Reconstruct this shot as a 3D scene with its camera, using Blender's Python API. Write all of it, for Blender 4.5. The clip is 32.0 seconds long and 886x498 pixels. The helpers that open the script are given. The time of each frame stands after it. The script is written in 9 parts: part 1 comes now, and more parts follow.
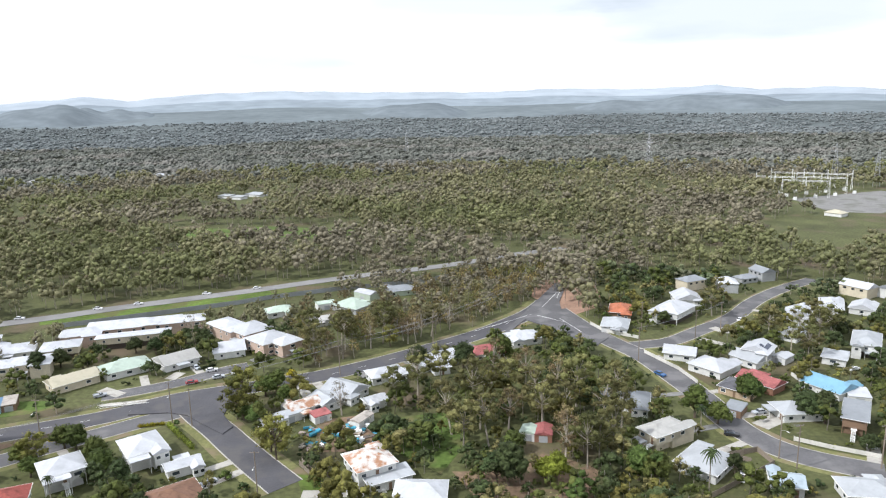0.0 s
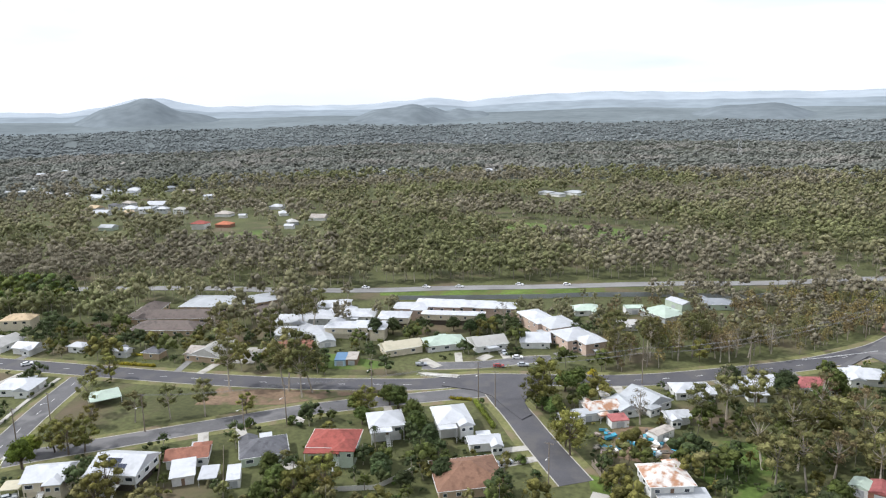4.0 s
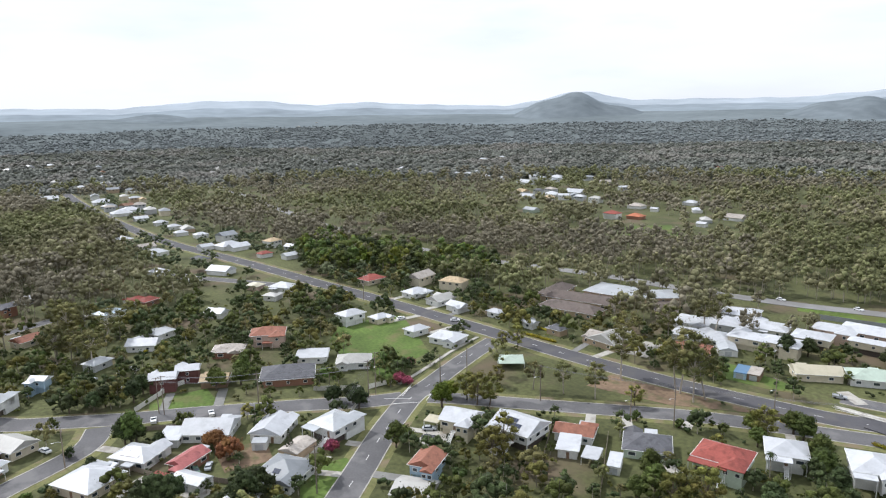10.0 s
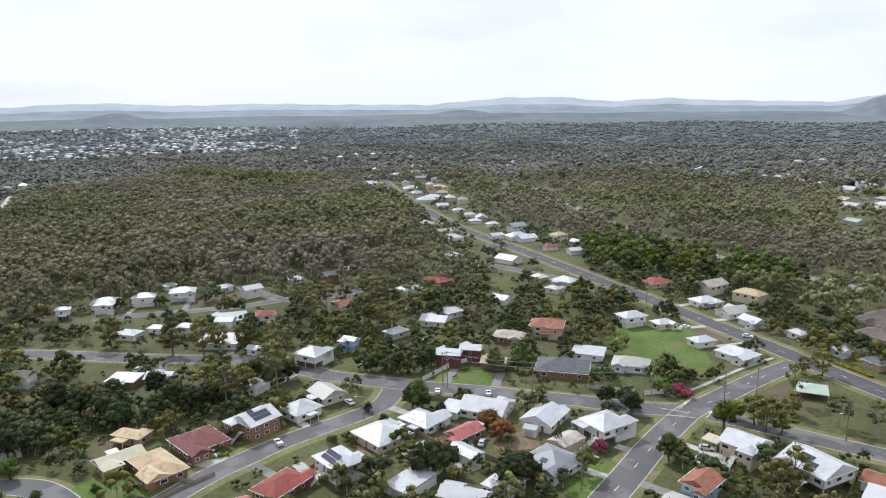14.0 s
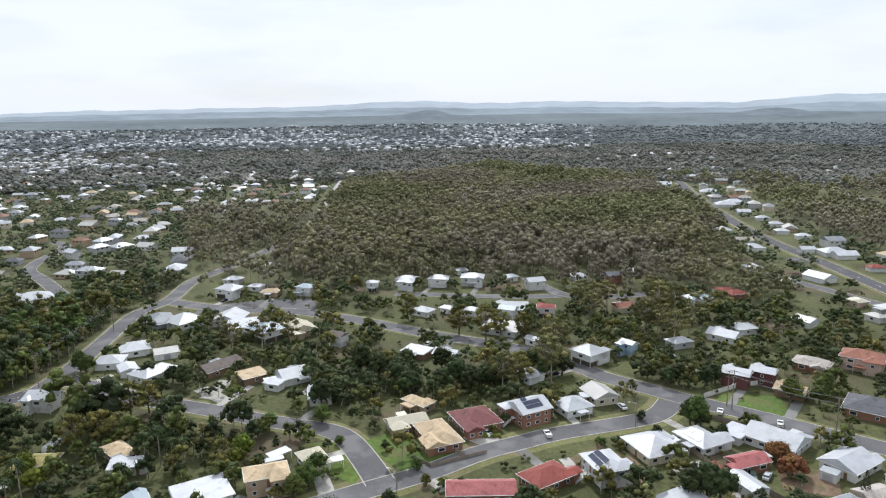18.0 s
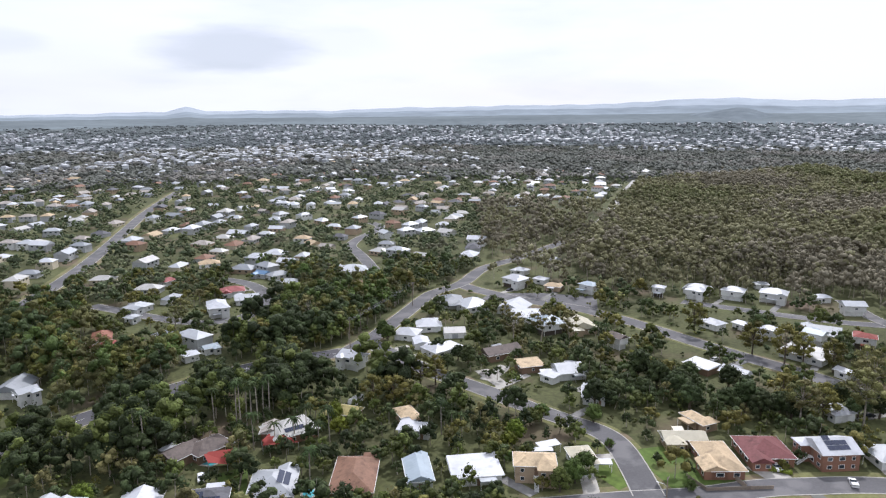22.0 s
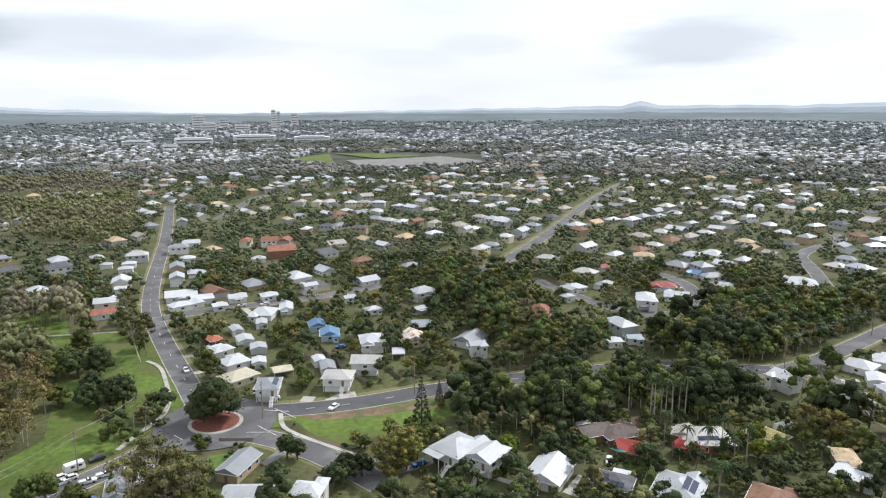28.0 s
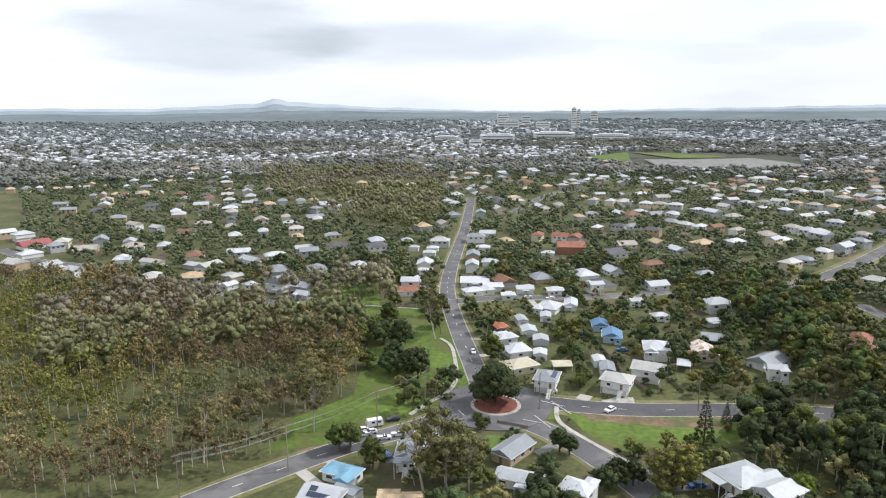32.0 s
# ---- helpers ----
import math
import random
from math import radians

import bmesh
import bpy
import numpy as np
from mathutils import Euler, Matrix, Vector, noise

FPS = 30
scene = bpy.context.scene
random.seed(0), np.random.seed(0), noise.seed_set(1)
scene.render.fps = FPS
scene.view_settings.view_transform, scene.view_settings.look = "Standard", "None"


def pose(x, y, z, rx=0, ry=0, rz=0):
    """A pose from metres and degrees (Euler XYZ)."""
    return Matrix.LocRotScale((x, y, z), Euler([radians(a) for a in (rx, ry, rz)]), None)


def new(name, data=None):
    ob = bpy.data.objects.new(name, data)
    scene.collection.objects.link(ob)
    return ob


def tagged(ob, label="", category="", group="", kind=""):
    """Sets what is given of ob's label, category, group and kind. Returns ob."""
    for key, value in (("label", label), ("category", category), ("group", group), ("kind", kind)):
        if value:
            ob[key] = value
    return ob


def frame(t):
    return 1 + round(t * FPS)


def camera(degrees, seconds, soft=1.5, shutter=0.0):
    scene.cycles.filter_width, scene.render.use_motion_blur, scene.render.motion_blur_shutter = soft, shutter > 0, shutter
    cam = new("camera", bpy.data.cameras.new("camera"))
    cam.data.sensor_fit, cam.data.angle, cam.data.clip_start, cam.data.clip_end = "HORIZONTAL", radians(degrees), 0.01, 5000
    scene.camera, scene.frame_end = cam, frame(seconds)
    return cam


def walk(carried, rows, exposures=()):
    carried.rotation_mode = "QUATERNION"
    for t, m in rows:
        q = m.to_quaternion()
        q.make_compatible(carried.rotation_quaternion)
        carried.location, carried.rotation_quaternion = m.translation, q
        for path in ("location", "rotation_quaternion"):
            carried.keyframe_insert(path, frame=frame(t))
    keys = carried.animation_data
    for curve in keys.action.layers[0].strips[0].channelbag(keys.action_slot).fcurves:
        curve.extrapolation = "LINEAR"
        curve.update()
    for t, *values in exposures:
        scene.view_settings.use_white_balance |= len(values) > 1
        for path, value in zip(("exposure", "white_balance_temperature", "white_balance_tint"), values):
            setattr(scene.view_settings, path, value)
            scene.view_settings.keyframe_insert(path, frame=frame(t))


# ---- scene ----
# ---- camera: it turns where it hangs, high over the suburb ----
EYE = 100.0
cam = camera(65.1, 32.0, 1.2)
ROWS = [
    (0.0, 0.83, -11.88, -1.23),
    (0.5, 4.41, -11.76, -1.21),
    (1.0, 7.58, -11.66, -1.20),
    (1.5, 10.82, -11.58, -1.18),
    (2.0, 14.09, -11.52, -1.17),
    (2.5, 17.38, -11.46, -1.16),
    (3.0, 20.60, -11.42, -1.15),
    (3.5, 23.83, -11.39, -1.13),
    (5.5, 34.19, -11.33, -1.08),
    (6.0, 36.69, -11.32, -1.07),
    (6.5, 39.30, -11.32, -1.05),
    (7.0, 42.15, -11.32, -1.03),
    (7.5, 45.14, -11.32, -1.02),
    (8.0, 48.17, -11.33, -1.00),
    (8.5, 51.13, -11.33, -0.98),
    (9.0, 54.14, -11.33, -0.97),
    (9.5, 57.11, -11.34, -0.95),
    (10.0, 60.06, -11.34, -0.93),
    (10.5, 63.03, -11.34, -0.91),
    (11.0, 65.96, -11.34, -0.88),
    (11.5, 68.92, -11.34, -0.86),
    (12.0, 71.89, -11.34, -0.84),
    (12.5, 74.85, -11.34, -0.81),
    (13.0, 77.78, -11.33, -0.79),
    (13.5, 80.74, -11.33, -0.76),
    (14.0, 83.72, -11.32, -0.74),
    (14.5, 86.68, -11.32, -0.71),
    (16.5, 98.45, -11.29, -0.60),
    (17.0, 101.42, -11.29, -0.57),
    (17.5, 104.40, -11.28, -0.54),
    (18.0, 107.37, -11.28, -0.51),
    (18.5, 110.33, -11.28, -0.48),
    (19.0, 113.29, -11.28, -0.45),
    (19.5, 116.27, -11.28, -0.42),
    (20.0, 119.26, -11.29, -0.39),
    (20.5, 122.24, -11.29, -0.37),
    (21.0, 125.19, -11.30, -0.34),
    (21.5, 128.15, -11.31, -0.31),
    (22.0, 131.12, -11.33, -0.29),
    (22.5, 134.09, -11.35, -0.26),
    (23.0, 137.04, -11.36, -0.24),
    (23.5, 139.99, -11.39, -0.22),
    (24.0, 142.97, -11.41, -0.20),
    (24.5, 145.94, -11.44, -0.18),
    (25.0, 148.89, -11.47, -0.17),
    (25.5, 151.90, -11.50, -0.15),
    (27.5, 163.66, -11.63, -0.13),
    (28.0, 166.63, -11.66, -0.13),
    (28.5, 169.62, -11.69, -0.13),
    (29.0, 172.61, -11.72, -0.14),
    (29.5, 175.64, -11.74, -0.16),
    (30.0, 178.66, -11.76, -0.17),
    (30.5, 181.65, -11.77, -0.20),
    (31.0, 184.63, -11.77, -0.23),
    (31.5, 187.63, -11.77, -0.26),
    (32.0, 190.64, -11.75, -0.30),
]
walk(cam, [(t, pose(0, 0, EYE, 90 + pitch, 0, yaw) @ pose(0, 0, 0, 0, 0, lean)) for t, yaw, pitch, lean in ROWS],
     ((0.0, 0.19, 6300, 10), (6.0, 0.09, 6300, 10), (13.0, -0.03, 6250, 10), (17.0, -0.10, 6200, 9), (19.0, -0.08, 6250, 10), (22.0, -0.02, 6150, 15), (24.0, 0.0, 6350, 9), (32.0, 0.04, 6400, 10)))

# ---- sky and sun: bright thin cloud, the sun behind it ----
SUN_YAW, SUN_UP = 112.0, 46.0
world = bpy.data.worlds.new("sky")
scene.world = world
world.use_nodes = True
wn, wl = world.node_tree.nodes, world.node_tree.links
wn.clear()
sky = wn.new("ShaderNodeTexSky")
sky.sky_type, sky.sun_disc = "NISHITA", False
sky.sun_elevation, sky.sun_rotation = radians(SUN_UP), radians(-SUN_YAW)
sky.dust_density, sky.air_density = 2.0, 1.0
bg_sky = wn.new("ShaderNodeBackground")
bg_sky.inputs["Strength"].default_value = 0.11
bg_cloud = wn.new("ShaderNodeBackground")
coord, stretch = wn.new("ShaderNodeTexCoord"), wn.new("ShaderNodeMapping")
stretch.inputs["Scale"].default_value = (1.0, 1.0, 5.0)
veil, bank = wn.new("ShaderNodeTexNoise"), wn.new("ShaderNodeTexNoise")
for node, size, detail in ((veil, 1.7, 6.0), (bank, 3.1, 7.0)):
    node.inputs["Scale"].default_value, node.inputs["Detail"].default_value = size, detail
    node.inputs["Roughness"].default_value = 0.52
    wl.new(stretch.outputs[0], node.inputs["Vector"])
wl.new(coord.outputs["Generated"], stretch.inputs["Vector"])
cover = wn.new("ShaderNodeValToRGB")
cover.color_ramp.elements[0].position, cover.color_ramp.elements[0].color = 0.33, (0.80, 0.80, 0.80, 1)
cover.color_ramp.elements[1].position, cover.color_ramp.elements[1].color = 0.58, (1, 1, 1, 1)
wl.new(veil.outputs["Fac"], cover.inputs[0])
tone = wn.new("ShaderNodeValToRGB")
tone.color_ramp.elements[0].position, tone.color_ramp.elements[0].color = 0.30, (0.86, 0.92, 0.99, 1)
tone.color_ramp.elements[1].position, tone.color_ramp.elements[1].color = 0.46, (0.96, 1.0, 1.08, 1)
wl.new(bank.outputs["Fac"], tone.inputs[0])


def sky_math(kind, a, b=0.0):
    n = wn.new("ShaderNodeVectorMath" if kind == "DOT_PRODUCT" else "ShaderNodeMath")
    n.operation = kind
    for socket, v in zip(n.inputs, (a, b)):
        if isinstance(v, (float, tuple)):
            socket.default_value = v
        else:
            wl.new(v, socket)
    return n.outputs["Value"]


# the low grey clouds: yaw, height, half width and half height in degrees, depth
CLOUDS = ((147.3, 4.6, 6.5, 1.5, 0.42), (139.0, 5.2, 5.0, 1.2, 0.10), (163.5, 4.8, 3.5, 1.0, 0.14), (169.0, 3.6, 4.0, 0.8, 0.10), (191.0, 4.6, 11.0, 2.2, 0.32), (207.0, 5.2, 10.0, 2.8, 0.34), (-24.0, 6.4, 13.0, 2.4, 0.34), (-2.0, 7.6, 12.0, 1.6, 0.26), (14.0, 3.4, 5.0, 0.9, 0.16))
parts = wn.new("ShaderNodeSeparateXYZ")
wl.new(coord.outputs["Generated"], parts.inputs[0])
ragged = sky_math("MULTIPLY", sky_math("SUBTRACT", bank.outputs["Fac"], 0.5), 3.4)
shade = None
for yaw, up, wide, tall, depth in CLOUDS:
    a = radians(yaw)
    across = sky_math("DIVIDE", sky_math("DOT_PRODUCT", coord.outputs["Generated"], (-math.cos(a), -math.sin(a), 0.0)), math.sin(radians(wide)))
    height = sky_math("DIVIDE", sky_math("SUBTRACT", parts.outputs["Z"], math.sin(radians(up))), math.sin(radians(tall)))
    ahead = sky_math("GREATER_THAN", sky_math("DOT_PRODUCT", coord.outputs["Generated"], (-math.sin(a), math.cos(a), 0.0)), 0.0)
    spread_out = sky_math("ADD", sky_math("MULTIPLY", across, across), sky_math("MULTIPLY", height, height))
    body = wn.new("ShaderNodeMapRange")
    body.interpolation_type = "SMOOTHSTEP"
    body.inputs["From Min"].default_value, body.inputs["From Max"].default_value = 1.5, 0.25
    body.inputs["To Min"].default_value, body.inputs["To Max"].default_value = 0.0, depth
    wl.new(sky_math("ADD", spread_out, ragged), body.inputs["Value"])
    one = sky_math("MULTIPLY", body.outputs[0], ahead)
    shade = one if shade is None else sky_math("ADD", shade, one)
grey = wn.new("ShaderNodeMix")
grey.data_type = "RGBA"
wl.new(shade, grey.inputs[0])
wl.new(tone.outputs[0], grey.inputs[6])
grey.inputs[7].default_value = (0.36, 0.44, 0.50, 1)
wl.new(grey.outputs[2], bg_cloud.inputs["Color"])
bg_cloud.inputs["Strength"].default_value = 1.06
both, world_out = wn.new("ShaderNodeMixShader"), wn.new("ShaderNodeOutputWorld")
wl.new(cover.outputs[0], both.inputs[0])
wl.new(sky.outputs[0], bg_sky.inputs["Color"])
wl.new(bg_sky.outputs[0], both.inputs[1])
wl.new(bg_cloud.outputs[0], both.inputs[2])
wl.new(both.outputs[0], world_out.inputs[0])

sun = new("sun", bpy.data.lights.new("sun", "SUN"))
sun.data.energy, sun.data.angle, sun.data.color = 3.4, radians(1.2), (1.0, 0.98, 0.96)
sun.matrix_world = pose(0, 0, 400, 90 - SUN_UP, 0, SUN_YAW + 180)


# ---- materials ----
def surface(name, colour, rough=0.8, metal=0.0, fine=0.15, fine_size=2.0, broad=0.2, broad_size=0.08, stain=None, bump=0.0,
            by_thing=0.0, by_piece=0.0, hue=0.0, spec=0.3, through_light=0.0, stain_at=(0.5, 0.62), relief=0.05, relief_size=0.0):
    """A procedural material: colour varied at a fine and a broad scale (cycles a metre), stained, and from thing to thing."""
    m = bpy.data.materials.new(name)
    m.use_nodes = True
    nodes, links = m.node_tree.nodes, m.node_tree.links
    out, body = nodes["Material Output"], nodes["Principled BSDF"]
    place = nodes.new("ShaderNodeNewGeometry")

    def grain(size, detail=4.0):
        n = nodes.new("ShaderNodeTexNoise")
        n.inputs["Scale"].default_value, n.inputs["Detail"].default_value = size, detail
        links.new(place.outputs["Position"], n.inputs["Vector"])
        return n.outputs["Fac"]

    def math_node(kind, a, b):
        n = nodes.new("ShaderNodeMath")
        n.operation = kind
        for socket, v in zip(n.inputs, (a, b)):
            if isinstance(v, float):
                socket.default_value = v
            else:
                links.new(v, socket)
        return n.outputs[0]

    def ranged(fac, amount):
        n = nodes.new("ShaderNodeMapRange")
        n.inputs["From Min"].default_value, n.inputs["From Max"].default_value = 0.25, 0.75
        n.inputs["To Min"].default_value, n.inputs["To Max"].default_value = 1 - amount, 1 + amount
        links.new(fac, n.inputs["Value"])
        return n.outputs[0]

    value = math_node("MULTIPLY", ranged(grain(fine_size), fine), ranged(grain(broad_size, 3.0), broad))
    if by_thing:
        info = nodes.new("ShaderNodeObjectInfo")
        value = math_node("MULTIPLY", value, ranged(info.outputs["Random"], by_thing))
    if by_piece:
        value = math_node("MULTIPLY", value, ranged(place.outputs["Random Per Island"], by_piece))
    tint = nodes.new("ShaderNodeHueSaturation")
    tint.inputs["Color"].default_value = (*colour, 1)
    links.new(value, tint.inputs["Value"])
    if hue:
        info2 = nodes.new("ShaderNodeObjectInfo")
        spread = nodes.new("ShaderNodeMapRange")
        spread.inputs["To Min"].default_value, spread.inputs["To Max"].default_value = 0.5 - hue, 0.5 + hue
        links.new(math_node("FRACT", math_node("ADD", math_node("MULTIPLY", info2.outputs["Random"], 7.3), grain(0.05, 2.0)), 0.0), spread.inputs["Value"])
        links.new(spread.outputs[0], tint.inputs["Hue"])
    colour_out = tint.outputs[0]
    if stain:
        ramp, mix = nodes.new("ShaderNodeValToRGB"), nodes.new("ShaderNodeMix")
        ramp.color_ramp.elements[0].position, ramp.color_ramp.elements[1].position = stain_at
        links.new(grain(stain[1], 6.0), ramp.inputs[0])
        mix.data_type = "RGBA"
        links.new(ramp.outputs[0], mix.inputs[0])
        links.new(colour_out, mix.inputs[6])
        mix.inputs[7].default_value = (*stain[0], 1)
        colour_out = mix.outputs[2]
    links.new(colour_out, body.inputs["Base Color"])
    body.inputs["Roughness"].default_value, body.inputs["Metallic"].default_value = rough, metal
    body.inputs["Specular IOR Level"].default_value = spec
    if bump:
        b = nodes.new("ShaderNodeBump")
        b.inputs["Strength"].default_value, b.inputs["Distance"].default_value = bump, relief
        links.new(grain(relief_size or fine_size * 3), b.inputs["Height"])
        links.new(b.outputs[0], body.inputs["Normal"])
    if through_light:
        leaf, blend = nodes.new("ShaderNodeBsdfTranslucent"), nodes.new("ShaderNodeMixShader")
        links.new(colour_out, leaf.inputs["Color"])
        blend.inputs[0].default_value = through_light
        links.new(body.outputs[0], blend.inputs[1])
        links.new(leaf.outputs[0], blend.inputs[2])
        links.new(blend.outputs[0], out.inputs["Surface"])
    return m


MAT = {}
# ground
MAT["ground"] = surface("dry_grass", (0.082, 0.088, 0.034), 0.95, fine=0.35, fine_size=0.6, broad=0.35, broad_size=0.035, stain=((0.130, 0.098, 0.065), 0.03), bump=0.4, stain_at=(0.54, 0.70))
MAT["lawn"] = surface("green_lawn", (0.085, 0.130, 0.028), 0.95, fine=0.3, fine_size=0.7, broad=0.3, broad_size=0.06, stain=((0.150, 0.130, 0.060), 0.09), bump=0.4, stain_at=(0.52, 0.72))
MAT["park"] = surface("lush_park_grass", (0.092, 0.136, 0.026), 0.95, fine=0.35, fine_size=0.5, broad=0.35, broad_size=0.05, stain=((0.105, 0.108, 0.036), 0.06), bump=0.5)
MAT["verge"] = surface("mown_verge_grass", (0.152, 0.152, 0.061), 0.95, fine=0.25, fine_size=0.8, broad=0.3, broad_size=0.07, stain=((0.190, 0.150, 0.095), 0.12), bump=0.3)
MAT["soil"] = surface("bare_brown_soil", (0.190, 0.130, 0.085), 0.95, fine=0.3, fine_size=0.7, broad=0.3, broad_size=0.09, stain=((0.110, 0.105, 0.050), 0.15), bump=0.4)
MAT["clay"] = surface("red_gravel", (0.330, 0.210, 0.150), 0.95, fine=0.25, fine_size=1.0, broad=0.25, broad_size=0.1, bump=0.3)
MAT["asphalt"] = surface("asphalt", (0.115, 0.112, 0.115), 0.9, fine=0.12, fine_size=1.5, broad=0.18, broad_size=0.07, stain=((0.165, 0.160, 0.160), 0.11), bump=0.2)
MAT["asphalt_dark"] = surface("newer_asphalt", (0.085, 0.083, 0.090), 0.9, fine=0.1, fine_size=1.5, broad=0.15, broad_size=0.09, stain=((0.105, 0.100, 0.100), 0.13), bump=0.2)
MAT["concrete"] = surface("concrete", (0.42, 0.40, 0.36), 0.9, fine=0.12, fine_size=1.4, broad=0.15, broad_size=0.15, stain=((0.30, 0.28, 0.25), 0.3), bump=0.15)
MAT["gravel"] = surface("grey_gravel", (0.22, 0.215, 0.205), 0.95, fine=0.2, fine_size=0.8, broad=0.25, broad_size=0.05, stain=((0.15, 0.15, 0.13), 0.05), bump=0.3)
MAT["paint"] = surface("road_paint", (0.72, 0.72, 0.70), 0.7, fine=0.15, fine_size=3.0)
MAT["freeway"] = surface("freeway_asphalt", (0.235, 0.23, 0.225), 0.9, fine=0.1, broad=0.15, stain=((0.19, 0.185, 0.18), 0.06))
MAT["far_road"] = surface("pale_concrete_road", (0.36, 0.35, 0.33), 0.9, fine=0.1, broad=0.12)
# roofs
for key, c in {"white": (0.47, 0.48, 0.50), "offwhite": (0.40, 0.39, 0.365), "cream": (0.47, 0.43, 0.32), "grey": (0.24, 0.255, 0.27), "lightgrey": (0.39, 0.405, 0.42),
               "palegreen": (0.42, 0.50, 0.42), "blue": (0.17, 0.33, 0.44), "deepblue": (0.10, 0.20, 0.33), "paleblue": (0.33, 0.39, 0.43)}.items():
    MAT["roof_" + key] = surface("painted_metal_roof_" + key, c, 0.45, fine=0.06, fine_size=1.2, broad=0.10, broad_size=0.25,
                                 stain=(tuple(v * 0.78 for v in c), 0.35), by_thing=0.07, spec=0.4, stain_at=(0.55, 0.75))
for key, c in {"red": (0.27, 0.070, 0.055), "terracotta": (0.28, 0.120, 0.080), "brown": (0.21, 0.115, 0.075), "maroon": (0.165, 0.060, 0.058), "pinkred": (0.33, 0.110, 0.105),
               "tan": (0.50, 0.38, 0.24), "dark": (0.105, 0.105, 0.115), "darkbrown": (0.125, 0.100, 0.088), "olive": (0.34, 0.29, 0.12), "tin": (0.40, 0.36, 0.32), "orange": (0.40, 0.140, 0.075)}.items():
    MAT["roof_" + key] = surface("roof_" + key, c, 0.75, fine=0.16, fine_size=1.6, broad=0.15, broad_size=0.3,
                                 stain=(tuple(v * 0.62 for v in c), 0.5), by_thing=0.08, bump=0.25, stain_at=(0.52, 0.72))
MAT["roof_rust"] = surface("rusted_white_metal_roof", (0.62, 0.58, 0.54), 0.6, fine=0.1, fine_size=1.0, broad=0.15, broad_size=0.3, stain=((0.36, 0.19, 0.11), 0.45), stain_at=(0.45, 0.60))
# walls
for key, c in {"white": (0.64, 0.64, 0.62), "cream": (0.56, 0.50, 0.38), "grey": (0.40, 0.41, 0.41), "brick": (0.26, 0.135, 0.09), "tanbrick": (0.42, 0.32, 0.22),
               "pink": (0.50, 0.38, 0.31), "green": (0.45, 0.52, 0.42), "blue": (0.36, 0.48, 0.58), "maroon": (0.13, 0.055, 0.05), "timber": (0.20, 0.13, 0.085), "pale": (0.58, 0.64, 0.68)}.items():
    MAT["wall_" + key] = surface("wall_" + key, c, 0.8, fine=0.08, fine_size=2.0, broad=0.10, broad_size=0.35, stain=(tuple(v * 0.75 for v in c), 0.5), by_thing=0.06, bump=0.1, stain_at=(0.58, 0.8))
MAT["trim"] = surface("white_trim", (0.74, 0.74, 0.72), 0.6, fine=0.06)
MAT["under"] = surface("dark_timber_underfloor", (0.085, 0.070, 0.058), 0.9, fine=0.2)
MAT["pane"] = surface("window_glass", (0.035, 0.045, 0.055), 0.08, fine=0.1, spec=0.6, by_thing=0.3)
MAT["solar"] = surface("solar_cells", (0.030, 0.038, 0.070), 0.15, fine=0.08, spec=0.6)
MAT["fence"] = surface("weathered_timber_fence", (0.27, 0.225, 0.18), 0.9, fine=0.2, fine_size=2.5, by_thing=0.15)
MAT["fence_white"] = surface("pale_fence", (0.62, 0.60, 0.55), 0.8, fine=0.1, by_thing=0.1)
MAT["fence_grey"] = surface("grey_noise_wall", (0.27, 0.285, 0.29), 0.85, fine=0.12, broad=0.15, broad_size=0.1)
MAT["pole"] = surface("weathered_hardwood_pole", (0.22, 0.18, 0.145), 0.9, fine=0.2, fine_size=3.0, by_thing=0.15)
MAT["steel"] = surface("galvanised_steel", (0.50, 0.51, 0.52), 0.5, 0.6, fine=0.1)
MAT["cable"] = surface("cable", (0.24, 0.24, 0.25), 0.6)
MAT["rubber"] = surface("tyre_rubber", (0.025, 0.025, 0.026), 0.9)
MAT["pool"] = surface("pool_water", (0.10, 0.42, 0.46), 0.08, fine=0.05, spec=0.5)
MAT["sail"] = surface("red_shade_sail", (0.34, 0.062, 0.050), 0.8, fine=0.1, broad=0.1, through_light=0.25)
MAT["tarp"] = surface("blue_tarpaulin", (0.050, 0.26, 0.36), 0.6, fine=0.2, by_thing=0.3)
MAT["scrap"] = surface("scrap_metal", (0.24, 0.20, 0.17), 0.8, fine=0.4, fine_size=1.5, by_thing=0.5, hue=0.05)
MAT["mulch"] = surface("red_brown_mulch", (0.20, 0.075, 0.055), 0.95, fine=0.25, fine_size=1.5, bump=0.4)
for key, c in {"white": (0.78, 0.78, 0.78), "silver": (0.45, 0.47, 0.50), "black": (0.025, 0.025, 0.03), "red": (0.32, 0.035, 0.035), "blue": (0.05, 0.13, 0.30), "green": (0.10, 0.16, 0.12)}.items():
    MAT["car_" + key] = surface("car_paint_" + key, c, 0.25, fine=0.03, spec=0.6)
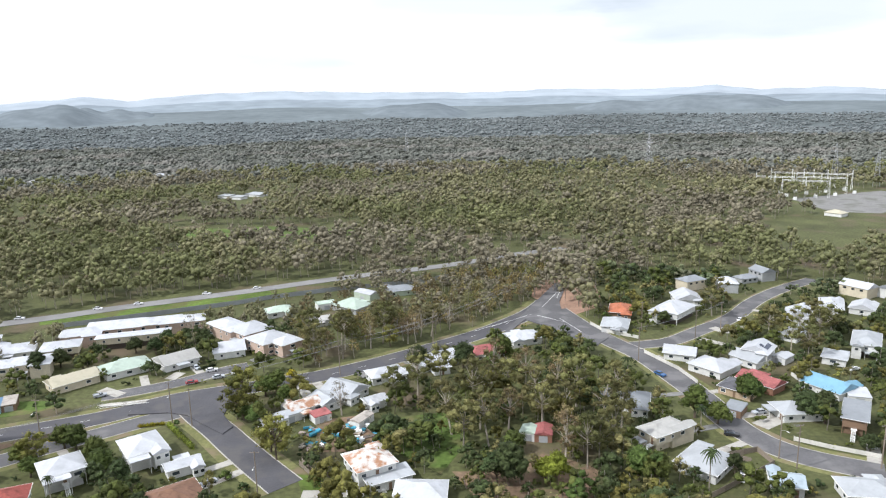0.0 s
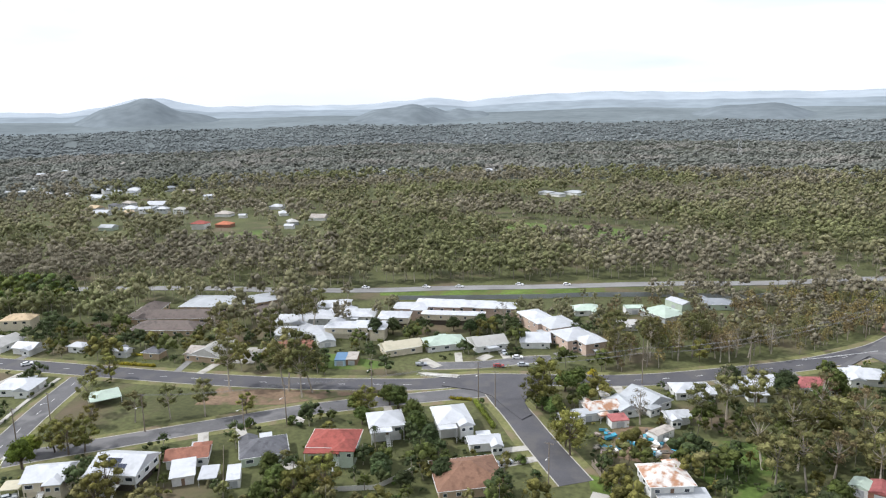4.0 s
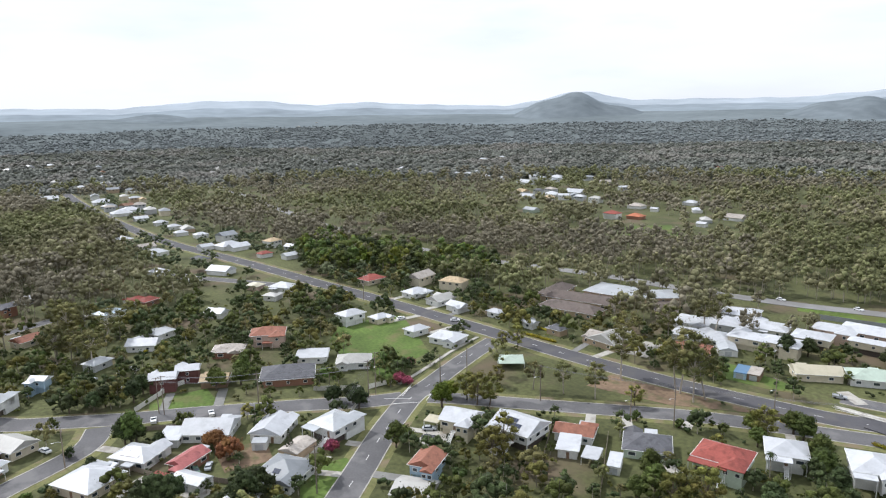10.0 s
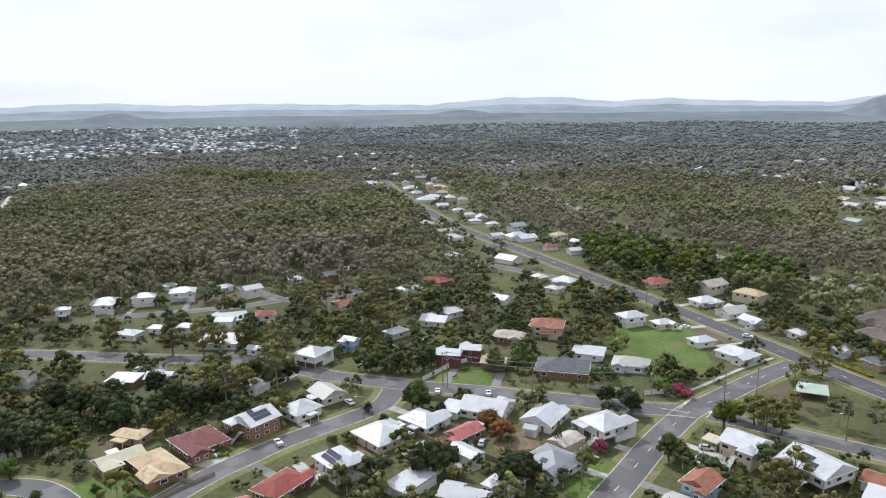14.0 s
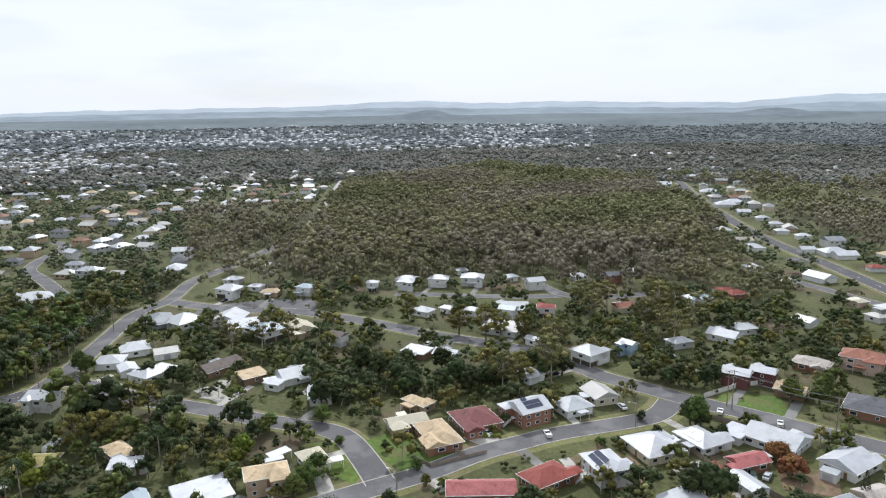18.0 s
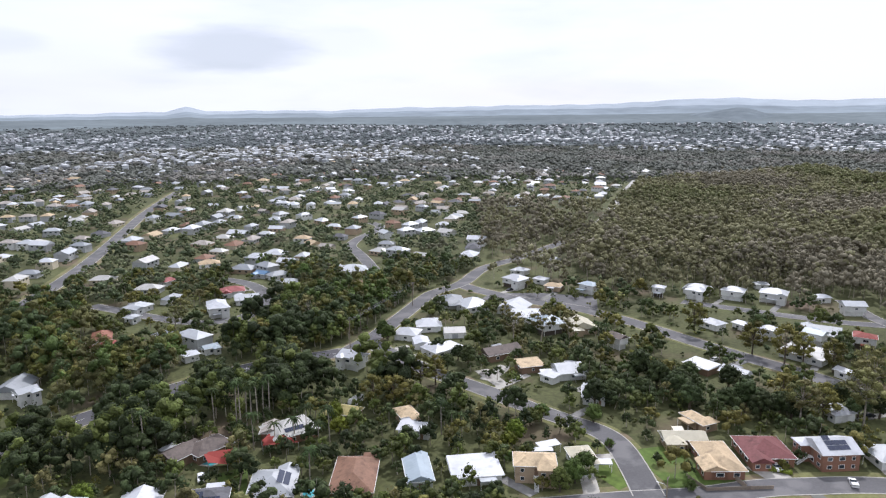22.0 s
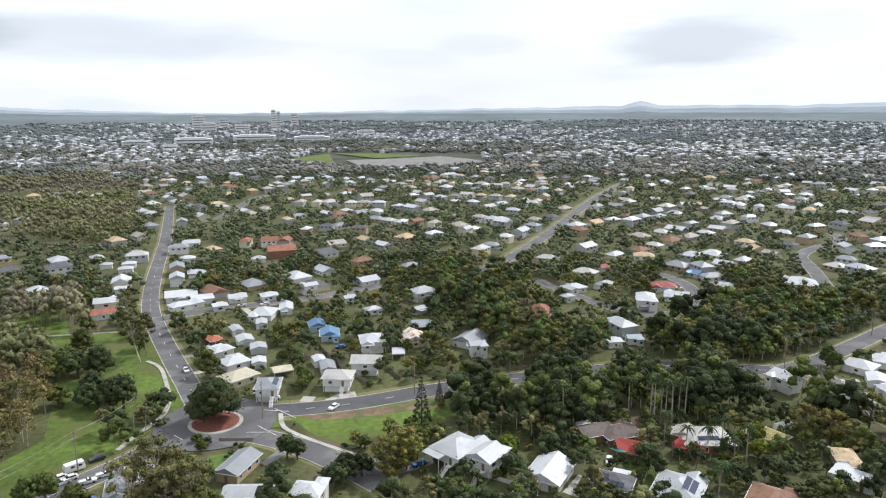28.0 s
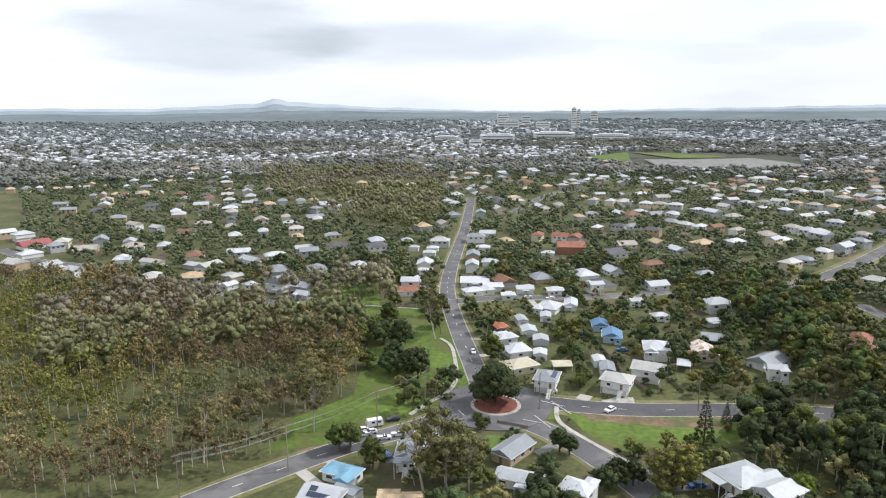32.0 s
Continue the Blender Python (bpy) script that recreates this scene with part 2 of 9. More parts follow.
# plants
for key, c, h in (("gum", (0.180, 0.174, 0.066), 0.020), ("gum_brown", (0.262, 0.206, 0.104), 0.015), ("dark", (0.060, 0.080, 0.030), 0.020), ("green", (0.106, 0.138, 0.036), 0.025),
                  ("lime", (0.170, 0.205, 0.030), 0.020), ("olive", (0.190, 0.180, 0.048), 0.020), ("grey", (0.24, 0.22, 0.165), 0.010), ("palm", (0.065, 0.095, 0.034), 0.015),
                  ("pink", (0.26, 0.060, 0.090), 0.01), ("yellow", (0.34, 0.29, 0.03), 0.010), ("rust", (0.27, 0.125, 0.050), 0.01)):
    MAT["leaf_" + key] = surface("leaves_" + key, c, 0.75, fine=0.42, fine_size=1.1, broad=0.28, broad_size=0.09, by_thing=0.22, by_piece=0.30, hue=h, spec=0.2, through_light=0.12,
                                 bump=1.0, relief=2.2, relief_size=1.1)
MAT["bark"] = surface("pale_bark", (0.34, 0.30, 0.25), 0.9, fine=0.3, fine_size=1.2, by_thing=0.25)
MAT["bark_dark"] = surface("dark_bark", (0.115, 0.090, 0.068), 0.9, fine=0.3, fine_size=1.2, by_thing=0.25)
MAT["wood_near"] = surface("bushland_leaves", (0.208, 0.198, 0.108), 0.8, fine=0.28, fine_size=0.5, broad=0.30, broad_size=0.014, by_piece=0.16, spec=0.15, through_light=0.12, bump=1.0, relief=1.2, relief_size=0.6)
MAT["wood_bush"] = surface("dry_bushland_leaves", (0.300, 0.236, 0.098), 0.8, fine=0.42, fine_size=0.8, broad=0.30, broad_size=0.03, stain=((0.200, 0.215, 0.100), 0.03), by_piece=0.4, spec=0.2, through_light=0.12, bump=1.0, relief=2.5, relief_size=0.8)
# distant woods: haze is put into the leaf colour, greyer and bluer farther out
MAT["wood_mid"] = surface("hazed_woods_leaves", (0.193, 0.200, 0.174), 0.85, fine=0.2, fine_size=0.06, broad=0.28, broad_size=0.007, stain=((0.280, 0.268, 0.238), 0.006), by_piece=0.2, spec=0.1, through_light=0.25)
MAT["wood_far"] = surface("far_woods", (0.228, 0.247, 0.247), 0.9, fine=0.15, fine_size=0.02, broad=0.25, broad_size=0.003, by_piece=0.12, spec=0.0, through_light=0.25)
# far ground with some distance haze mixed into its base colour
MAT["far_land"] = surface("hazed_far_land", (0.130, 0.146, 0.146), 0.95, fine=0.15, fine_size=0.02, broad=0.2, broad_size=0.0025, spec=0.0)
# nearer ridges: woodland colour shifted to blue-grey to stand for haze
MAT["hill_near"] = surface("hazed_wooded_hills", (0.165, 0.190, 0.205), 0.95, fine=0.15, fine_size=0.02, broad=0.18, broad_size=0.004, spec=0.0)
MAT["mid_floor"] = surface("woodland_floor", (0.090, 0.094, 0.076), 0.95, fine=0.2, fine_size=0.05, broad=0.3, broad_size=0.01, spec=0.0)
# skyline hills, their pale blue is aerial haze painted as base colour
MAT["hills"] = surface("haze_blue_hills", (0.350, 0.390, 0.428), 0.95, fine=0.08, fine_size=0.01, broad=0.10, broad_size=0.003, spec=0.0)
# trees of the farther streets, leaf colours lightened and greyed to imitate haze
MAT["town_leaf"] = surface("hazed_town_trees", (0.172, 0.200, 0.104), 0.85, fine=0.42, fine_size=0.8, broad=0.3, broad_size=0.02, stain=((0.190, 0.190, 0.125), 0.02), by_piece=0.35, spec=0.1, through_light=0.12, bump=1.0, relief=2.5, relief_size=0.8)
MAT["town_leaf_dark"] = surface("hazed_dark_town_trees", (0.118, 0.146, 0.080), 0.85, fine=0.42, fine_size=0.8, broad=0.3, broad_size=0.02, by_piece=0.35, spec=0.1, through_light=0.12, bump=1.0, relief=2.5, relief_size=0.8)
MAT["far_roof"] = surface("pale_metal_roofs", (0.37, 0.38, 0.39), 0.6, fine=0.1, broad=0.2, broad_size=0.02, by_piece=0.45)
MAT["wood_grey"] = surface("grey_brown_bushland_leaves", (0.215, 0.193, 0.136), 0.8, fine=0.28, fine_size=0.5, broad=0.30, broad_size=0.014, by_piece=0.16, spec=0.15, through_light=0.12, bump=1.0, relief=1.2, relief_size=0.6)
MAT["wood_green"] = surface("green_bushland_leaves", (0.175, 0.182, 0.084), 0.8, fine=0.28, fine_size=0.5, broad=0.30, broad_size=0.014, by_piece=0.16, spec=0.15, through_light=0.12, bump=1.0, relief=1.2, relief_size=0.6)
# outer land and low hills: each step out has more haze in its colour
MAT["outer_land"] = surface("hazed_outer_land", (0.165, 0.190, 0.200), 0.95, fine=0.12, fine_size=0.02, broad=0.18, broad_size=0.0025, spec=0.0)
MAT["low_hills"] = surface("hazed_low_hills", (0.245, 0.282, 0.310), 0.95, fine=0.10, fine_size=0.012, broad=0.14, broad_size=0.003, spec=0.0)


# ---- how things are built ----
def mesh_of(name, verts, faces, mat, smooth=False):
    me = bpy.data.meshes.new(name)
    me.from_pydata([tuple(v) for v in verts], [], faces)
    me.materials.append(MAT[mat])
    if smooth:
        me.shade_smooth()
    return me


def pieces_mesh(name, verts, mat):
    """A mesh of loose flat pieces, from an array (pieces, corners, 3)."""
    verts = np.asarray(verts, dtype=np.float32)
    n, k = verts.shape[:2]
    me = bpy.data.meshes.new(name)
    me.vertices.add(k * n)
    me.vertices.foreach_set("co", verts.ravel())
    me.loops.add(k * n)
    me.loops.foreach_set("vertex_index", np.arange(k * n, dtype=np.int32))
    me.polygons.add(n)
    me.polygons.foreach_set("loop_start", np.arange(0, k * n, k, dtype=np.int32))
    me.polygons.foreach_set("loop_total", np.full(n, k, dtype=np.int32))
    me.materials.append(MAT[mat])
    me.update(calc_edges=True)
    return me


def hang(name, me, parent, m=None, label=""):
    """Links a mesh as ONE part under a thing or a part."""
    ob = new(name, me)
    ob.parent = parent
    if m is not None:
        ob.matrix_basis = m
    if label:
        ob["label"] = label
    return ob


BOX_F = [(0, 3, 2, 1), (4, 5, 6, 7), (0, 1, 5, 4), (1, 2, 6, 5), (2, 3, 7, 6), (3, 0, 4, 7)]


def box(x0, x1, y0, y1, z0, z1):
    return [(x0, y0, z0), (x1, y0, z0), (x1, y1, z0), (x0, y1, z0), (x0, y0, z1), (x1, y0, z1), (x1, y1, z1), (x0, y1, z1)], BOX_F


def join(*pieces):
    verts, faces = [], []
    for v, f in pieces:
        faces += [tuple(i + len(verts) for i in q) for q in f]
        verts += list(v)
    return verts, faces


def tube(path, radii, sides=6):
    """A tapered tube along a path."""
    verts, faces = [], []
    for i, (p, r) in enumerate(zip(path, radii)):
        p = Vector(p)
        d = (Vector(path[min(i + 1, len(path) - 1)]) - Vector(path[max(i - 1, 0)])).normalized()
        side = d.orthogonal().normalized()
        up = d.cross(side)
        for k in range(sides):
            a = 2 * math.pi * k / sides
            verts.append(p + side * (r * math.cos(a)) + up * (r * math.sin(a)))
    for i in range(len(path) - 1):
        for k in range(sides):
            faces.append((i * sides + k, i * sides + (k + 1) % sides, (i + 1) * sides + (k + 1) % sides, (i + 1) * sides + k))
    return verts, faces


SHARED = {}


def shared(key, make):
    if key not in SHARED:
        SHARED[key] = make()
    return SHARED[key]


def unit_box(mat):
    """A one-metre cube's worth of board, with its base at the origin, to be scaled."""
    return shared(("box", mat), lambda: mesh_of("board", *box(-0.5, 0.5, -0.5, 0.5, 0, 1), mat))


def board(name, parent, mat, x, y, z, w, d, h, turn=0.0, label=""):
    return hang(name, unit_box(mat), parent, Matrix.LocRotScale((x, y, z), Euler((0, 0, radians(turn))), (w, d, h)), label)


LAID = []


def sheet(name, points, mat, z=0.03, label="", category="ground", kind="structure"):
    """A flat patch of ground cover from its outline."""
    LAID.append(name)
    z += 0.0006 * len(LAID)
    cx, cy = sum(p[0] for p in points) / len(points), sum(p[1] for p in points) / len(points)
    ring = [(x, y, z) for x, y in points]
    low = [(cx + (x - cx) * 1.01, cy + (y - cy) * 1.01, z - 0.3) for x, y in points]
    n = len(ring)
    ob = new(name, mesh_of(name, ring + low, [tuple(range(n))] + [(i, i + n, (i + 1) % n + n, (i + 1) % n) for i in range(n)], mat))
    return tagged(ob, label, category, kind=kind)


ROADS = []


def ribbon(points, width, z, drop=0.3):
    """A strip of that width along a smoothed line; gives its mesh and its middle line."""
    pts = [Vector((x, y)) for x, y in points]
    for _ in range(2):
        out = [pts[0]]
        for a, b in zip(pts, pts[1:]):
            out += [a.lerp(b, 0.25), a.lerp(b, 0.75)]
        pts = out + [pts[-1]]
    verts = []
    for i, p in enumerate(pts):
        d = (pts[min(i + 1, len(pts) - 1)] - pts[max(i - 1, 0)]).normalized()
        side = Vector((-d.y, d.x)) * (width / 2)
        verts += [(*(p + side), z), (*(p - side), z), (*(p + side), z - drop), (*(p - side), z - drop)]
    faces = []
    for i in range(len(pts) - 1):
        a, b = 4 * i, 4 * i + 4
        faces += [(a, a + 1, b + 1, b), (a + 2, a, b, b + 2), (a + 1, a + 3, b + 3, b + 1)]
    n = len(verts) - 4
    faces += [(0, 2, 3, 1), (n, n + 1, n + 3, n + 2)]
    return verts, faces, pts


def road(points, width=7.5, mat="asphalt", dashes=False, kerb=True, verge=0.0, name="road", label="grey asphalt suburban street with worn surface"):
    z = 0.06 + 0.006 * len(ROADS)
    v, f, line = ribbon(points, width, z)
    ob = tagged(new(name, mesh_of(name, v, f, mat)), label, "road", kind="structure")
    ROADS.append((line, width / 2))
    if kerb:
        for side in (1, -1):
            edge = [p + Vector((-d.y, d.x)) * (side * (width / 2 + 0.12)) for p, d in
                    ((p, (line[min(i + 1, len(line) - 1)] - line[max(i - 1, 0)]).normalized()) for i, p in enumerate(line))]
            kv, kf, _ = ribbon([tuple(e) for e in edge], 0.34, z + 0.012)
            KERBS.append((kv, kf))
    if verge:
        vv, vf, _ = ribbon(points, width + 2 * verge, 0.008 + 0.0005 * len(ROADS))
        tagged(new("road_verge", mesh_of("road_verge", vv, vf, "verge")), "mown grass verge beside the street", "verge", kind="structure")
    if dashes:
        run = 0.0
        for a, b in zip(line, line[1:]):
            run += (b - a).length
            if run > 10:
                run = 0.0
                board("lane_mark", ob, "paint", a.x, a.y, z + 0.001, 0.16, 3.0, 0.006, math.degrees(math.atan2(-(b - a).x, (b - a).y)))
    return ob


KERBS = []


def path(points, width=1.5, mat="concrete", name="footpath", label="pale concrete footpath across the grass"):
    LAID.append(name)
    v, f, _ = ribbon(points, width, 0.22 + 0.002 * len(LAID))
    return tagged(new(name, mesh_of(name, v, f, mat)), label, "footpath", kind="structure")


def driveway(points, width=3.0, mat="concrete"):
    LAID.append("driveway")
    v, f, _ = ribbon(points, width, 0.05 + 0.0007 * len(LAID))
    return tagged(new("driveway", mesh_of("driveway", v, f, mat)), "pale concrete driveway to a house", "driveway", kind="structure")


# ---- houses ----
HOUSES = []
ROOF_WORDS = {"white": "white metal", "offwhite": "off-white metal", "cream": "cream metal", "grey": "grey metal", "lightgrey": "pale grey metal", "palegreen": "pale green metal",
              "blue": "blue metal", "deepblue": "dark blue metal", "paleblue": "pale blue metal", "red": "red tiled", "terracotta": "terracotta tiled", "brown": "brown tiled",
              "maroon": "maroon tiled", "pinkred": "faded red metal", "tan": "tan tiled", "dark": "dark grey tiled", "darkbrown": "dark brown tiled", "olive": "olive yellow metal",
              "tin": "weathered tin", "orange": "orange tiled", "rust": "rust-stained white metal"}
WALL_WORDS = {"white": "white boards", "cream": "cream walls", "grey": "grey walls", "brick": "red brick walls", "tanbrick": "tan brick walls", "pink": "pinkish brick walls",
              "green": "pale green walls", "blue": "light blue walls", "maroon": "dark maroon walls", "timber": "brown timber walls", "pale": "pale blue-grey boards"}


def roof_mesh(w, d, z, kind, rise, mat):
    """Hip, gable or low sloping roof on a w by d eave line, with a fascia below it."""
    t = 0.2
    x, y = w / 2, d / 2
    low = [(-x, -y, z), (x, -y, z), (x, y, z), (-x, y, z)]
    up = [(p[0], p[1], z + t) for p in low]
    if kind == "flat":
        up = [(-x, -y, z + t), (x, -y, z + t), (x, y, z + t + d * 0.06), (-x, y, z + t + d * 0.06)]
        return mesh_of("roof", low + up, BOX_F, mat)
    if w >= d:
        h = y * rise
        r = max(x - y, 0.05) if kind == "hip" else x
        ridge = [(-r, 0, z + t + h), (r, 0, z + t + h)]
        tops = [(4, 5, 9, 8), (6, 7, 8, 9), (5, 6, 9), (7, 4, 8)]
    else:
        h = x * rise
        r = max(y - x, 0.05) if kind == "hip" else y
        ridge = [(0, -r, z + t + h), (0, r, z + t + h)]
        tops = [(5, 6, 9, 8), (7, 4, 8, 9), (4, 5, 8), (6, 7, 9)]
    sides = [(0, 1, 5, 4), (1, 2, 6, 5), (2, 3, 7, 6), (3, 0, 4, 7), (0, 3, 2, 1)]
    return mesh_of("roof", low + up + ridge, tops + sides, mat)


def gutter_mesh(w, d, z):
    x, y, g = w / 2, d / 2, 0.12
    return mesh_of("gutter", *join(box(-x - g, x + g, -y - g, -y, z + 0.05, z + 0.17), box(-x - g, x + g, y, y + g, z + 0.05, z + 0.17),
                                   box(-x - g, -x, -y, y, z + 0.05, z + 0.17), box(x, x + g, -y, y, z + 0.05, z + 0.17)), "trim")


def window_mesh(glazed):
    """A window's frame as one moulded ring, a metre square; glazed: with its pane in it."""
    loops = [(0.5, 0.06), (0.5, -0.06), (0.42, -0.06), (0.42, -0.01)]
    vs = [(sx * h, y, 0.5 + sz * h) for h, y in loops for sx, sz in ((-1, -1), (1, -1), (1, 1), (-1, 1))]
    fs = [(4 * k + i, 4 * k + (i + 1) % 4, 4 * k + 4 + (i + 1) % 4, 4 * k + 4 + i) for k in range(3) for i in range(4)]
    if glazed:
        fs.append((12, 13, 14, 15))
    me = mesh_of("window", vs, fs, "trim")
    me.materials.append(MAT["pane"])
    if glazed:
        me.polygons.foreach_set("material_index", [0] * 12 + [1])
    return me


def stair_mesh(h):
    n = max(int(h / 0.18), 3)
    steps = [box(-0.5, 0.5, -i * 0.25 - 0.28, -i * 0.25, h - (i + 1) * h / n - 0.06, h - (i + 1) * h / n) for i in range(n)]
    run = n * 0.25
    rails = [tube([(s, 0, h + 0.9), (s, -run, 0.9)], [0.05, 0.05], 4) for s in (-0.55, 0.55)]
    rails += [tube([(s, -k * run, h * (1 - k)), (s, -k * run, h * (1 - k) + 0.9)], [0.04, 0.04], 4) for s in (-0.55, 0.55) for k in (0.05, 0.5, 1.0)]
    strings = [tube([(s, 0, h - 0.15), (s, -run, 0.0)], [0.1, 0.1], 4) for s in (-0.5, 0.5)]
    return mesh_of("stairs", *join(*steps, *rails, *strings), "trim")


def house(x, y, turn, w, d, storeys=1, roof="white", wall="white", kind="hip", solar=0, porch=0, rise=0.42, detail=-1, z0=0.0):
    """A detached suburban house: w by d is its eave line, turn the yaw of its front (-y)."""
    far = math.hypot(x, y)
    if detail < 0:
        detail = 2 if far < 248 else 1 if far < 440 else 0
    base = new("house")
    base.matrix_basis = pose(x, y, z0, 0, 0, turn)
    tagged(base, ("raised" if storeys == 2 else "low") + " house, " + ROOF_WORDS[roof] + (" gable" if kind == "gable" else " hipped" if kind == "hip" else " flat") + " roof, " + WALL_WORDS[wall]
           + (", solar panels" if solar else ""), "house", "houses of the suburb")
    HOUSES.append((x, y, max(w, d) / 2))
    over = 0.55
    ww, wd = w - 2 * over, d - 2 * over
    eave = 2.75 if storeys == 1 else 5.15
    floor_z = 0.0 if storeys == 1 else 2.35
    walls = [box(-ww / 2, ww / 2, -wd / 2, wd / 2, floor_z - (0.3 if storeys == 1 else 0), eave)]
    if kind == "gable":
        t, s = 0.18, 0.02
        if w >= d:
            h = wd / 2 * rise
            walls.append(([(q, -wd / 2, eave) for q in (-ww / 2 + s, ww / 2 - s)] + [(q, wd / 2, eave) for q in (-ww / 2 + s, ww / 2 - s)] + [(q, 0, eave + h + t) for q in (-ww / 2 + s, ww / 2 - s)],
                          [(0, 4, 2), (1, 3, 5)]))
        else:
            h = ww / 2 * rise
            walls.append(([(-ww / 2, q, eave) for q in (-wd / 2 + s, wd / 2 - s)] + [(ww / 2, q, eave) for q in (-wd / 2 + s, wd / 2 - s)] + [(0, q, eave + h + t) for q in (-wd / 2 + s, wd / 2 - s)],
                          [(0, 2, 4), (1, 5, 3)]))
    hang("wall", mesh_of("wall", *join(*walls), "wall_" + wall), base)
    hang("roof", roof_mesh(w, d, eave, kind, rise, "roof_" + roof), base)
    if storeys == 2:
        inset = 0.0 if wall in ("brick", "tanbrick", "maroon", "pink") else 0.45
        hang("lower_wall", mesh_of("lower_wall", *box(-ww / 2 + inset, ww / 2 - inset * 2, -wd / 2 + inset * 1.6, wd / 2 - inset, -0.2, 2.35), "wall_" + wall if inset == 0 or (int(abs(x) + abs(y)) % 3) else "under"), base)
        if inset and detail > 0:
            for px in np.linspace(-ww / 2 + 0.15, ww / 2 - 0.15, 3):
                board("stump", base, "wall_" + wall, float(px), -wd / 2 + 0.15, 0, 0.2, 0.2, 2.35)
    if detail > 0:
        hang("gutter", gutter_mesh(w, d, eave), base)
        pick = random.Random(int(x * 7 + y * 13))
        fr = shared("window_frame", lambda: window_mesh(False))
        sides = [(ww, -wd / 2, 0), (wd, -ww / 2, -90), (wd, -ww / 2, 90), (ww, -wd / 2, 180)]
        for k, (length, off, rot) in enumerate(sides if detail == 2 else sides[:2]):
            count = max(1, int(length / (3.4 if detail == 2 else 5.5)))
            for i in range(count):
                px = -length / 2 + (i + 0.5) * length / count + pick.uniform(-0.3, 0.3)
                wide, high = pick.choice(((1.5, 1.1), (1.8, 1.2), (1.1, 1.1), (2.3, 1.2)))
                levels = [floor_z + 0.95]
                if storeys == 2 and wall in ("brick", "tanbrick", "pink", "maroon"):
                    levels.append(0.9)
                for lev in levels:
                    if k == 0 and i == count // 2 and lev == levels[0] and detail == 2:
                        dr = board("door", base, "wall_timber", px, off - 0.02, floor_z, 0.9, 0.08, 2.05)
                        if storeys == 2:
                            hang("stairs", shared(("stairs", 2.35), lambda: stair_mesh(2.35)), base, pose(px, off - 1.4, 0))
                            board("landing", base, "trim", px, off - 0.72, 2.2, 1.6, 1.4, 0.14)
                        continue
                    m = pose(0, 0, 0, 0, 0, rot) @ Matrix.LocRotScale((px, off - 0.03, lev), None, (wide, 1, high))
                    if detail == 1:
                        hang("window", shared("whole_window", lambda: window_mesh(True)), base, m)
                        continue
                    win = hang("window", fr, base, m)
                    hang("pane", unit_box("pane"), win, Matrix.LocRotScale((0, -0.005, 0.06), None, (0.9, 0.05, 0.88)))
    pick = random.Random(int(x * 11 + y * 5))
    if detail > 0 and kind != "flat" and max(w, d) < 20 and pick.random() < 0.75:
        # a wing under a roof of its own
        front = pick.random() < 0.55
        wide, out_by = max(w * pick.uniform(0.36, 0.5), 3.6), pick.uniform(1.4, 2.8)
        deep = d / 2 + out_by
        side = pick.choice((-1, 1)) * (w / 2 - wide / 2)
        spin = pose(0, 0, 0, 0, 0, 0 if front else 180) @ pose(side, -deep / 2, 0)
        hang("wing_roof", roof_mesh(wide, deep, eave + 0.02, pick.choice(("hip", "gable")), rise, "roof_" + roof), base, spin)
        hang("wing_wall", mesh_of("wing_wall", *box(-wide / 2 + over, wide / 2 - over, -deep / 2 + over, deep / 2, -0.2 if storeys == 1 else 0.0, eave), "wall_" + wall), base, spin)
        for px in ((-0.2, 0.25) if detail == 2 else (0.0,)):
            hang("window", shared("whole_window", lambda: window_mesh(True)), base, spin @ Matrix.LocRotScale((px * wide, -deep / 2 + over - 0.03, floor_z + 0.95), None, (1.3, 1, 1.15)))
    if detail > 0 and max(w, d) < 20 and pick.random() < 0.5:
        # a patio roof beside it
        along, reach = pick.uniform(3.0, 5.0), pick.uniform(2.6, 3.6)
        spin = pose(0, 0, 0, 0, 0, pick.choice((0, 180))) @ pose(pick.uniform(-0.2, 0.2) * w, d / 2 + reach / 2 - 0.2, 0)
        hang("patio_roof", roof_mesh(along, reach, min(eave - 0.3, 2.6), "flat", 0, "roof_" + pick.choice((roof, "white", "lightgrey"))), base, spin)
        for px in (-along / 2 + 0.15, along / 2 - 0.15):
            hang("patio_post", unit_box("trim"), base, spin @ Matrix.LocRotScale((px, reach / 2 - 0.15, 0), None, (0.1, 0.1, min(eave - 0.3, 2.6))))
    if porch and detail > 0:
        h = eave - 0.35
        hang("porch_roof", roof_mesh(w * porch, 3.2, h, "flat", 0, "roof_" + roof), base, pose(-w * (1 - porch) / 2, -d / 2 - 1.3, 0, 0, 0, 180) @ pose(0, 0, 0, 0, 0, 180))
        for px in (-w / 2 + 0.3, -w / 2 + w * porch - 0.3):
            board("porch_post", base, "trim", px, -d / 2 - 2.6, 0, 0.14, 0.14, h)
    if solar and kind != "flat":
        slope = math.degrees(math.atan(rise))
        depth = (d if w >= d else w) / 2
        cols = min(solar, 6)
        for i in range(solar):
            cx, rowy = (i % cols - cols / 2 + 0.5) * 1.06, depth * 0.40 + (i // cols) * 1.68
            m = pose(cx, -depth + rowy, eave + 0.26 + rowy * rise, slope, 0, 0) @ Matrix.Diagonal((1.0, 1.6, 0.05, 1))
            if w < d:
                m = pose(0, 0, 0, 0, 0, 90) @ m
            hang("solar_panel", unit_box("solar"), base, m)
    return base


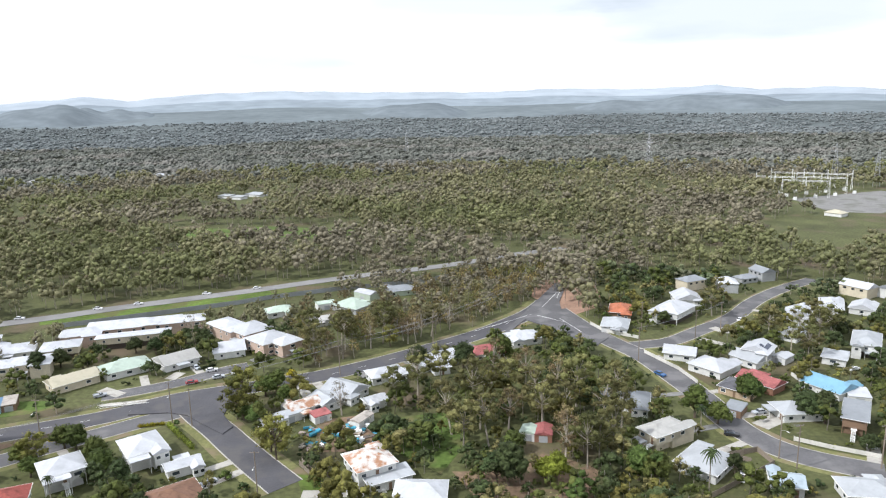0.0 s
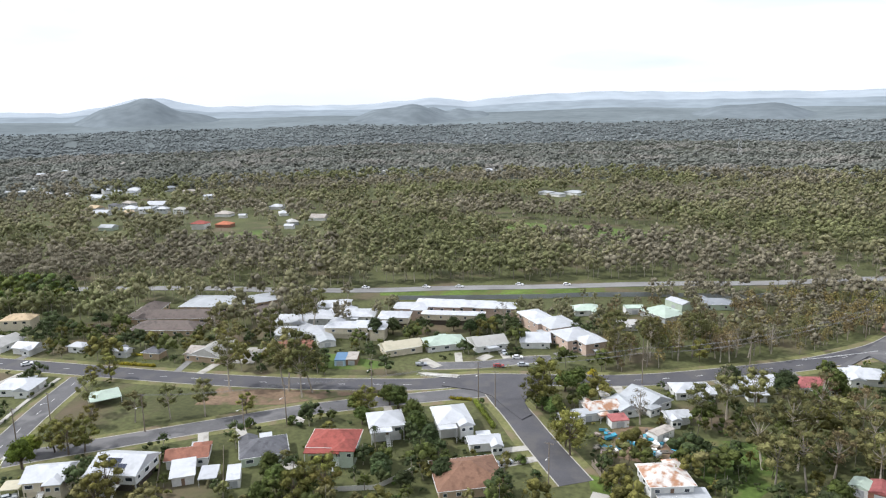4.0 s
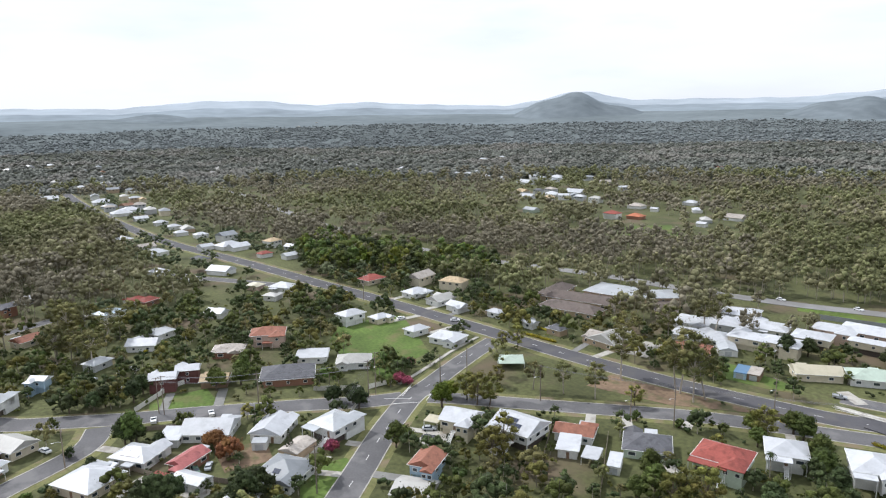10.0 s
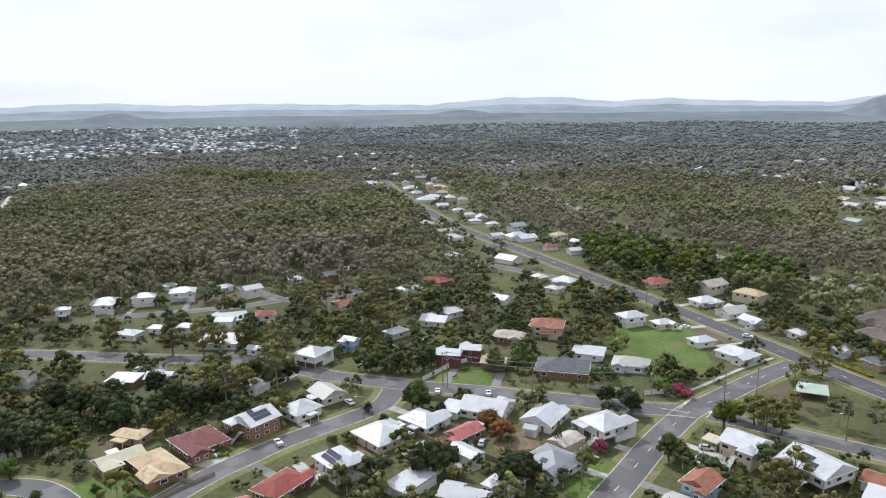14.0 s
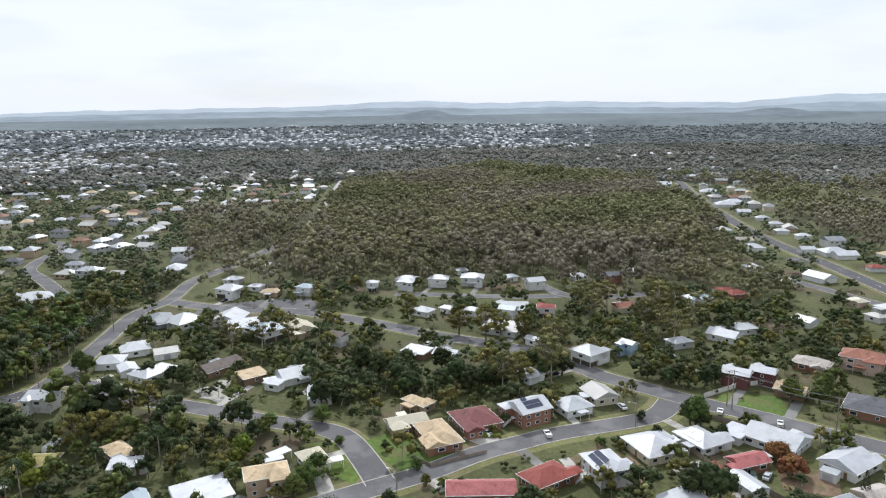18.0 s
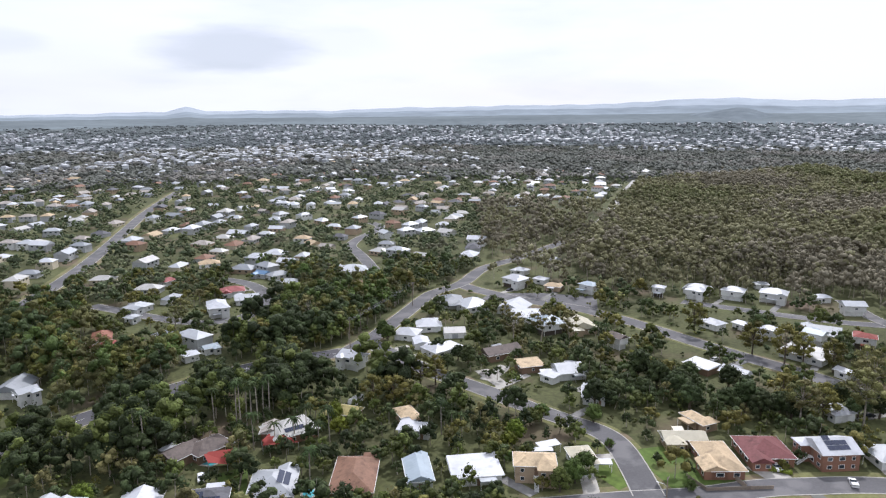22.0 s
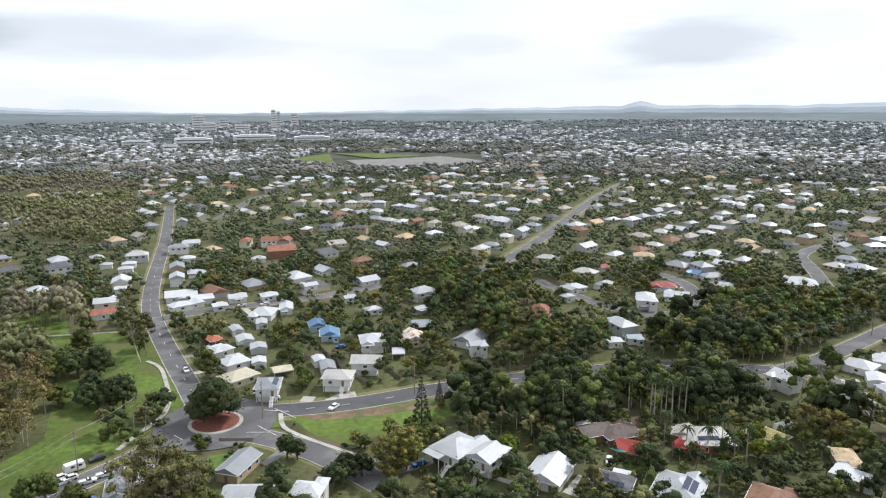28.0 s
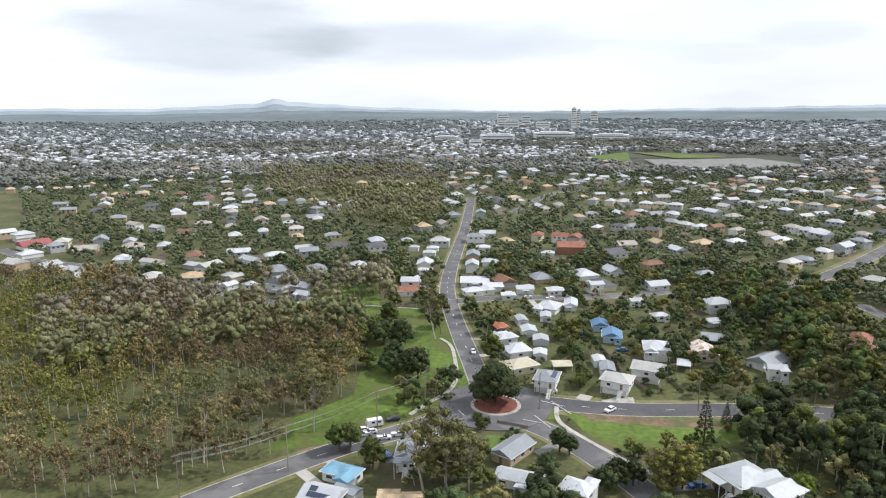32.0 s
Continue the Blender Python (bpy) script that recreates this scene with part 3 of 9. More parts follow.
def shed(x, y, turn, w, d, h=2.4, roof="white", wall="white", kind="gable", open_sided=False):
    """A garage, shed or carport."""
    base = new("carport" if open_sided else "shed")
    base.matrix_basis = pose(x, y, 0, 0, 0, turn)
    tagged(base, ("open carport with " if open_sided else "yard shed or garage with ") + ROOF_WORDS[roof] + " roof in a yard", "carport" if open_sided else "shed", "sheds and carports")
    HOUSES.append((x, y, max(w, d) / 2))
    hang("roof", roof_mesh(w, d, h, kind, 0.28, "roof_" + roof), base)
    if open_sided:
        for px in (-w / 2 + 0.2, w / 2 - 0.2):
            for py in (-d / 2 + 0.2, d / 2 - 0.2):
                board("post", base, "trim", px, py, 0, 0.12, 0.12, h)
    else:
        a, b = w / 2 - 0.12, d / 2 - 0.12
        hang("wall", mesh_of("wall", *box(-a, a, -b, b, -0.2, h), "wall_" + wall), base)
        if min(w, d) > 2.6:
            board("roller_door", base, "roof_lightgrey", 0, -b - 0.01, 0, min(w * 0.6, 2.6), 0.06, 2.05)
    return base


# ---- trees ----
def ball_faces(times):
    """The corner directions and faces of a small round polyhedron, from an icosahedron."""
    g = (1 + 5 ** 0.5) / 2
    v = [Vector(p).normalized() for p in ((-1, g, 0), (1, g, 0), (-1, -g, 0), (1, -g, 0), (0, -1, g), (0, 1, g), (0, -1, -g), (0, 1, -g), (g, 0, -1), (g, 0, 1), (-g, 0, -1), (-g, 0, 1))]
    near_by = [(i, j, k) for i in range(12) for j in range(i + 1, 12) for k in range(j + 1, 12) if all((v[p] - v[q]).length < 1.1 for p, q in ((i, j), (j, k), (i, k)))]
    f = [t if (v[t[1]] - v[t[0]]).cross(v[t[2]] - v[t[0]]).dot(v[t[0]]) > 0 else (t[0], t[2], t[1]) for t in near_by]
    for _ in range(times):
        nf, halves = [], {}

        def halfway(i, j):
            key = (min(i, j), max(i, j))
            if key not in halves:
                halves[key] = len(v)
                v.append(((v[i] + v[j]) / 2).normalized())
            return halves[key]

        for a, b, c in f:
            p, q, r = halfway(a, b), halfway(b, c), halfway(c, a)
            nf += [(a, p, r), (p, b, q), (r, q, c), (p, q, r)]
        f = nf
    return np.array([tuple(p) for p in v]), np.array(f)


OCTAHEDRON = (np.array([(1, 0, 0), (-1, 0, 0), (0, 1, 0), (0, -1, 0), (0, 0, 1), (0, 0, -1)], float),
              np.array([(0, 2, 4), (2, 1, 4), (1, 3, 4), (3, 0, 4), (2, 0, 5), (1, 2, 5), (3, 1, 5), (0, 3, 5)]))
LUMP = {0: ball_faces(0), 1: ball_faces(1), 2: OCTAHEDRON}


def leaf_mesh(name, lumps, faces, leaves, mat):
    """A mass of leaf: rounded lumps (n, corners, 3) of the given faces, and loose sprays (m, 3, 3) round them."""
    n, k = lumps.shape[:2]
    tris = (np.arange(n)[:, None, None] * k + faces[None]).reshape(-1, 3)
    loose = n * k + np.arange(len(leaves) * 3).reshape(-1, 3)
    co = np.concatenate([lumps.reshape(-1, 3), np.asarray(leaves).reshape(-1, 3)]).astype(np.float32)
    idx = np.concatenate([tris, loose]).astype(np.int32)
    me = bpy.data.meshes.new(name)
    me.vertices.add(len(co))
    me.vertices.foreach_set("co", co.ravel())
    me.loops.add(idx.size)
    me.loops.foreach_set("vertex_index", idx.ravel())
    me.polygons.add(len(idx))
    me.polygons.foreach_set("loop_start", np.arange(0, idx.size, 3, dtype=np.int32))
    me.polygons.foreach_set("loop_total", np.full(len(idx), 3, dtype=np.int32))
    me.materials.append(MAT[mat])
    me.update(calc_edges=True)
    me.shade_smooth()
    return me


def cores(rng, centres, radii, fine=1, flat=0.78):
    """The close-packed leaf of each lobe, an uneven rounded lump, turned at random."""
    d, f = LUMP[fine]
    centres, radii = np.asarray(centres, float), np.asarray(radii, float)
    n = len(centres)
    rel = d[None] * rng.uniform(0.55, 1.35, (n, len(d), 1)) * radii[:, None, None]
    turn = rng.uniform(0, 6.28, n)
    c, q = np.cos(turn)[:, None], np.sin(turn)[:, None]
    wide = rng.uniform(0.85, 1.2, n)[:, None]
    rel = np.stack([(rel[..., 0] * c - rel[..., 1] * q) * wide, (rel[..., 0] * q + rel[..., 1] * c) / wide, rel[..., 2] * flat], 2)
    return centres[:, None, :] + rel, f


def sprays(rng, c, n, size):
    """Single leaf sprays at c, facing n."""
    n = n / np.linalg.norm(n, axis=1)[:, None]
    a = np.cross(n, rng.normal(size=n.shape))
    a /= np.linalg.norm(a, axis=1)[:, None]
    b = np.cross(n, a)
    s = (size * rng.uniform(0.6, 1.4, len(c)))[:, None]
    return np.stack([c - a * s - b * s * 0.7, c + a * s - b * s * 0.5, c + b * s * 1.1 - a * s * 0.2], 1)


def shell(rng, centres, radii, size, flat, core):
    """Sprays standing out of the shells of lobes."""
    d = rng.normal(size=(len(centres), 3))
    d /= np.linalg.norm(d, axis=1)[:, None]
    c = centres + d * (radii * rng.uniform(core * 0.9, 1.35, len(centres)))[:, None] * np.array((1, 1, flat))
    return sprays(rng, c, d + rng.normal(size=d.shape) * 1.1 + np.array((0, 0, 0.3)), size)


def clumps(rng, centres, radii, count, size, flat=0.75, core=0.9, fine=1):
    """A crown: lumps of close leaf, roughened by loose sprays over their shells."""
    centres, radii = np.array(centres, float), np.array(radii, float)
    which = rng.choice(len(centres), count, p=radii ** 2 / (radii ** 2).sum())
    lumps, faces = cores(rng, centres, radii * core, fine, flat)
    return lumps, faces, shell(rng, centres[which], radii[which], size, flat, min(core, 0.95))


def gum(seed, high=14.0, spread=4.2, leaves=1000, leaf="gum", bark="bark", low=0.42, size=0.24, lobes=9, core=0.68):
    """A tall open tree: bare forked trunk, lobes of leaf at the limbs' ends."""
    rng = np.random.default_rng(seed)
    fork = high * low
    lean = rng.normal(size=2) * 0.05 * high
    trunk = [tube([(0, 0, -0.3), (lean[0] * 0.3, lean[1] * 0.3, fork * 0.5), (lean[0] * 0.6, lean[1] * 0.6, fork), (lean[0], lean[1], high * 0.86)], [0.30, 0.24, 0.18, 0.05], 6)]
    centres, radii = [], []
    for i in range(lobes):
        a = 2.4 * i + rng.uniform(-0.4, 0.4)
        k = (i + 0.5) / lobes
        z = high * (low + (0.93 - low) * k)
        out = spread * (0.35 + 0.65 * math.sin(math.pi * min(k * 1.05, 1))) * rng.uniform(0.55, 1.0)
        c = (lean[0] * k + out * math.cos(a), lean[1] * k + out * math.sin(a), z)
        start = (lean[0] * 0.6, lean[1] * 0.6, fork + (z - fork) * 0.35)
        trunk.append(tube([start, (np.array(start) * 0.45 + np.array(c) * 0.55 + (0, 0, -0.3)), c], [0.12, 0.08, 0.03], 4))
        centres.append(c)
        radii.append(spread * rng.uniform(0.24, 0.42))
    return (mesh_of("trunk", *join(*trunk), bark), leaf_mesh("crown", *clumps(rng, centres, radii, leaves, size, 0.7, core), "leaf_" + leaf))


def dome(seed, high=7.5, spread=4.0, leaves=1100, leaf="dark", size=0.18, lobes=18, bare=0.24):
    """A dense shade tree with a rounded, lumpy crown."""
    rng = np.random.default_rng(seed)
    centres, radii, limbs = [], [], [tube([(0, 0, -0.3), (0.1, 0, high * bare), (0.1, 0.1, high * 0.6)], [0.34, 0.26, 0.1], 6)]
    for i in range(lobes):
        a, k = 2.4 * i, (i + 0.5) / lobes
        z = high * (bare + 0.16 + (0.72 - bare) * k)
        out = spread * 0.72 * math.cos(k * 1.35) * rng.uniform(0.7, 1.1)
        c = (out * math.cos(a), out * math.sin(a), z)
        centres.append(c)
        radii.append(spread * rng.uniform(0.26, 0.44))
        limbs.append(tube([(0.1, 0, high * bare), c], [0.13, 0.04], 4))
    return (mesh_of("trunk", *join(*limbs), "bark_dark"), leaf_mesh("crown", *clumps(rng, centres, radii, leaves, size, 0.85, 0.78), "leaf_" + leaf))


def palm(seed, high=9.0, fronds=18, reach=2.6):
    rng = np.random.default_rng(seed)
    top = np.array((0.25, 0.1, high))
    quads = []
    for i in range(fronds):
        a, lift = 2.4 * i, rng.uniform(-0.1, 0.9)
        d, s = np.array((math.cos(a), math.sin(a), 0)), np.array((-math.sin(a), math.cos(a), 0))
        prev = top
        for k in range(1, 5):
            q = k / 4
            nxt = top + d * reach * q + np.array((0, 0, reach * (lift * q - 1.1 * q * q)))
            for side in (-1, 1):
                w0, w1 = 0.36 * (1 - abs(q - 0.45)), 0.30 * (1.12 - q)
                quads.append([prev, nxt, nxt + s * side * w1 - (0, 0, 0.18), prev + s * side * w0 - (0, 0, 0.18)])
            prev = nxt
    return (mesh_of("trunk", *tube([(0, 0, -0.3), (0.1, 0.05, high * 0.5), tuple(top)], [0.20, 0.15, 0.13], 7), "bark"), pieces_mesh("fronds", np.array(quads), "leaf_palm"))


def pine(seed, high=15.0, spread=3.2):
    rng = np.random.default_rng(seed)
    centres, radii, limbs = [], [], [tube([(0, 0, -0.3), (0, 0, high)], [0.28, 0.04], 6)]
    for k in np.linspace(0.1, 0.97, 13):
        for j in range(6):
            a = j * 1.047 + k * 9
            out = spread * (1 - k) * 0.85 + 0.15
            c = (out * math.cos(a), out * math.sin(a), high * k)
            centres.append(c)
            radii.append(0.28 + 0.55 * (1 - k))
            limbs.append(tube([(0, 0, high * k + 0.2), c], [0.05, 0.02], 3))
    return (mesh_of("trunk", *join(*limbs), "bark_dark"), leaf_mesh("crown", *clumps(rng, centres, radii, 1500, 0.16, 0.5, 0.7, 0), "leaf_dark"))


TREES = {
    "gum": [gum(s, 13 + s % 4, 4.4 + 0.3 * (s % 3), 1000, size=0.19, lobes=14, core=0.62) for s in range(1, 6)],
    "gum_tall": [gum(s, 19 + s % 3, 5.0, 1300, "gum", "bark", 0.42, 0.20, 17, 0.62) for s in range(11, 14)],
    "gum_brown": [gum(s, 12 + s % 4, 3.8, 900, "gum_brown", "bark", 0.35, 0.18, 13, 0.45) for s in range(21, 25)],
    "bare": [gum(s, 11 + s % 3, 3.2, 700, "grey", "bark", 0.25, 0.14, 13, 0.2) for s in range(31, 33)],
    "olive": [gum(s, 10 + s % 3, 4.1, 1000, "olive", "bark_dark", 0.26, 0.19, 15, 0.68) for s in range(41, 44)],
    "dark": [dome(s, 7 + s % 3, 3.8, 800) for s in range(51, 55)],
    "green": [dome(s, 6 + s % 3, 3.4, 800, "green") for s in range(61, 65)],
    "lime": [dome(s, 5.5 + s % 2, 2.9, 700, "lime") for s in range(71, 73)],
    "rust": [dome(81, 6.0, 4.6, 1000, "rust")],
    "yellow": [dome(82, 4.5, 2.4, 600, "yellow")],
    "pink": [dome(83, 3.2, 2.2, 600, "pink", 0.16)],
    "shrub": [dome(s, 2.6, 1.6, 300, ("dark", "green", "olive")[s % 3], 0.15, 8, 0.08) for s in range(91, 95)],
    "palm": [palm(s, 8 + s % 3) for s in range(101, 103)],
    "palm_tall": [palm(s, 13, 16, 2.3) for s in range(104, 106)],
    "pine": [pine(111)],
    "fig": [dome(121, 12.0, 7.2, 3000, "dark", 0.22, 34, 0.20)],
}
TREE_WORDS = {"gum": "open-crowned gum tree with olive leaves and pale trunk", "gum_tall": "tall slender gum tree with a pale bare trunk", "gum_brown": "thin brownish drought-struck gum tree",
              "bare": "nearly leafless grey-twigged tree", "olive": "full olive-green native tree", "dark": "dense dark green shade tree in a yard", "green": "bushy fresh green garden tree",
              "lime": "small bright lime-green rounded tree", "rust": "spreading flame tree with rusty orange bloom", "yellow": "small tree with yellow leaves", "pink": "low shrub with deep pink flowers",
              "shrub": "low rounded garden shrub", "palm": "garden palm with drooping fronds", "palm_tall": "tall thin palm with a small head of fronds", "pine": "tall conical dark pine",
              "fig": "large dark fig tree on the roundabout"}
TREE_SPOTS = []


def tree(x, y, sort="gum", scale=1.0, turn=None):
    n = len(TREE_SPOTS)
    TREE_SPOTS.append((x, y))
    trunk, crown = TREES[sort][n % len(TREES[sort])]
    pick = random.Random(n)
    base = new("palm" if "palm" in sort else "shrub" if sort in ("shrub", "pink") else "tree")
    s = scale * pick.uniform(0.9, 1.1)
    base.matrix_basis = pose(x, y, 0, 0, 0, pick.uniform(0, 360) if turn is None else turn) @ Matrix.Diagonal((s, s, s * pick.uniform(0.92, 1.1), 1))
    tagged(base, TREE_WORDS[sort], "palm" if "palm" in sort else "shrub" if sort in ("shrub", "pink") else "tree", "trees of the suburb")
    hang("trunk", trunk, base)
    hang("fronds" if "palm" in sort else "crown", crown, base)
    return base


# ---- street things ----
def car(x, y, turn, colour="white", sort="car"):
    base = new("utility_truck" if sort == "ute" else "car")
    base.matrix_basis = pose(x, y, 0.08, 0, 0, turn)
    tagged(base, {"white": "white", "silver": "silver", "black": "black", "red": "dark red", "blue": "blue", "green": "dark green"}[colour] + (" utility truck with an open tray" if sort == "ute" else " parked car with dark windows"),
           "car", "parked cars")

    def shell():
        side = ((-2.25, 0.35), (2.25, 0.35), (2.25, 0.75), (2.1, 0.95), (1.0, 1.02), (-2.05, 1.05), (-2.25, 0.9))
        n = len(side)
        v = [(a, -0.88, b) for a, b in side] + [(a, 0.88, b) for a, b in side]
        f = [tuple(range(n)), tuple(range(2 * n - 1, n - 1, -1))] + [(i, i + n, (i + 1) % n + n, (i + 1) % n) for i in range(n)]
        return mesh_of("body", v, f, "car_" + colour)

    def cabin():
        x0, x1 = (-0.35, 1.0) if sort == "ute" else (-1.75, 0.95)
        v = [(x0, -0.8, 1.0), (x1, -0.8, 1.0), (x1, 0.8, 1.0), (x0, 0.8, 1.0), (x0 + 0.35, -0.66, 1.46), (x1 - 0.65, -0.66, 1.46), (x1 - 0.65, 0.66, 1.46), (x0 + 0.35, 0.66, 1.46)]
        return mesh_of("cabin_glass", v, BOX_F, "pane")

    hang("body", shared(("car", colour), shell), base)
    hang("cabin_glass", shared(("cabin", sort), cabin), base)
    x0, x1 = (0.0, 0.35) if sort == "ute" else (-1.4, 0.3)
    hang("roof_panel", shared(("carroof", sort, colour), lambda: mesh_of("roof_panel", *box(x0, x1, -0.68, 0.68, 1.45, 1.5), "car_" + colour)), base)
    wheel = shared("wheel", lambda: mesh_of("wheel", *join(tube([(0, -0.1, 0), (0, 0.1, 0)], [0.33, 0.33], 12), ([(0.33 * math.cos(a * 0.5236), s * 0.1, 0.33 * math.sin(a * 0.5236)) for s in (-1, 1) for a in range(12)], [tuple(range(12)), tuple(range(23, 11, -1))])), "rubber"))
    for wx in (-1.4, 1.4):
        for wy in (-0.8, 0.8):
            hang("wheel", wheel, base, pose(wx, wy, 0.33))
    if sort == "ute":
        hang("tray", shared(("tray", colour), lambda: mesh_of("tray", *join(box(-2.3, -0.4, -0.92, -0.86, 0.9, 1.25), box(-2.3, -0.4, 0.86, 0.92, 0.9, 1.25), box(-2.36, -2.3, -0.92, 0.92, 0.9, 1.25)), "steel")), base)
    return base


POLES = {}


def pole(key, x, y, turn=0.0, high=12.0, lamp=False, arms=2):
    base = new("power_pole")
    base.matrix_basis = pose(x, y, 0, 0, 0, turn)
    tagged(base, "timber power pole with crossarms" + (" and a street lamp" if lamp else "") + " by the road", "power pole", "power poles")
    hang("mast", shared(("mast", high), lambda: mesh_of("mast", *tube([(0, 0, -0.5), (0, 0, high)], [0.19, 0.13], 8), "pole")), base)
    for k in range(arms):
        arm = board("crossarm", base, "pole", 0, 0.14, high - 0.5 - 1.9 * k, 2.5 - 0.6 * k, 0.13, 0.14)
        for px in ((-1.1, -0.4, 0.4, 1.1) if k == 0 else ()):
            ins = shared("insulator", lambda: mesh_of("insulator", *tube([(0, 0, 0), (0, 0, 0.12), (0, 0, 0.24)], [0.05, 0.07, 0.03], 6), "fence_grey"))
            hang("insulator", ins, base, pose(px * (1 - 0.24 * k), 0.14, high - 0.36 - 1.9 * k))
    if lamp:
        hang("lamp_arm", shared("lamp_arm", lambda: mesh_of("lamp_arm", *tube([(0, 0, 0), (0, -1.0, 0.5), (0, -2.2, 0.6)], [0.05, 0.04, 0.04], 6), "steel")), base, pose(0, 0, high * 0.66))
        board("lamp_head", base, "trim", 0, -2.4, high * 0.66 + 0.52, 0.26, 0.7, 0.12)
    POLES[key] = (x, y, turn, high)
    return base


def wires(a, b, arms=2, sag=0.9):
    """The cables between two poles, one thing with a part for each cable."""
    (xa, ya, ta, ha), (xb, yb, tb, hb) = POLES[a], POLES[b]
    base = new("power_line")
    tagged(base, "thin dark cables sagging between two power poles", "power line", "power lines")
    for k in range(arms):
        for px in (-1.1, -0.4, 0.4, 1.1):
            s = px * (1 - 0.24 * k)
            ends = [Vector((x + s * math.cos(radians(t)), y + s * math.sin(radians(t)), h - 0.2 - 1.9 * k)) for x, y, t, h in ((xa, ya, ta, ha), (xb, yb, tb, hb))]
            line = [ends[0].lerp(ends[1], q / 8) - Vector((0, 0, 4 * sag * (q / 8) * (1 - q / 8))) for q in range(9)]
            hang("cable", mesh_of("cable", *tube(line, [0.022] * 9, 3), "cable"), base)


def fence(points, high=1.6, mat="fence", label="weathered timber paling fence along a yard"):
    """A fence with its posts, and a panel between each two."""
    base = tagged(new("fence"), label, "fence", "yard fences")
    line = [Vector(p) for p in points]
    for a, b in zip(line, line[1:]):
        n = max(1, round((b - a).length / 6.0))
        turn = math.degrees(math.atan2((b - a).y, (b - a).x))
        for i in range(n):
            p = a.lerp(b, (i + 0.5) / n)
            board("panel", base, mat, p.x, p.y, 0.04, (b - a).length / n - 0.06, 0.06, high, turn)
            q = a.lerp(b, i / n)
            board("post", base, mat, q.x, q.y, 0, 0.13, 0.13, high + 0.12, turn)
    return base


def hedge(points, high=1.1, wide=1.2, leaf="yellow", label="clipped yellow-green hedge along a garden edge"):
    rng = np.random.default_rng(int(abs(points[0][0])))
    centres = []
    for a, b in zip(points, points[1:]):
        n = max(2, int(math.dist(a, b) / 0.6))
        centres += [(a[0] + (b[0] - a[0]) * i / n, a[1] + (b[1] - a[1]) * i / n, high * 0.5) for i in range(n)]
    ob = new("hedge", leaf_mesh("hedge", *clumps(rng, centres, [wide * 0.55] * len(centres), len(centres) * 40, 0.14, high / wide, 0.85, 0), "leaf_" + leaf))
    return tagged(ob, label, "hedge")


# ---- ground, far land and hills ----
RIM = ((-180, -0.52), (-176, -0.54), (-169, -0.37), (-163.5, -0.13), (-157.2, 0.26), (-156.2, 0.58), (-154.7, 0.17), (-147.5, -0.2), (-120, 0.0), (-60, 0.4),
       (-31.3, 0.35), (-28.3, 0.57), (-23.6, 0.5), (-20.5, 0.92), (-15.6, 0.71), (-9.2, 0.92), (-3.3, 0.79), (4.4, 0.92), (14.4, 1.17), (19.6, 1.03), (24.4, 0.62), (27.2, 0.98), (29.7, 0.74),
       (32.6, 0.52), (44.9, 0.54), (47.9, 1.16), (49.7, 1.25), (52, 0.63), (55, 0.25), (61, 0.42), (66.3, 0.72), (70, 0.48), (74.2, 0.92), (79.2, 0.88), (85.1, 0.42), (98.7, 0.66),
       (104.5, 0.56), (109.3, 0.80), (112.5, 0.72), (117, 0.42), (134, 0.2), (140, 0.0), (149.4, 0.0), (150.9, 0.34), (152.5, -0.04), (164, -0.25), (180, -0.52))
RIM_AZ, RIM_EL = np.array([a for a, _ in RIM], float), np.array([e for _, e in RIM], float)


def land(r, az):
    """Height of the ground r metres out at that yaw: level in the suburb, rolling beyond, rising to the hills on the skyline."""
    x, y = -r * np.sin(az), r * np.cos(az)
    roll = (np.sin(x / 310 + 1.0) * np.cos(y / 370) + 0.6 * np.sin(x / 150 + y / 190)) * 5.0
    crest = EYE + 4700 * np.tan(np.radians(np.interp(np.degrees((az + np.pi) % (2 * np.pi) - np.pi), RIM_AZ, RIM_EL)))
    crest = crest + 3 * np.sin(az * 61) * np.cos(az * 23) + 2 * np.sin(az * 143 + 1)
    up = np.clip((r - 3000) / 1650, 0, 1) ** 2.4
    rise = 52 * np.clip((r - 1650) / 2000, 0, 1) ** 1.2
    return (roll * np.clip((r - 950) / 1000, 0, 1) + rise) * (1 - up) + crest * up


rings = np.concatenate([np.linspace(0, 940, 9)[1:], np.linspace(1000, 4700, 64), [4850.0]])
yaws = np.linspace(-np.pi, np.pi, 721)[:-1]
RR, AA = np.meshgrid(rings, yaws, indexing="ij")
ZZ = land(RR, AA)
ZZ[-1] -= 60
verts = [(0.0, 0.0, 0.0)] + list(zip((-RR * np.sin(AA)).ravel().tolist(), (RR * np.cos(AA)).ravel().tolist(), ZZ.ravel().tolist()))
n_yaw = len(yaws)
faces, slots = [(0, 1 + (j + 1) % n_yaw, 1 + j)[::-1] for j in range(n_yaw)], [0] * n_yaw
for i in range(len(rings) - 1):
    for j in range(n_yaw):
        k = (j + 1) % n_yaw
        faces.append((1 + i * n_yaw + j, 1 + i * n_yaw + k, 1 + (i + 1) * n_yaw + k, 1 + (i + 1) * n_yaw + j))
        # rings past 1900 m take ever bluer materials, a painted haze by distance
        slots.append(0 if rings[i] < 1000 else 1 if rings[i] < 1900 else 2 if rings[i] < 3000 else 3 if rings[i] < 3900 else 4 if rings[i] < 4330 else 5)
ground_mesh = bpy.data.meshes.new("ground")
ground_mesh.from_pydata(verts, [], [f[::-1] for f in faces])
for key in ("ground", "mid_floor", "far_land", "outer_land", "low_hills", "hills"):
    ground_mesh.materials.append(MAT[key])
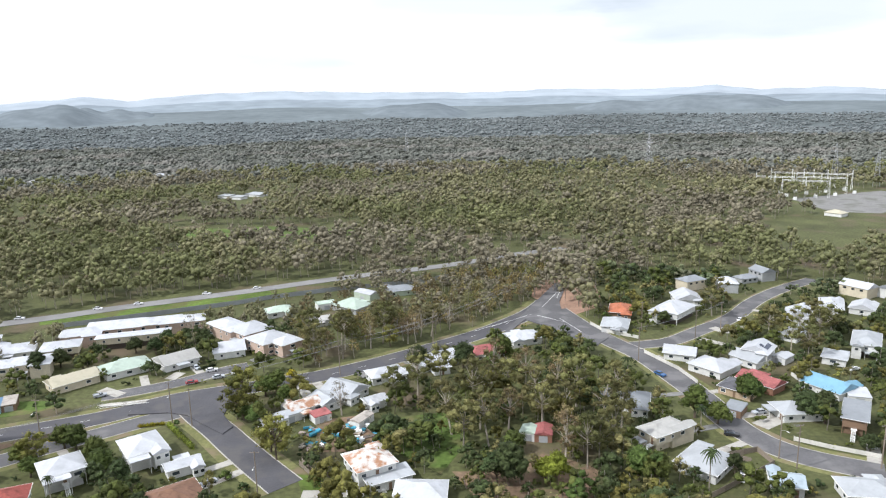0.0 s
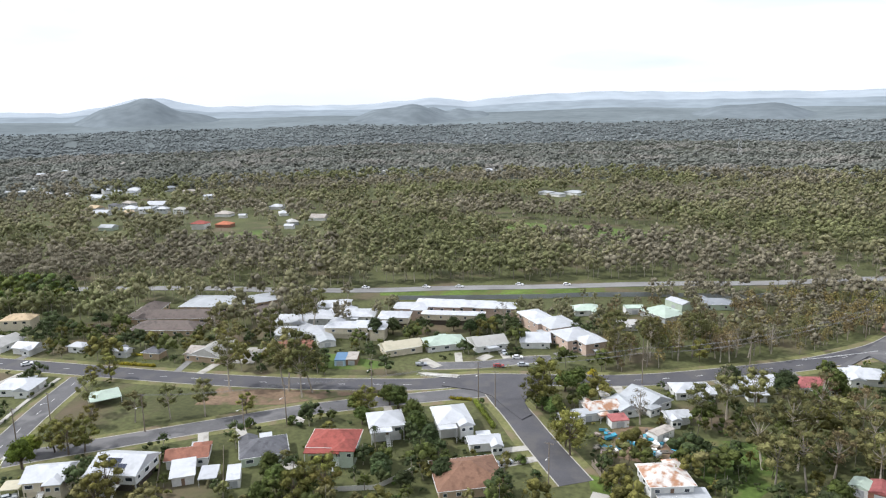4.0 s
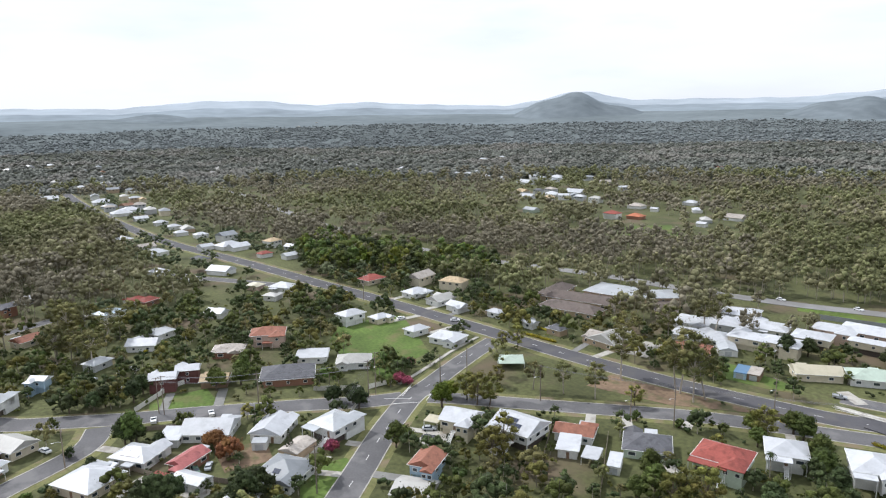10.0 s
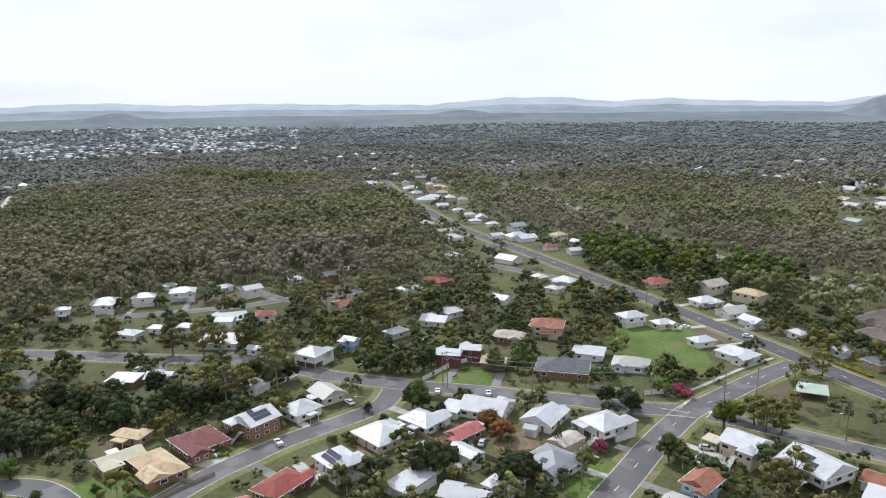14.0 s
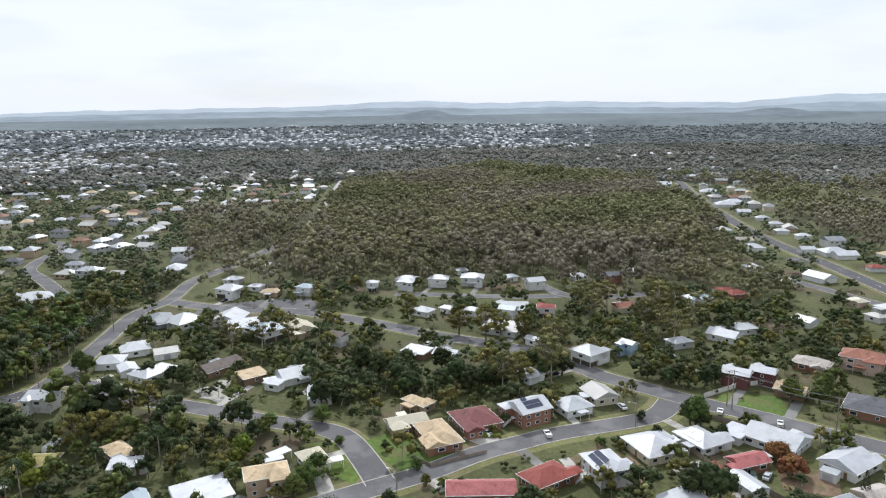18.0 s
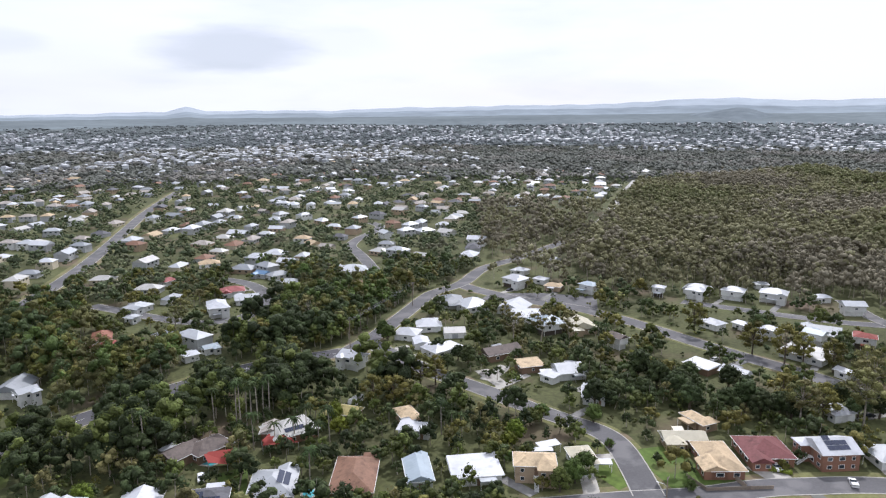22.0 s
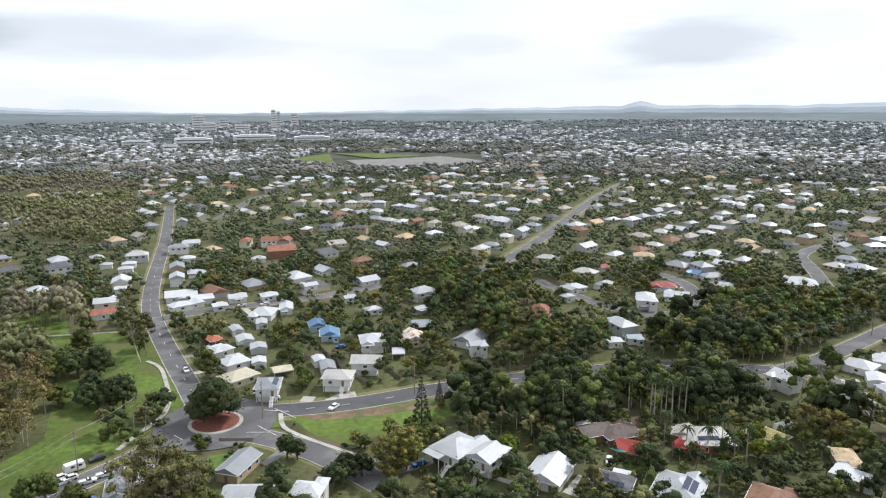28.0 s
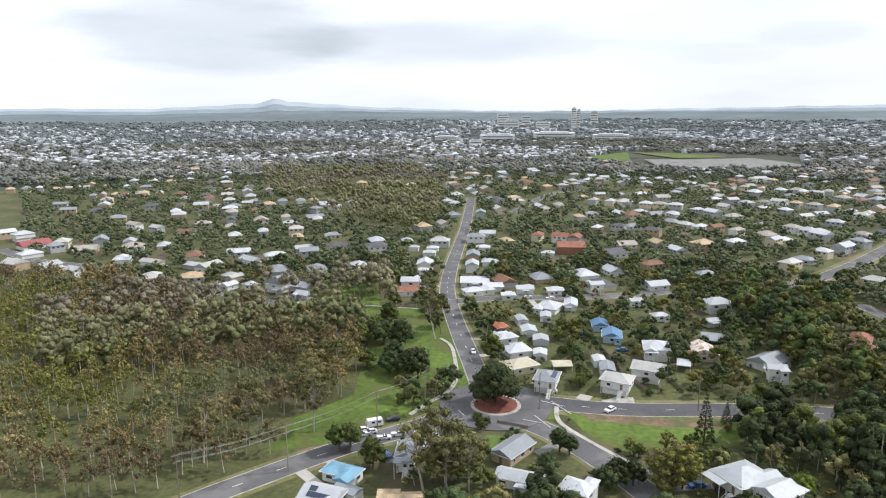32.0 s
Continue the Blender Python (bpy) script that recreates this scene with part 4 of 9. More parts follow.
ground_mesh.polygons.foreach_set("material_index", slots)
ground_mesh.shade_smooth()
tagged(new("ground", ground_mesh), "dry grassy suburban ground running out to hills hazed blue", "ground", kind="structure")


def ridge(yaw, wide, distance, top, seed):
    """A low wooded hill standing before the skyline, blue-grey haze put into its colour."""
    steps, rows_up = 60, 8
    vs, fs = [], []
    for i in range(steps + 1):
        u = i / steps * 2 - 1
        a = radians(yaw + u * wide)
        hgt = top * math.exp(-u * u * 3.2) * (1 + 0.16 * math.sin(u * 9 + seed) + 0.07 * math.sin(u * 23 + seed * 2)) * (1 - u * u)
        for k in range(rows_up + 1):
            q = k / rows_up
            r = distance - 700 + 900 * q
            vs.append((-r * math.sin(a), r * math.cos(a), -8 + (hgt + 8) * math.sin(q * math.pi * 0.72) ** 1.5))
    for i in range(steps):
        for k in range(rows_up):
            b = i * (rows_up + 1) + k
            fs.append((b, b + 1, b + rows_up + 2, b + rows_up + 1)[::-1])
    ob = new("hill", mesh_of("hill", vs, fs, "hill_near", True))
    tagged(ob, "low wooded hill painted blue-grey for distance haze", "hill", kind="structure")


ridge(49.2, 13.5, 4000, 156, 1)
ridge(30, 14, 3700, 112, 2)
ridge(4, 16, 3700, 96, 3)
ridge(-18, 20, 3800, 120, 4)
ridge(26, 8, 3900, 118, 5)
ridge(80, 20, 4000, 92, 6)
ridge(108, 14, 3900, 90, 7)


# roads
road([(-1028.6, 25.5), (-858.5, 38.8), (-714.4, 57.5), (-579.3, 79.4), (-489.0, 108.5), (-407.2, 130.2), (-381.6, 136.6), (-344.9, 147.3), (-309.2, 156.3), (-276.3, 164.6), (-245.4, 171.8), (-216.7, 178.4), (-190.7, 185.1), (-162.8, 193.7), (-134.2, 205.4), (-114.9, 213.8), (-100.5, 226.7), (-78.9, 234.7), (-52.2, 245.2), (-34.3, 255.9), (-10.5, 273.9), (11.4, 291.5), (26.5, 308.4), (38.8, 323.7), (47.5, 341.8)], 10.6, "asphalt_dark", True, verge=3.5, label="two-lane dark asphalt arterial road with dashed lane marks")
road([(50.2, 326.8), (57.6, 300.1), (65.7, 279.2), (75.2, 262.1), (80.0, 241.4), (84.1, 223.6), (85.6, 202.9), (90.2, 189.1), (98.8, 179.9), (115.4, 171.5)], 10.0, verge=2.5)
road([(73.8, 273.9), (91.2, 277.3), (104.9, 289.7), (129.5, 308.6), (147.8, 333.5), (172.4, 356.5), (199.5, 374.9)], 8.2, verge=1.5)
road([(-126.1, 230.0), (-112.4, 235.9), (-100.7, 243.4), (-89.2, 254.1), (-81.5, 257.9)], 7.6, verge=1.0)
road([(-90.2, 220.0), (-83.6, 211.8), (-75.2, 202.9), (-66.7, 192.4), (-56.8, 180.8), (-46.1, 168.9)], 10.0, "asphalt_dark", verge=3.0)
road([(-93.6, 215.8), (-109.6, 203.9), (-126.8, 190.5), (-143.7, 176.7), (-156.9, 162.0), (-169.8, 147.9), (-182.2, 134.1), (-195.8, 119.7), (-203.3, 110.5)], 8.8, verge=3.0)
road([(-242.4, 165.4), (-233.4, 148.4), (-222.6, 130.5), (-213.4, 116.6), (-207.4, 105.4), (-197.1, 94.7), (-185.5, 83.3), (-168.1, 68.1), (-156.0, 57.1), (-142.3, 45.9)], 8.8, "asphalt", True, verge=2.5)
road([(-208.1, 102.6), (-211.7, 88.4), (-220.6, 70.8), (-228.0, 52.0), (-236.0, 32.7), (-241.1, 16.8), (-248.5, 0.7), (-256.6, -18.0), (-259.7, -20.5), (-269.4, -34.3), (-279.8, -54.4), (-284.2, -82.9), (-289.6, -106.2), (-296.5, -129.2), (-302.2, -156.6), (-304.0, -177.4), (-298.0, -201.2), (-298.4, -230.5), (-301.6, -248.2)], 9.4, verge=2.0)
road([(-239.2, 7.5), (-226.7, 4.0), (-218.7, -5.5), (-210.5, -17.6), (-202.7, -28.7), (-193.2, -38.4), (-185.0, -47.2), (-170.6, -57.4), (-163.0, -64.6), (-153.5, -73.9), (-136.8, -88.3)], 8.2, verge=3.0)
road([(-160.7, -68.7), (-170.0, -76.6), (-182.6, -88.6), (-186.7, -97.6), (-186.2, -110.0), (-186.9, -128.1), (-188.9, -148.4), (-188.9, -168.6), (-191.9, -187.4), (-195.1, -206.1), (-197.9, -215.9)], 8.2, verge=2.0)
road([(-183.4, -214.5), (-200.4, -218.4), (-220.0, -226.1), (-242.3, -235.7), (-265.5, -246.1), (-280.3, -251.7), (-303.6, -249.8), (-340.6, -266.4), (-360.0, -267.8), (-384.1, -266.8), (-457.4, -275.1)], 8.2, verge=1.5)
road([(-183.4, -214.5), (-167.6, -221.1), (-147.9, -229.7), (-127.7, -231.8), (-100.8, -232.6), (-70.7, -230.2), (-49.9, -228.6), (-25.0, -223.6), (-8.2, -222.8), (4.4, -224.1), (11.9, -224.2)], 10.0, "asphalt_dark", True, verge=3.0)
road([(29.9, -214.8), (39.7, -205.7), (48.7, -196.0), (60.4, -186.4), (70.7, -175.4), (81.9, -161.7), (92.9, -148.4), (104.6, -130.5)], 8.8, "asphalt", True, verge=2.0)
road([(29.2, -231.6), (34.4, -249.9), (43.1, -277.8), (52.1, -308.1), (59.6, -335.4), (66.2, -362.1), (72.5, -407.9), (78.8, -476.1), (84.4, -543.3), (92.4, -614.3), (109.0, -749.7)], 8.2, "asphalt", True, verge=2.0)
road([(14.3, -208.9), (4.2, -202.7), (-6.8, -191.9), (-15.8, -180.5), (-23.6, -169.2)], 8.8, verge=1.5)
road([(59.4, -340.7), (40.1, -351.5), (13.8, -357.1), (-13.6, -362.3), (-35.4, -371.7), (-53.4, -380.3)], 8.2, verge=1.5)
road([(203.6, -342.8), (179.2, -334.9), (154.9, -324.6), (133.5, -317.8)], 7.6)
road([(-120.2, -398.9), (-146.9, -429.0), (-187.0, -480.0), (-251.2, -572.8), (-328.7, -686.9), (-437.8, -826.1)], 9.4, verge=4.0)
road([(-143.6, -370.3), (-160.7, -297.5), (-177.3, -291.9)], 7.1)
road([(-289.2, -306.3), (-325.0, -361.8), (-343.6, -398.6), (-415.9, -429.9), (-425.8, -457.8)], 8.2)
road([(-179.8, -290.5), (-202.7, -296.2), (-220.4, -328.2), (-224.6, -350.0), (-220.2, -369.9)], 7.6)
road([(-462.4, 58.9), (-381.6, 123.8)], 7.6, verge=1.0)
road([(-406.2, -74.3), (-369.8, -48.8), (-369.9, -28.8), (-386.6, -2.3)], 7.1)
road([(-349.5, -137.7), (-352.9, -116.9), (-357.1, -90.0), (-362.2, -64.5), (-369.8, -48.8)], 7.1)
road([(-523.0, -286.9), (-584.7, -306.9), (-727.0, -366.0), (-930.2, -444.3)], 10.6, "far_road", kerb=False, label="pale straight suburban road climbing a rise")
road([(-1121.3, -1522.3), (-844.0, -1118.7)], 16.5, "far_road", kerb=False)
road([(55.1, -645.7), (35.2, -751.0), (22.0, -807.7), (-14.9, -836.0)], 8.2)
road([(401.6, -420.0), (349.4, -391.3), (313.9, -383.7), (290.1, -384.4)], 8.2)

# freeway beyond the noise wall
road([(77.4, 469.8), (37.0, 451.4), (-0.7, 424.9), (-67.5, 396.7), (-110.8, 371.9), (-150.7, 353.0), (-175.2, 341.1), (-205.4, 322.9), (-259.9, 301.4), (-311.6, 287.1), (-400.9, 243.5), (-439.1, 236.1), (-473.9, 222.2), (-536.5, 220.7), (-602.4, 214.2), (-709.0, 213.7), (-862.2, 214.5), (-1051.4, 212.3), (-1383.1, 253.2), (-1527.8, 262.0)], 9.6, "freeway", kerb=False, label="grey freeway carriageway")

road([(-1130.0, 232.0), (-1250.0, 262.0), (-1400.0, 296.0), (-1560.0, 336.0), (-1760.0, 386.0)], 14.0, "far_road", kerb=False, label="pale freeway ramp climbing away")

# houses near the arterial road
house(-91.1, 184.3, 38, 11.2, 13.4, 2, "white", "white", "hip", porch=0.5)
house(-108.3, 172.7, 38, 11.3, 11.4, 2, "white", "white", "hip", porch=0.6)
house(-76.8, 177.2, 34, 10.1, 5.6, 1, "white", "white", "gable")
house(-73.3, 157.2, 36, 18.7, 16.8, 1, "brown", "tanbrick", "hip")
house(-115.2, 155.2, 23, 14.7, 11.9, 2, "red", "green", "hip", porch=0.7)
house(-134.4, 145.9, 43, 14.1, 12.2, 1, "dark", "green", "hip")
house(-152.0, 133.5, 38, 12.4, 8.0, 1, "terracotta", "white", "gable")
house(-146.4, 126.3, 43, 6.7, 9.7, 1, "white", "white", "flat")
shed(-138.5, 128.1, 35, 5.0, 7.0, 2.4, "white", "white", "flat", True)
shed(-132.1, 130.9, 39, 3.8, 8.0, 2.4, "white", "white", "flat")
house(-160.5, 118.5, 20, 14.7, 13.4, 2, "white", "white", "gable", solar=10)
house(-174.7, 106.3, 34, 11.4, 10.6, 2, "white", "cream", "gable")
shed(-182.4, 100.5, 35, 5.0, 4.8, 2.4, "cream", "white", "flat", True)
house(-156.0, 83.9, 38, 8.3, 9.6, 2, "terracotta", "blue", "gable")
shed(-148.8, 76.0, 42, 11.1, 10.5, 2.4, "offwhite", "white", "gable", True)
house(-193.2, 71.0, 24, 11.2, 12.1, 2, "lightgrey", "white", "hip", porch=0.5)
shed(-188.4, 57.3, 34, 7.0, 9.8, 2.4, "tin", "tanbrick", "gable")
house(-176.3, 49.7, 39, 13.6, 13.4, 1, "grey", "white", "hip", solar=2)
house(-167.2, 34.8, 45, 8.6, 8.1, 1, "white", "white", "hip")
shed(-185.5, 26.3, 36, 10.3, 6.0, 2.4, "lightgrey", "white", "gable")
house(-197.3, 27.8, 37, 7.0, 11.0, 1, "pinkred", "brick", "gable")
shed(-191.0, 19.5, 37, 6.1, 2.9, 2.4, "red", "brick", "flat")
house(-208.1, 15.5, 42, 12.8, 10.0, 1, "white", "white", "hip", solar=8)
house(-214.8, 37.5, 59, 15.9, 12.4, 1, "white", "white", "gable")
house(-215.7, 26.3, 58, 7.1, 8.7, 1, "white", "white", "flat")
house(-204.6, 54.7, 50, 11.0, 13.2, 1, "white", "white", "gable")
shed(-197.4, 48.5, 61, 4.6, 3.4, 2.4, "lightgrey", "white", "flat")
house(-199.7, 2.1, 37, 14.4, 13.2, 1, "white", "cream", "hip")
house(-180.5, -10.4, 34, 11.9, 9.6, 2, "white", "white", "hip", solar=12)
house(-173.4, -25.3, 51, 9.6, 13.6, 1, "red", "brick", "hip")
house(-161.7, -40.7, 108, 18.5, 8.1, 1, "pinkred", "brick", "gable")
shed(-171.1, 9.2, 42, 8.2, 12.3, 2.4, "white", "white", "flat")
house(-161.7, 22.4, 61, 12.9, 7.0, 1, "white", "white", "gable")
house(-188.8, -61.3, 41, 17.8, 10.1, 1, "tan", "brick", "hip")
house(-194.6, -73.7, 130, 13.3, 6.7, 1, "cream", "tanbrick", "gable")
house(-209.6, -75.2, 65, 10.8, 5.4, 1, "tan", "tanbrick", "hip")
house(-202.6, -53.1, 129, 13.7, 14.1, 1, "maroon", "brick", "hip")
shed(-200.3, -56.3, 43, 12.6, 4.8, 2.4, "cream", "white", "gable", True)
house(-211.2, -37.3, 45, 11.4, 11.9, 2, "white", "brick", "gable", solar=14)
house(-222.3, -24.4, 132, 11.1, 10.5, 1, "lightgrey", "white", "hip")
house(-234.5, -16.3, 35, 11.4, 9.8, 1, "offwhite", "cream", "gable")
house(-270.7, -23.6, 55, 11.2, 11.1, 2, "lightgrey", "white", "hip")

# houses about the hollow
house(-124.5, -118.0, 140, 7.4, 13.1, 2, "paleblue", "white", "gable")
house(-139.1, -110.2, 139, 14.3, 11.7, 1, "white", "white", "flat", solar=0)
house(-149.4, -97.2, 127, 11.9, 8.2, 2, "tan", "tanbrick", "hip")
house(-164.0, -90.7, 139, 7.4, 11.0, 1, "cream", "white", "hip")
shed(-165.2, -84.5, 130, 4.5, 2.9, 2.4, "white", "white", "flat", True)
shed(-160.1, -101.7, 134, 6.3, 2.2, 2.4, "white", "white", "flat", True)
house(-152.4, -149.7, 155, 6.5, 8.3, 1, "tan", "tanbrick", "hip")
house(-146.2, -139.6, 121, 10.8, 5.9, 1, "white", "white", "flat")
house(-140.2, -166.0, 112, 11.0, 7.7, 1, "olive", "timber", "gable")
house(-120.4, -169.2, 167, 15.0, 12.4, 1, "offwhite", "brick", "hip", solar=6)
house(-116.6, -172.7, 135, 7.2, 7.4, 1, "tin", "brick", "gable")
house(-97.5, -178.0, -178, 12.2, 9.1, 1, "darkbrown", "timber", "hip")
house(-89.3, -180.5, -172, 9.6, 8.2, 1, "darkbrown", "timber", "gable")
house(-68.1, -161.7, 138, 10.6, 14.1, 1, "white", "white", "gable")
house(-82.4, -152.2, 141, 10.4, 9.1, 1, "dark", "brick", "hip", solar=8)
house(-97.4, -145.4, 136, 12.4, 14.4, 1, "lightgrey", "white", "hip", solar=12)
house(-114.7, -132.4, 131, 12.1, 19.5, 1, "brown", "brick", "hip")
house(-46.2, -176.6, 124, 11.0, 12.8, 2, "lightgrey", "white", "hip", porch=0.6)
house(-52.8, -170.3, 129, 8.6, 9.7, 2, "lightgrey", "white", "gable")
house(14.6, -185.6, 151, 7.7, 13.2, 1, "grey", "tanbrick", "gable")
house(11.4, -169.9, 168, 12.6, 6.3, 1, "lightgrey", "white", "gable")
house(-3.6, -163.1, 158, 8.2, 7.1, 2, "white", "white", "hip")
house(59.1, -164.6, 166, 10.7, 6.3, 1, "blue", "white", "hip")
shed(55.0, -156.3, 160, 7.4, 4.3, 2.4, "grey", "white", "gable")
house(39.0, -153.3, -170, 14.2, 7.1, 1, "tan", "tanbrick", "hip")
house(60.2, -152.5, 170, 10.9, 8.4, 1, "white", "white", "gable", solar=8)
house(43.5, -174.4, -173, 5.9, 9.1, 2, "grey", "white", "gable", porch=0.7)
house(39.2, -185.7, -166, 9.4, 8.3, 1, "white", "white", "gable")
house(-17.8, -238.2, 163, 10.9, 9.1, 2, "offwhite", "white", "hip")
house(6.7, -235.8, 171, 8.5, 10.5, 2, "grey", "white", "hip", solar=6)
house(17.6, -252.6, -144, 12.4, 9.7, 1, "cream", "cream", "hip")
house(20.1, -268.8, -151, 10.3, 9.1, 1, "white", "white", "hip")
house(26.2, -283.7, -145, 9.4, 7.1, 1, "white", "white", "hip")
house(29.9, -297.6, -151, 6.0, 7.4, 1, "orange", "brick", "hip")
shed(21.6, -311.3, -162, 5.2, 8.8, 2.4, "lightgrey", "white", "gable")
shed(17.2, -296.2, -168, 7.1, 8.8, 2.4, "lightgrey", "white", "gable")
shed(11.3, -284.6, -174, 6.8, 7.3, 2.4, "lightgrey", "grey", "gable")
shed(10.7, -267.4, -178, 5.7, 7.0, 2.4, "white", "white", "gable")
shed(2.1, -255.9, -166, 7.6, 6.8, 2.4, "cream", "white", "gable", True)
house(9.5, -333.4, 163, 11.1, 13.0, 1, "white", "white", "hip")
shed(10.6, -318.7, -178, 5.3, 8.6, 2.4, "lightgrey", "white", "gable")
house(-0.9, -340.4, 179, 6.7, 13.0, 1, "white", "white", "gable")
house(-14.0, -308.2, -175, 7.6, 9.0, 1, "deepblue", "blue", "gable")
house(-18.7, -294.4, 178, 8.6, 10.1, 1, "deepblue", "blue", "gable")
shed(-12.3, -263.8, -170, 5.0, 7.0, 2.4, "white", "white", "gable")
shed(-15.1, -255.9, -178, 5.9, 9.7, 2.4, "grey", "white", "gable")
house(-29.5, -250.9, 164, 11.5, 9.1, 2, "offwhite", "white", "gable")
house(-35.1, -275.0, 179, 10.8, 11.0, 2, "white", "white", "hip", porch=0.5)
house(-53.0, -279.3, -178, 11.7, 12.6, 1, "rust", "cream", "gable")
shed(-61.0, -297.3, 174, 10.0, 9.6, 2.4, "grey", "white", "flat", True)
shed(-44.1, -264.3, 171, 5.2, 6.7, 2.4, "white", "white", "flat", True)
house(-173.0, -198.6, 101, 10.4, 8.3, 2, "white", "white", "gable")
house(-213.4, -207.3, 117, 10.8, 10.0, 1, "white", "white", "hip")
house(-228.5, -208.6, 136, 11.8, 10.6, 1, "white", "white", "hip")
shed(-209.0, -195.2, 141, 7.0, 9.8, 2.4, "white", "white", "gable")
shed(-229.5, -193.8, 135, 9.9, 9.4, 2.4, "offwhite", "white", "gable")
house(-208.2, -182.0, 170, 15.2, 9.2, 1, "white", "white", "hip")
house(-266.5, -226.8, 138, 12.2, 16.3, 1, "grey", "grey", "hip")
house(-268.9, -214.7, 158, 15.1, 15.7, 1, "lightgrey", "white", "hip")
house(-277.6, -195.1, 104, 14.3, 15.4, 1, "white", "white", "gable")
house(-270.1, -183.1, 130, 14.3, 12.5, 1, "white", "white", "gable")
house(-261.7, -165.2, 157, 13.3, 14.5, 2, "paleblue", "white", "hip")
house(-272.1, -155.2, 139, 14.6, 15.1, 1, "cream", "tanbrick", "gable")
house(-220.5, -161.5, 159, 16.9, 9.9, 1, "darkbrown", "timber", "gable")
house(-215.9, -144.0, 146, 10.2, 8.7, 1, "tan", "timber", "flat")
house(-220.8, -129.4, 141, 11.5, 11.2, 1, "white", "white", "gable")
shed(-212.5, -132.5, 136, 6.4, 6.8, 2.4, "white", "white", "flat", True)
house(-206.8, -110.6, 119, 8.6, 11.2, 1, "white", "white", "gable")
shed(-164.2, -102.2, 152, 6.9, 3.4, 2.4, "white", "white", "flat", True)

# houses of the first frontage and the eastern street
house(-38.8, 227.7, 57, 12.5, 13.2, 1, "lightgrey", "white", "gable")
shed(-58.2, 204.6, 40, 8.5, 5.5, 2.6, "white", "white", "gable")
shed(-54.6, 209.0, 40, 8.0, 5.0, 2.6, "lightgrey", "white", "gable")
house(-51.0, 215.0, 40, 11.5, 8.0, 1, "rust", "white", "gable")
house(-44.5, 219.5, -50, 10.5, 7.5, 1, "lightgrey", "white", "gable")
shed(-44.0, 209.0, 35, 6.0, 5.0, 2.4, "pinkred", "white", "flat")
shed(-30.0, 205.5, 60, 8.0, 4.0, 2.4, "tin", "white", "gable")
house(-27.3, 218.5, 34, 7.8, 5.8, 1, "white", "white", "gable")
house(-26.0, 242.7, 26, 13.7, 9.4, 1, "white", "white", "hip")
house(-8.0, 256.2, 33, 17.2, 11.1, 1, "white", "white", "gable")
house(-5.5, 247.8, 21, 7.2, 5.8, 1, "white", "white", "flat")
house(11.8, 264.3, 22, 15.2, 10.4, 1, "pinkred", "white", "hip")
house(29.0, 280.9, 17, 14.7, 11.0, 1, "white", "white", "hip")
house(-23.9, 174.0, 29, 12.1, 12.1, 2, "rust", "white", "hip")
house(-18.6, 169.5, 26, 13.3, 6.6, 1, "lightgrey", "white", "flat")
house(-9.4, 161.5, -3, 13.9, 10.4, 1, "white", "white", "hip")
house(61.1, 189.9, -60, 8.2, 14.0, 2, "offwhite", "cream", "hip")
house(68.3, 175.4, -43, 12.4, 14.1, 1, "lightgrey", "white", "hip")
house(56.4, 216.8, -17, 16.4, 12.3, 1, "grey", "white", "hip")
shed(22.2, 195.3, -18, 5.2, 5.8, 2.4, "palegreen", "white", "gable")
shed(26.5, 195.0, -9, 5.5, 7.4, 2.4, "pinkred", "brick", "gable")
shed(-213.6, 153.1, 58, 10.6, 10.1, 2.4, "palegreen", "grey", "hip", True)
house(85.2, 164.2, -16, 8.5, 7.8, 1, "paleblue", "white", "gable")
house(108.4, 206.9, -86, 10.0, 13.7, 1, "lightgrey", "white", "hip")
house(128.4, 224.9, -59, 14.3, 11.7, 1, "blue", "white", "gable")
shed(134.3, 218.4, -17, 7.0, 8.1, 2.4, "white", "white", "flat")
house(122.3, 198.6, -32, 7.5, 14.6, 2, "grey", "timber", "flat")
house(97.9, 224.8, -45, 11.9, 10.7, 1, "dark", "tanbrick", "hip")
house(107.1, 229.7, -52, 14.3, 9.6, 1, "pinkred", "brick", "gable")
shed(90.2, 209.4, -39, 5.6, 7.1, 2.4, "grey", "timber", "flat")
house(95.9, 245.0, -51, 13.9, 12.5, 1, "white", "white", "hip")
house(88.6, 259.7, -23, 12.5, 9.8, 1, "white", "white", "gable")
house(117.3, 255.3, -38, 10.5, 11.3, 2, "white", "white", "gable", solar=8)
house(112.6, 252.1, -57, 12.4, 9.6, 1, "lightgrey", "white", "gable")
shed(126.0, 253.6, -52, 5.5, 7.3, 2.4, "white", "white", "gable")
house(71.7, 296.0, -18, 12.0, 13.6, 1, "lightgrey", "white", "hip")
house(101.7, 310.1, -43, 13.6, 19.8, 2, "white", "white", "hip")
house(116.4, 336.2, -4, 13.5, 14.4, 1, "white", "white", "gable")
house(79.1, 317.3, -17, 11.0, 14.8, 1, "orange", "timber", "hip")
house(103.3, 160.0, -7, 12.9, 9.6, 1, "lightgrey", "white", "hip")
house(158.4, 304.7, -30, 14.6, 16.1, 1, "white", "white", "gable")
house(179.3, 319.2, -28, 10.8, 19.1, 1, "white", "white", "hip")
house(163.3, 263.4, -32, 10.3, 18.5, 2, "lightgrey", "white", "hip")
house(191.6, 314.3, -38, 10.9, 13.1, 1, "white", "white", "gable")
house(142.5, 280.0, -46, 8.3, 12.8, 1, "lightgrey", "white", "gable")
house(145.1, 252.2, -34, 9.0, 9.8, 1, "lightgrey", "white", "flat")
house(-142.2, 241.1, 48, 17.0, 10.2, 1, "cream", "cream", "gable")
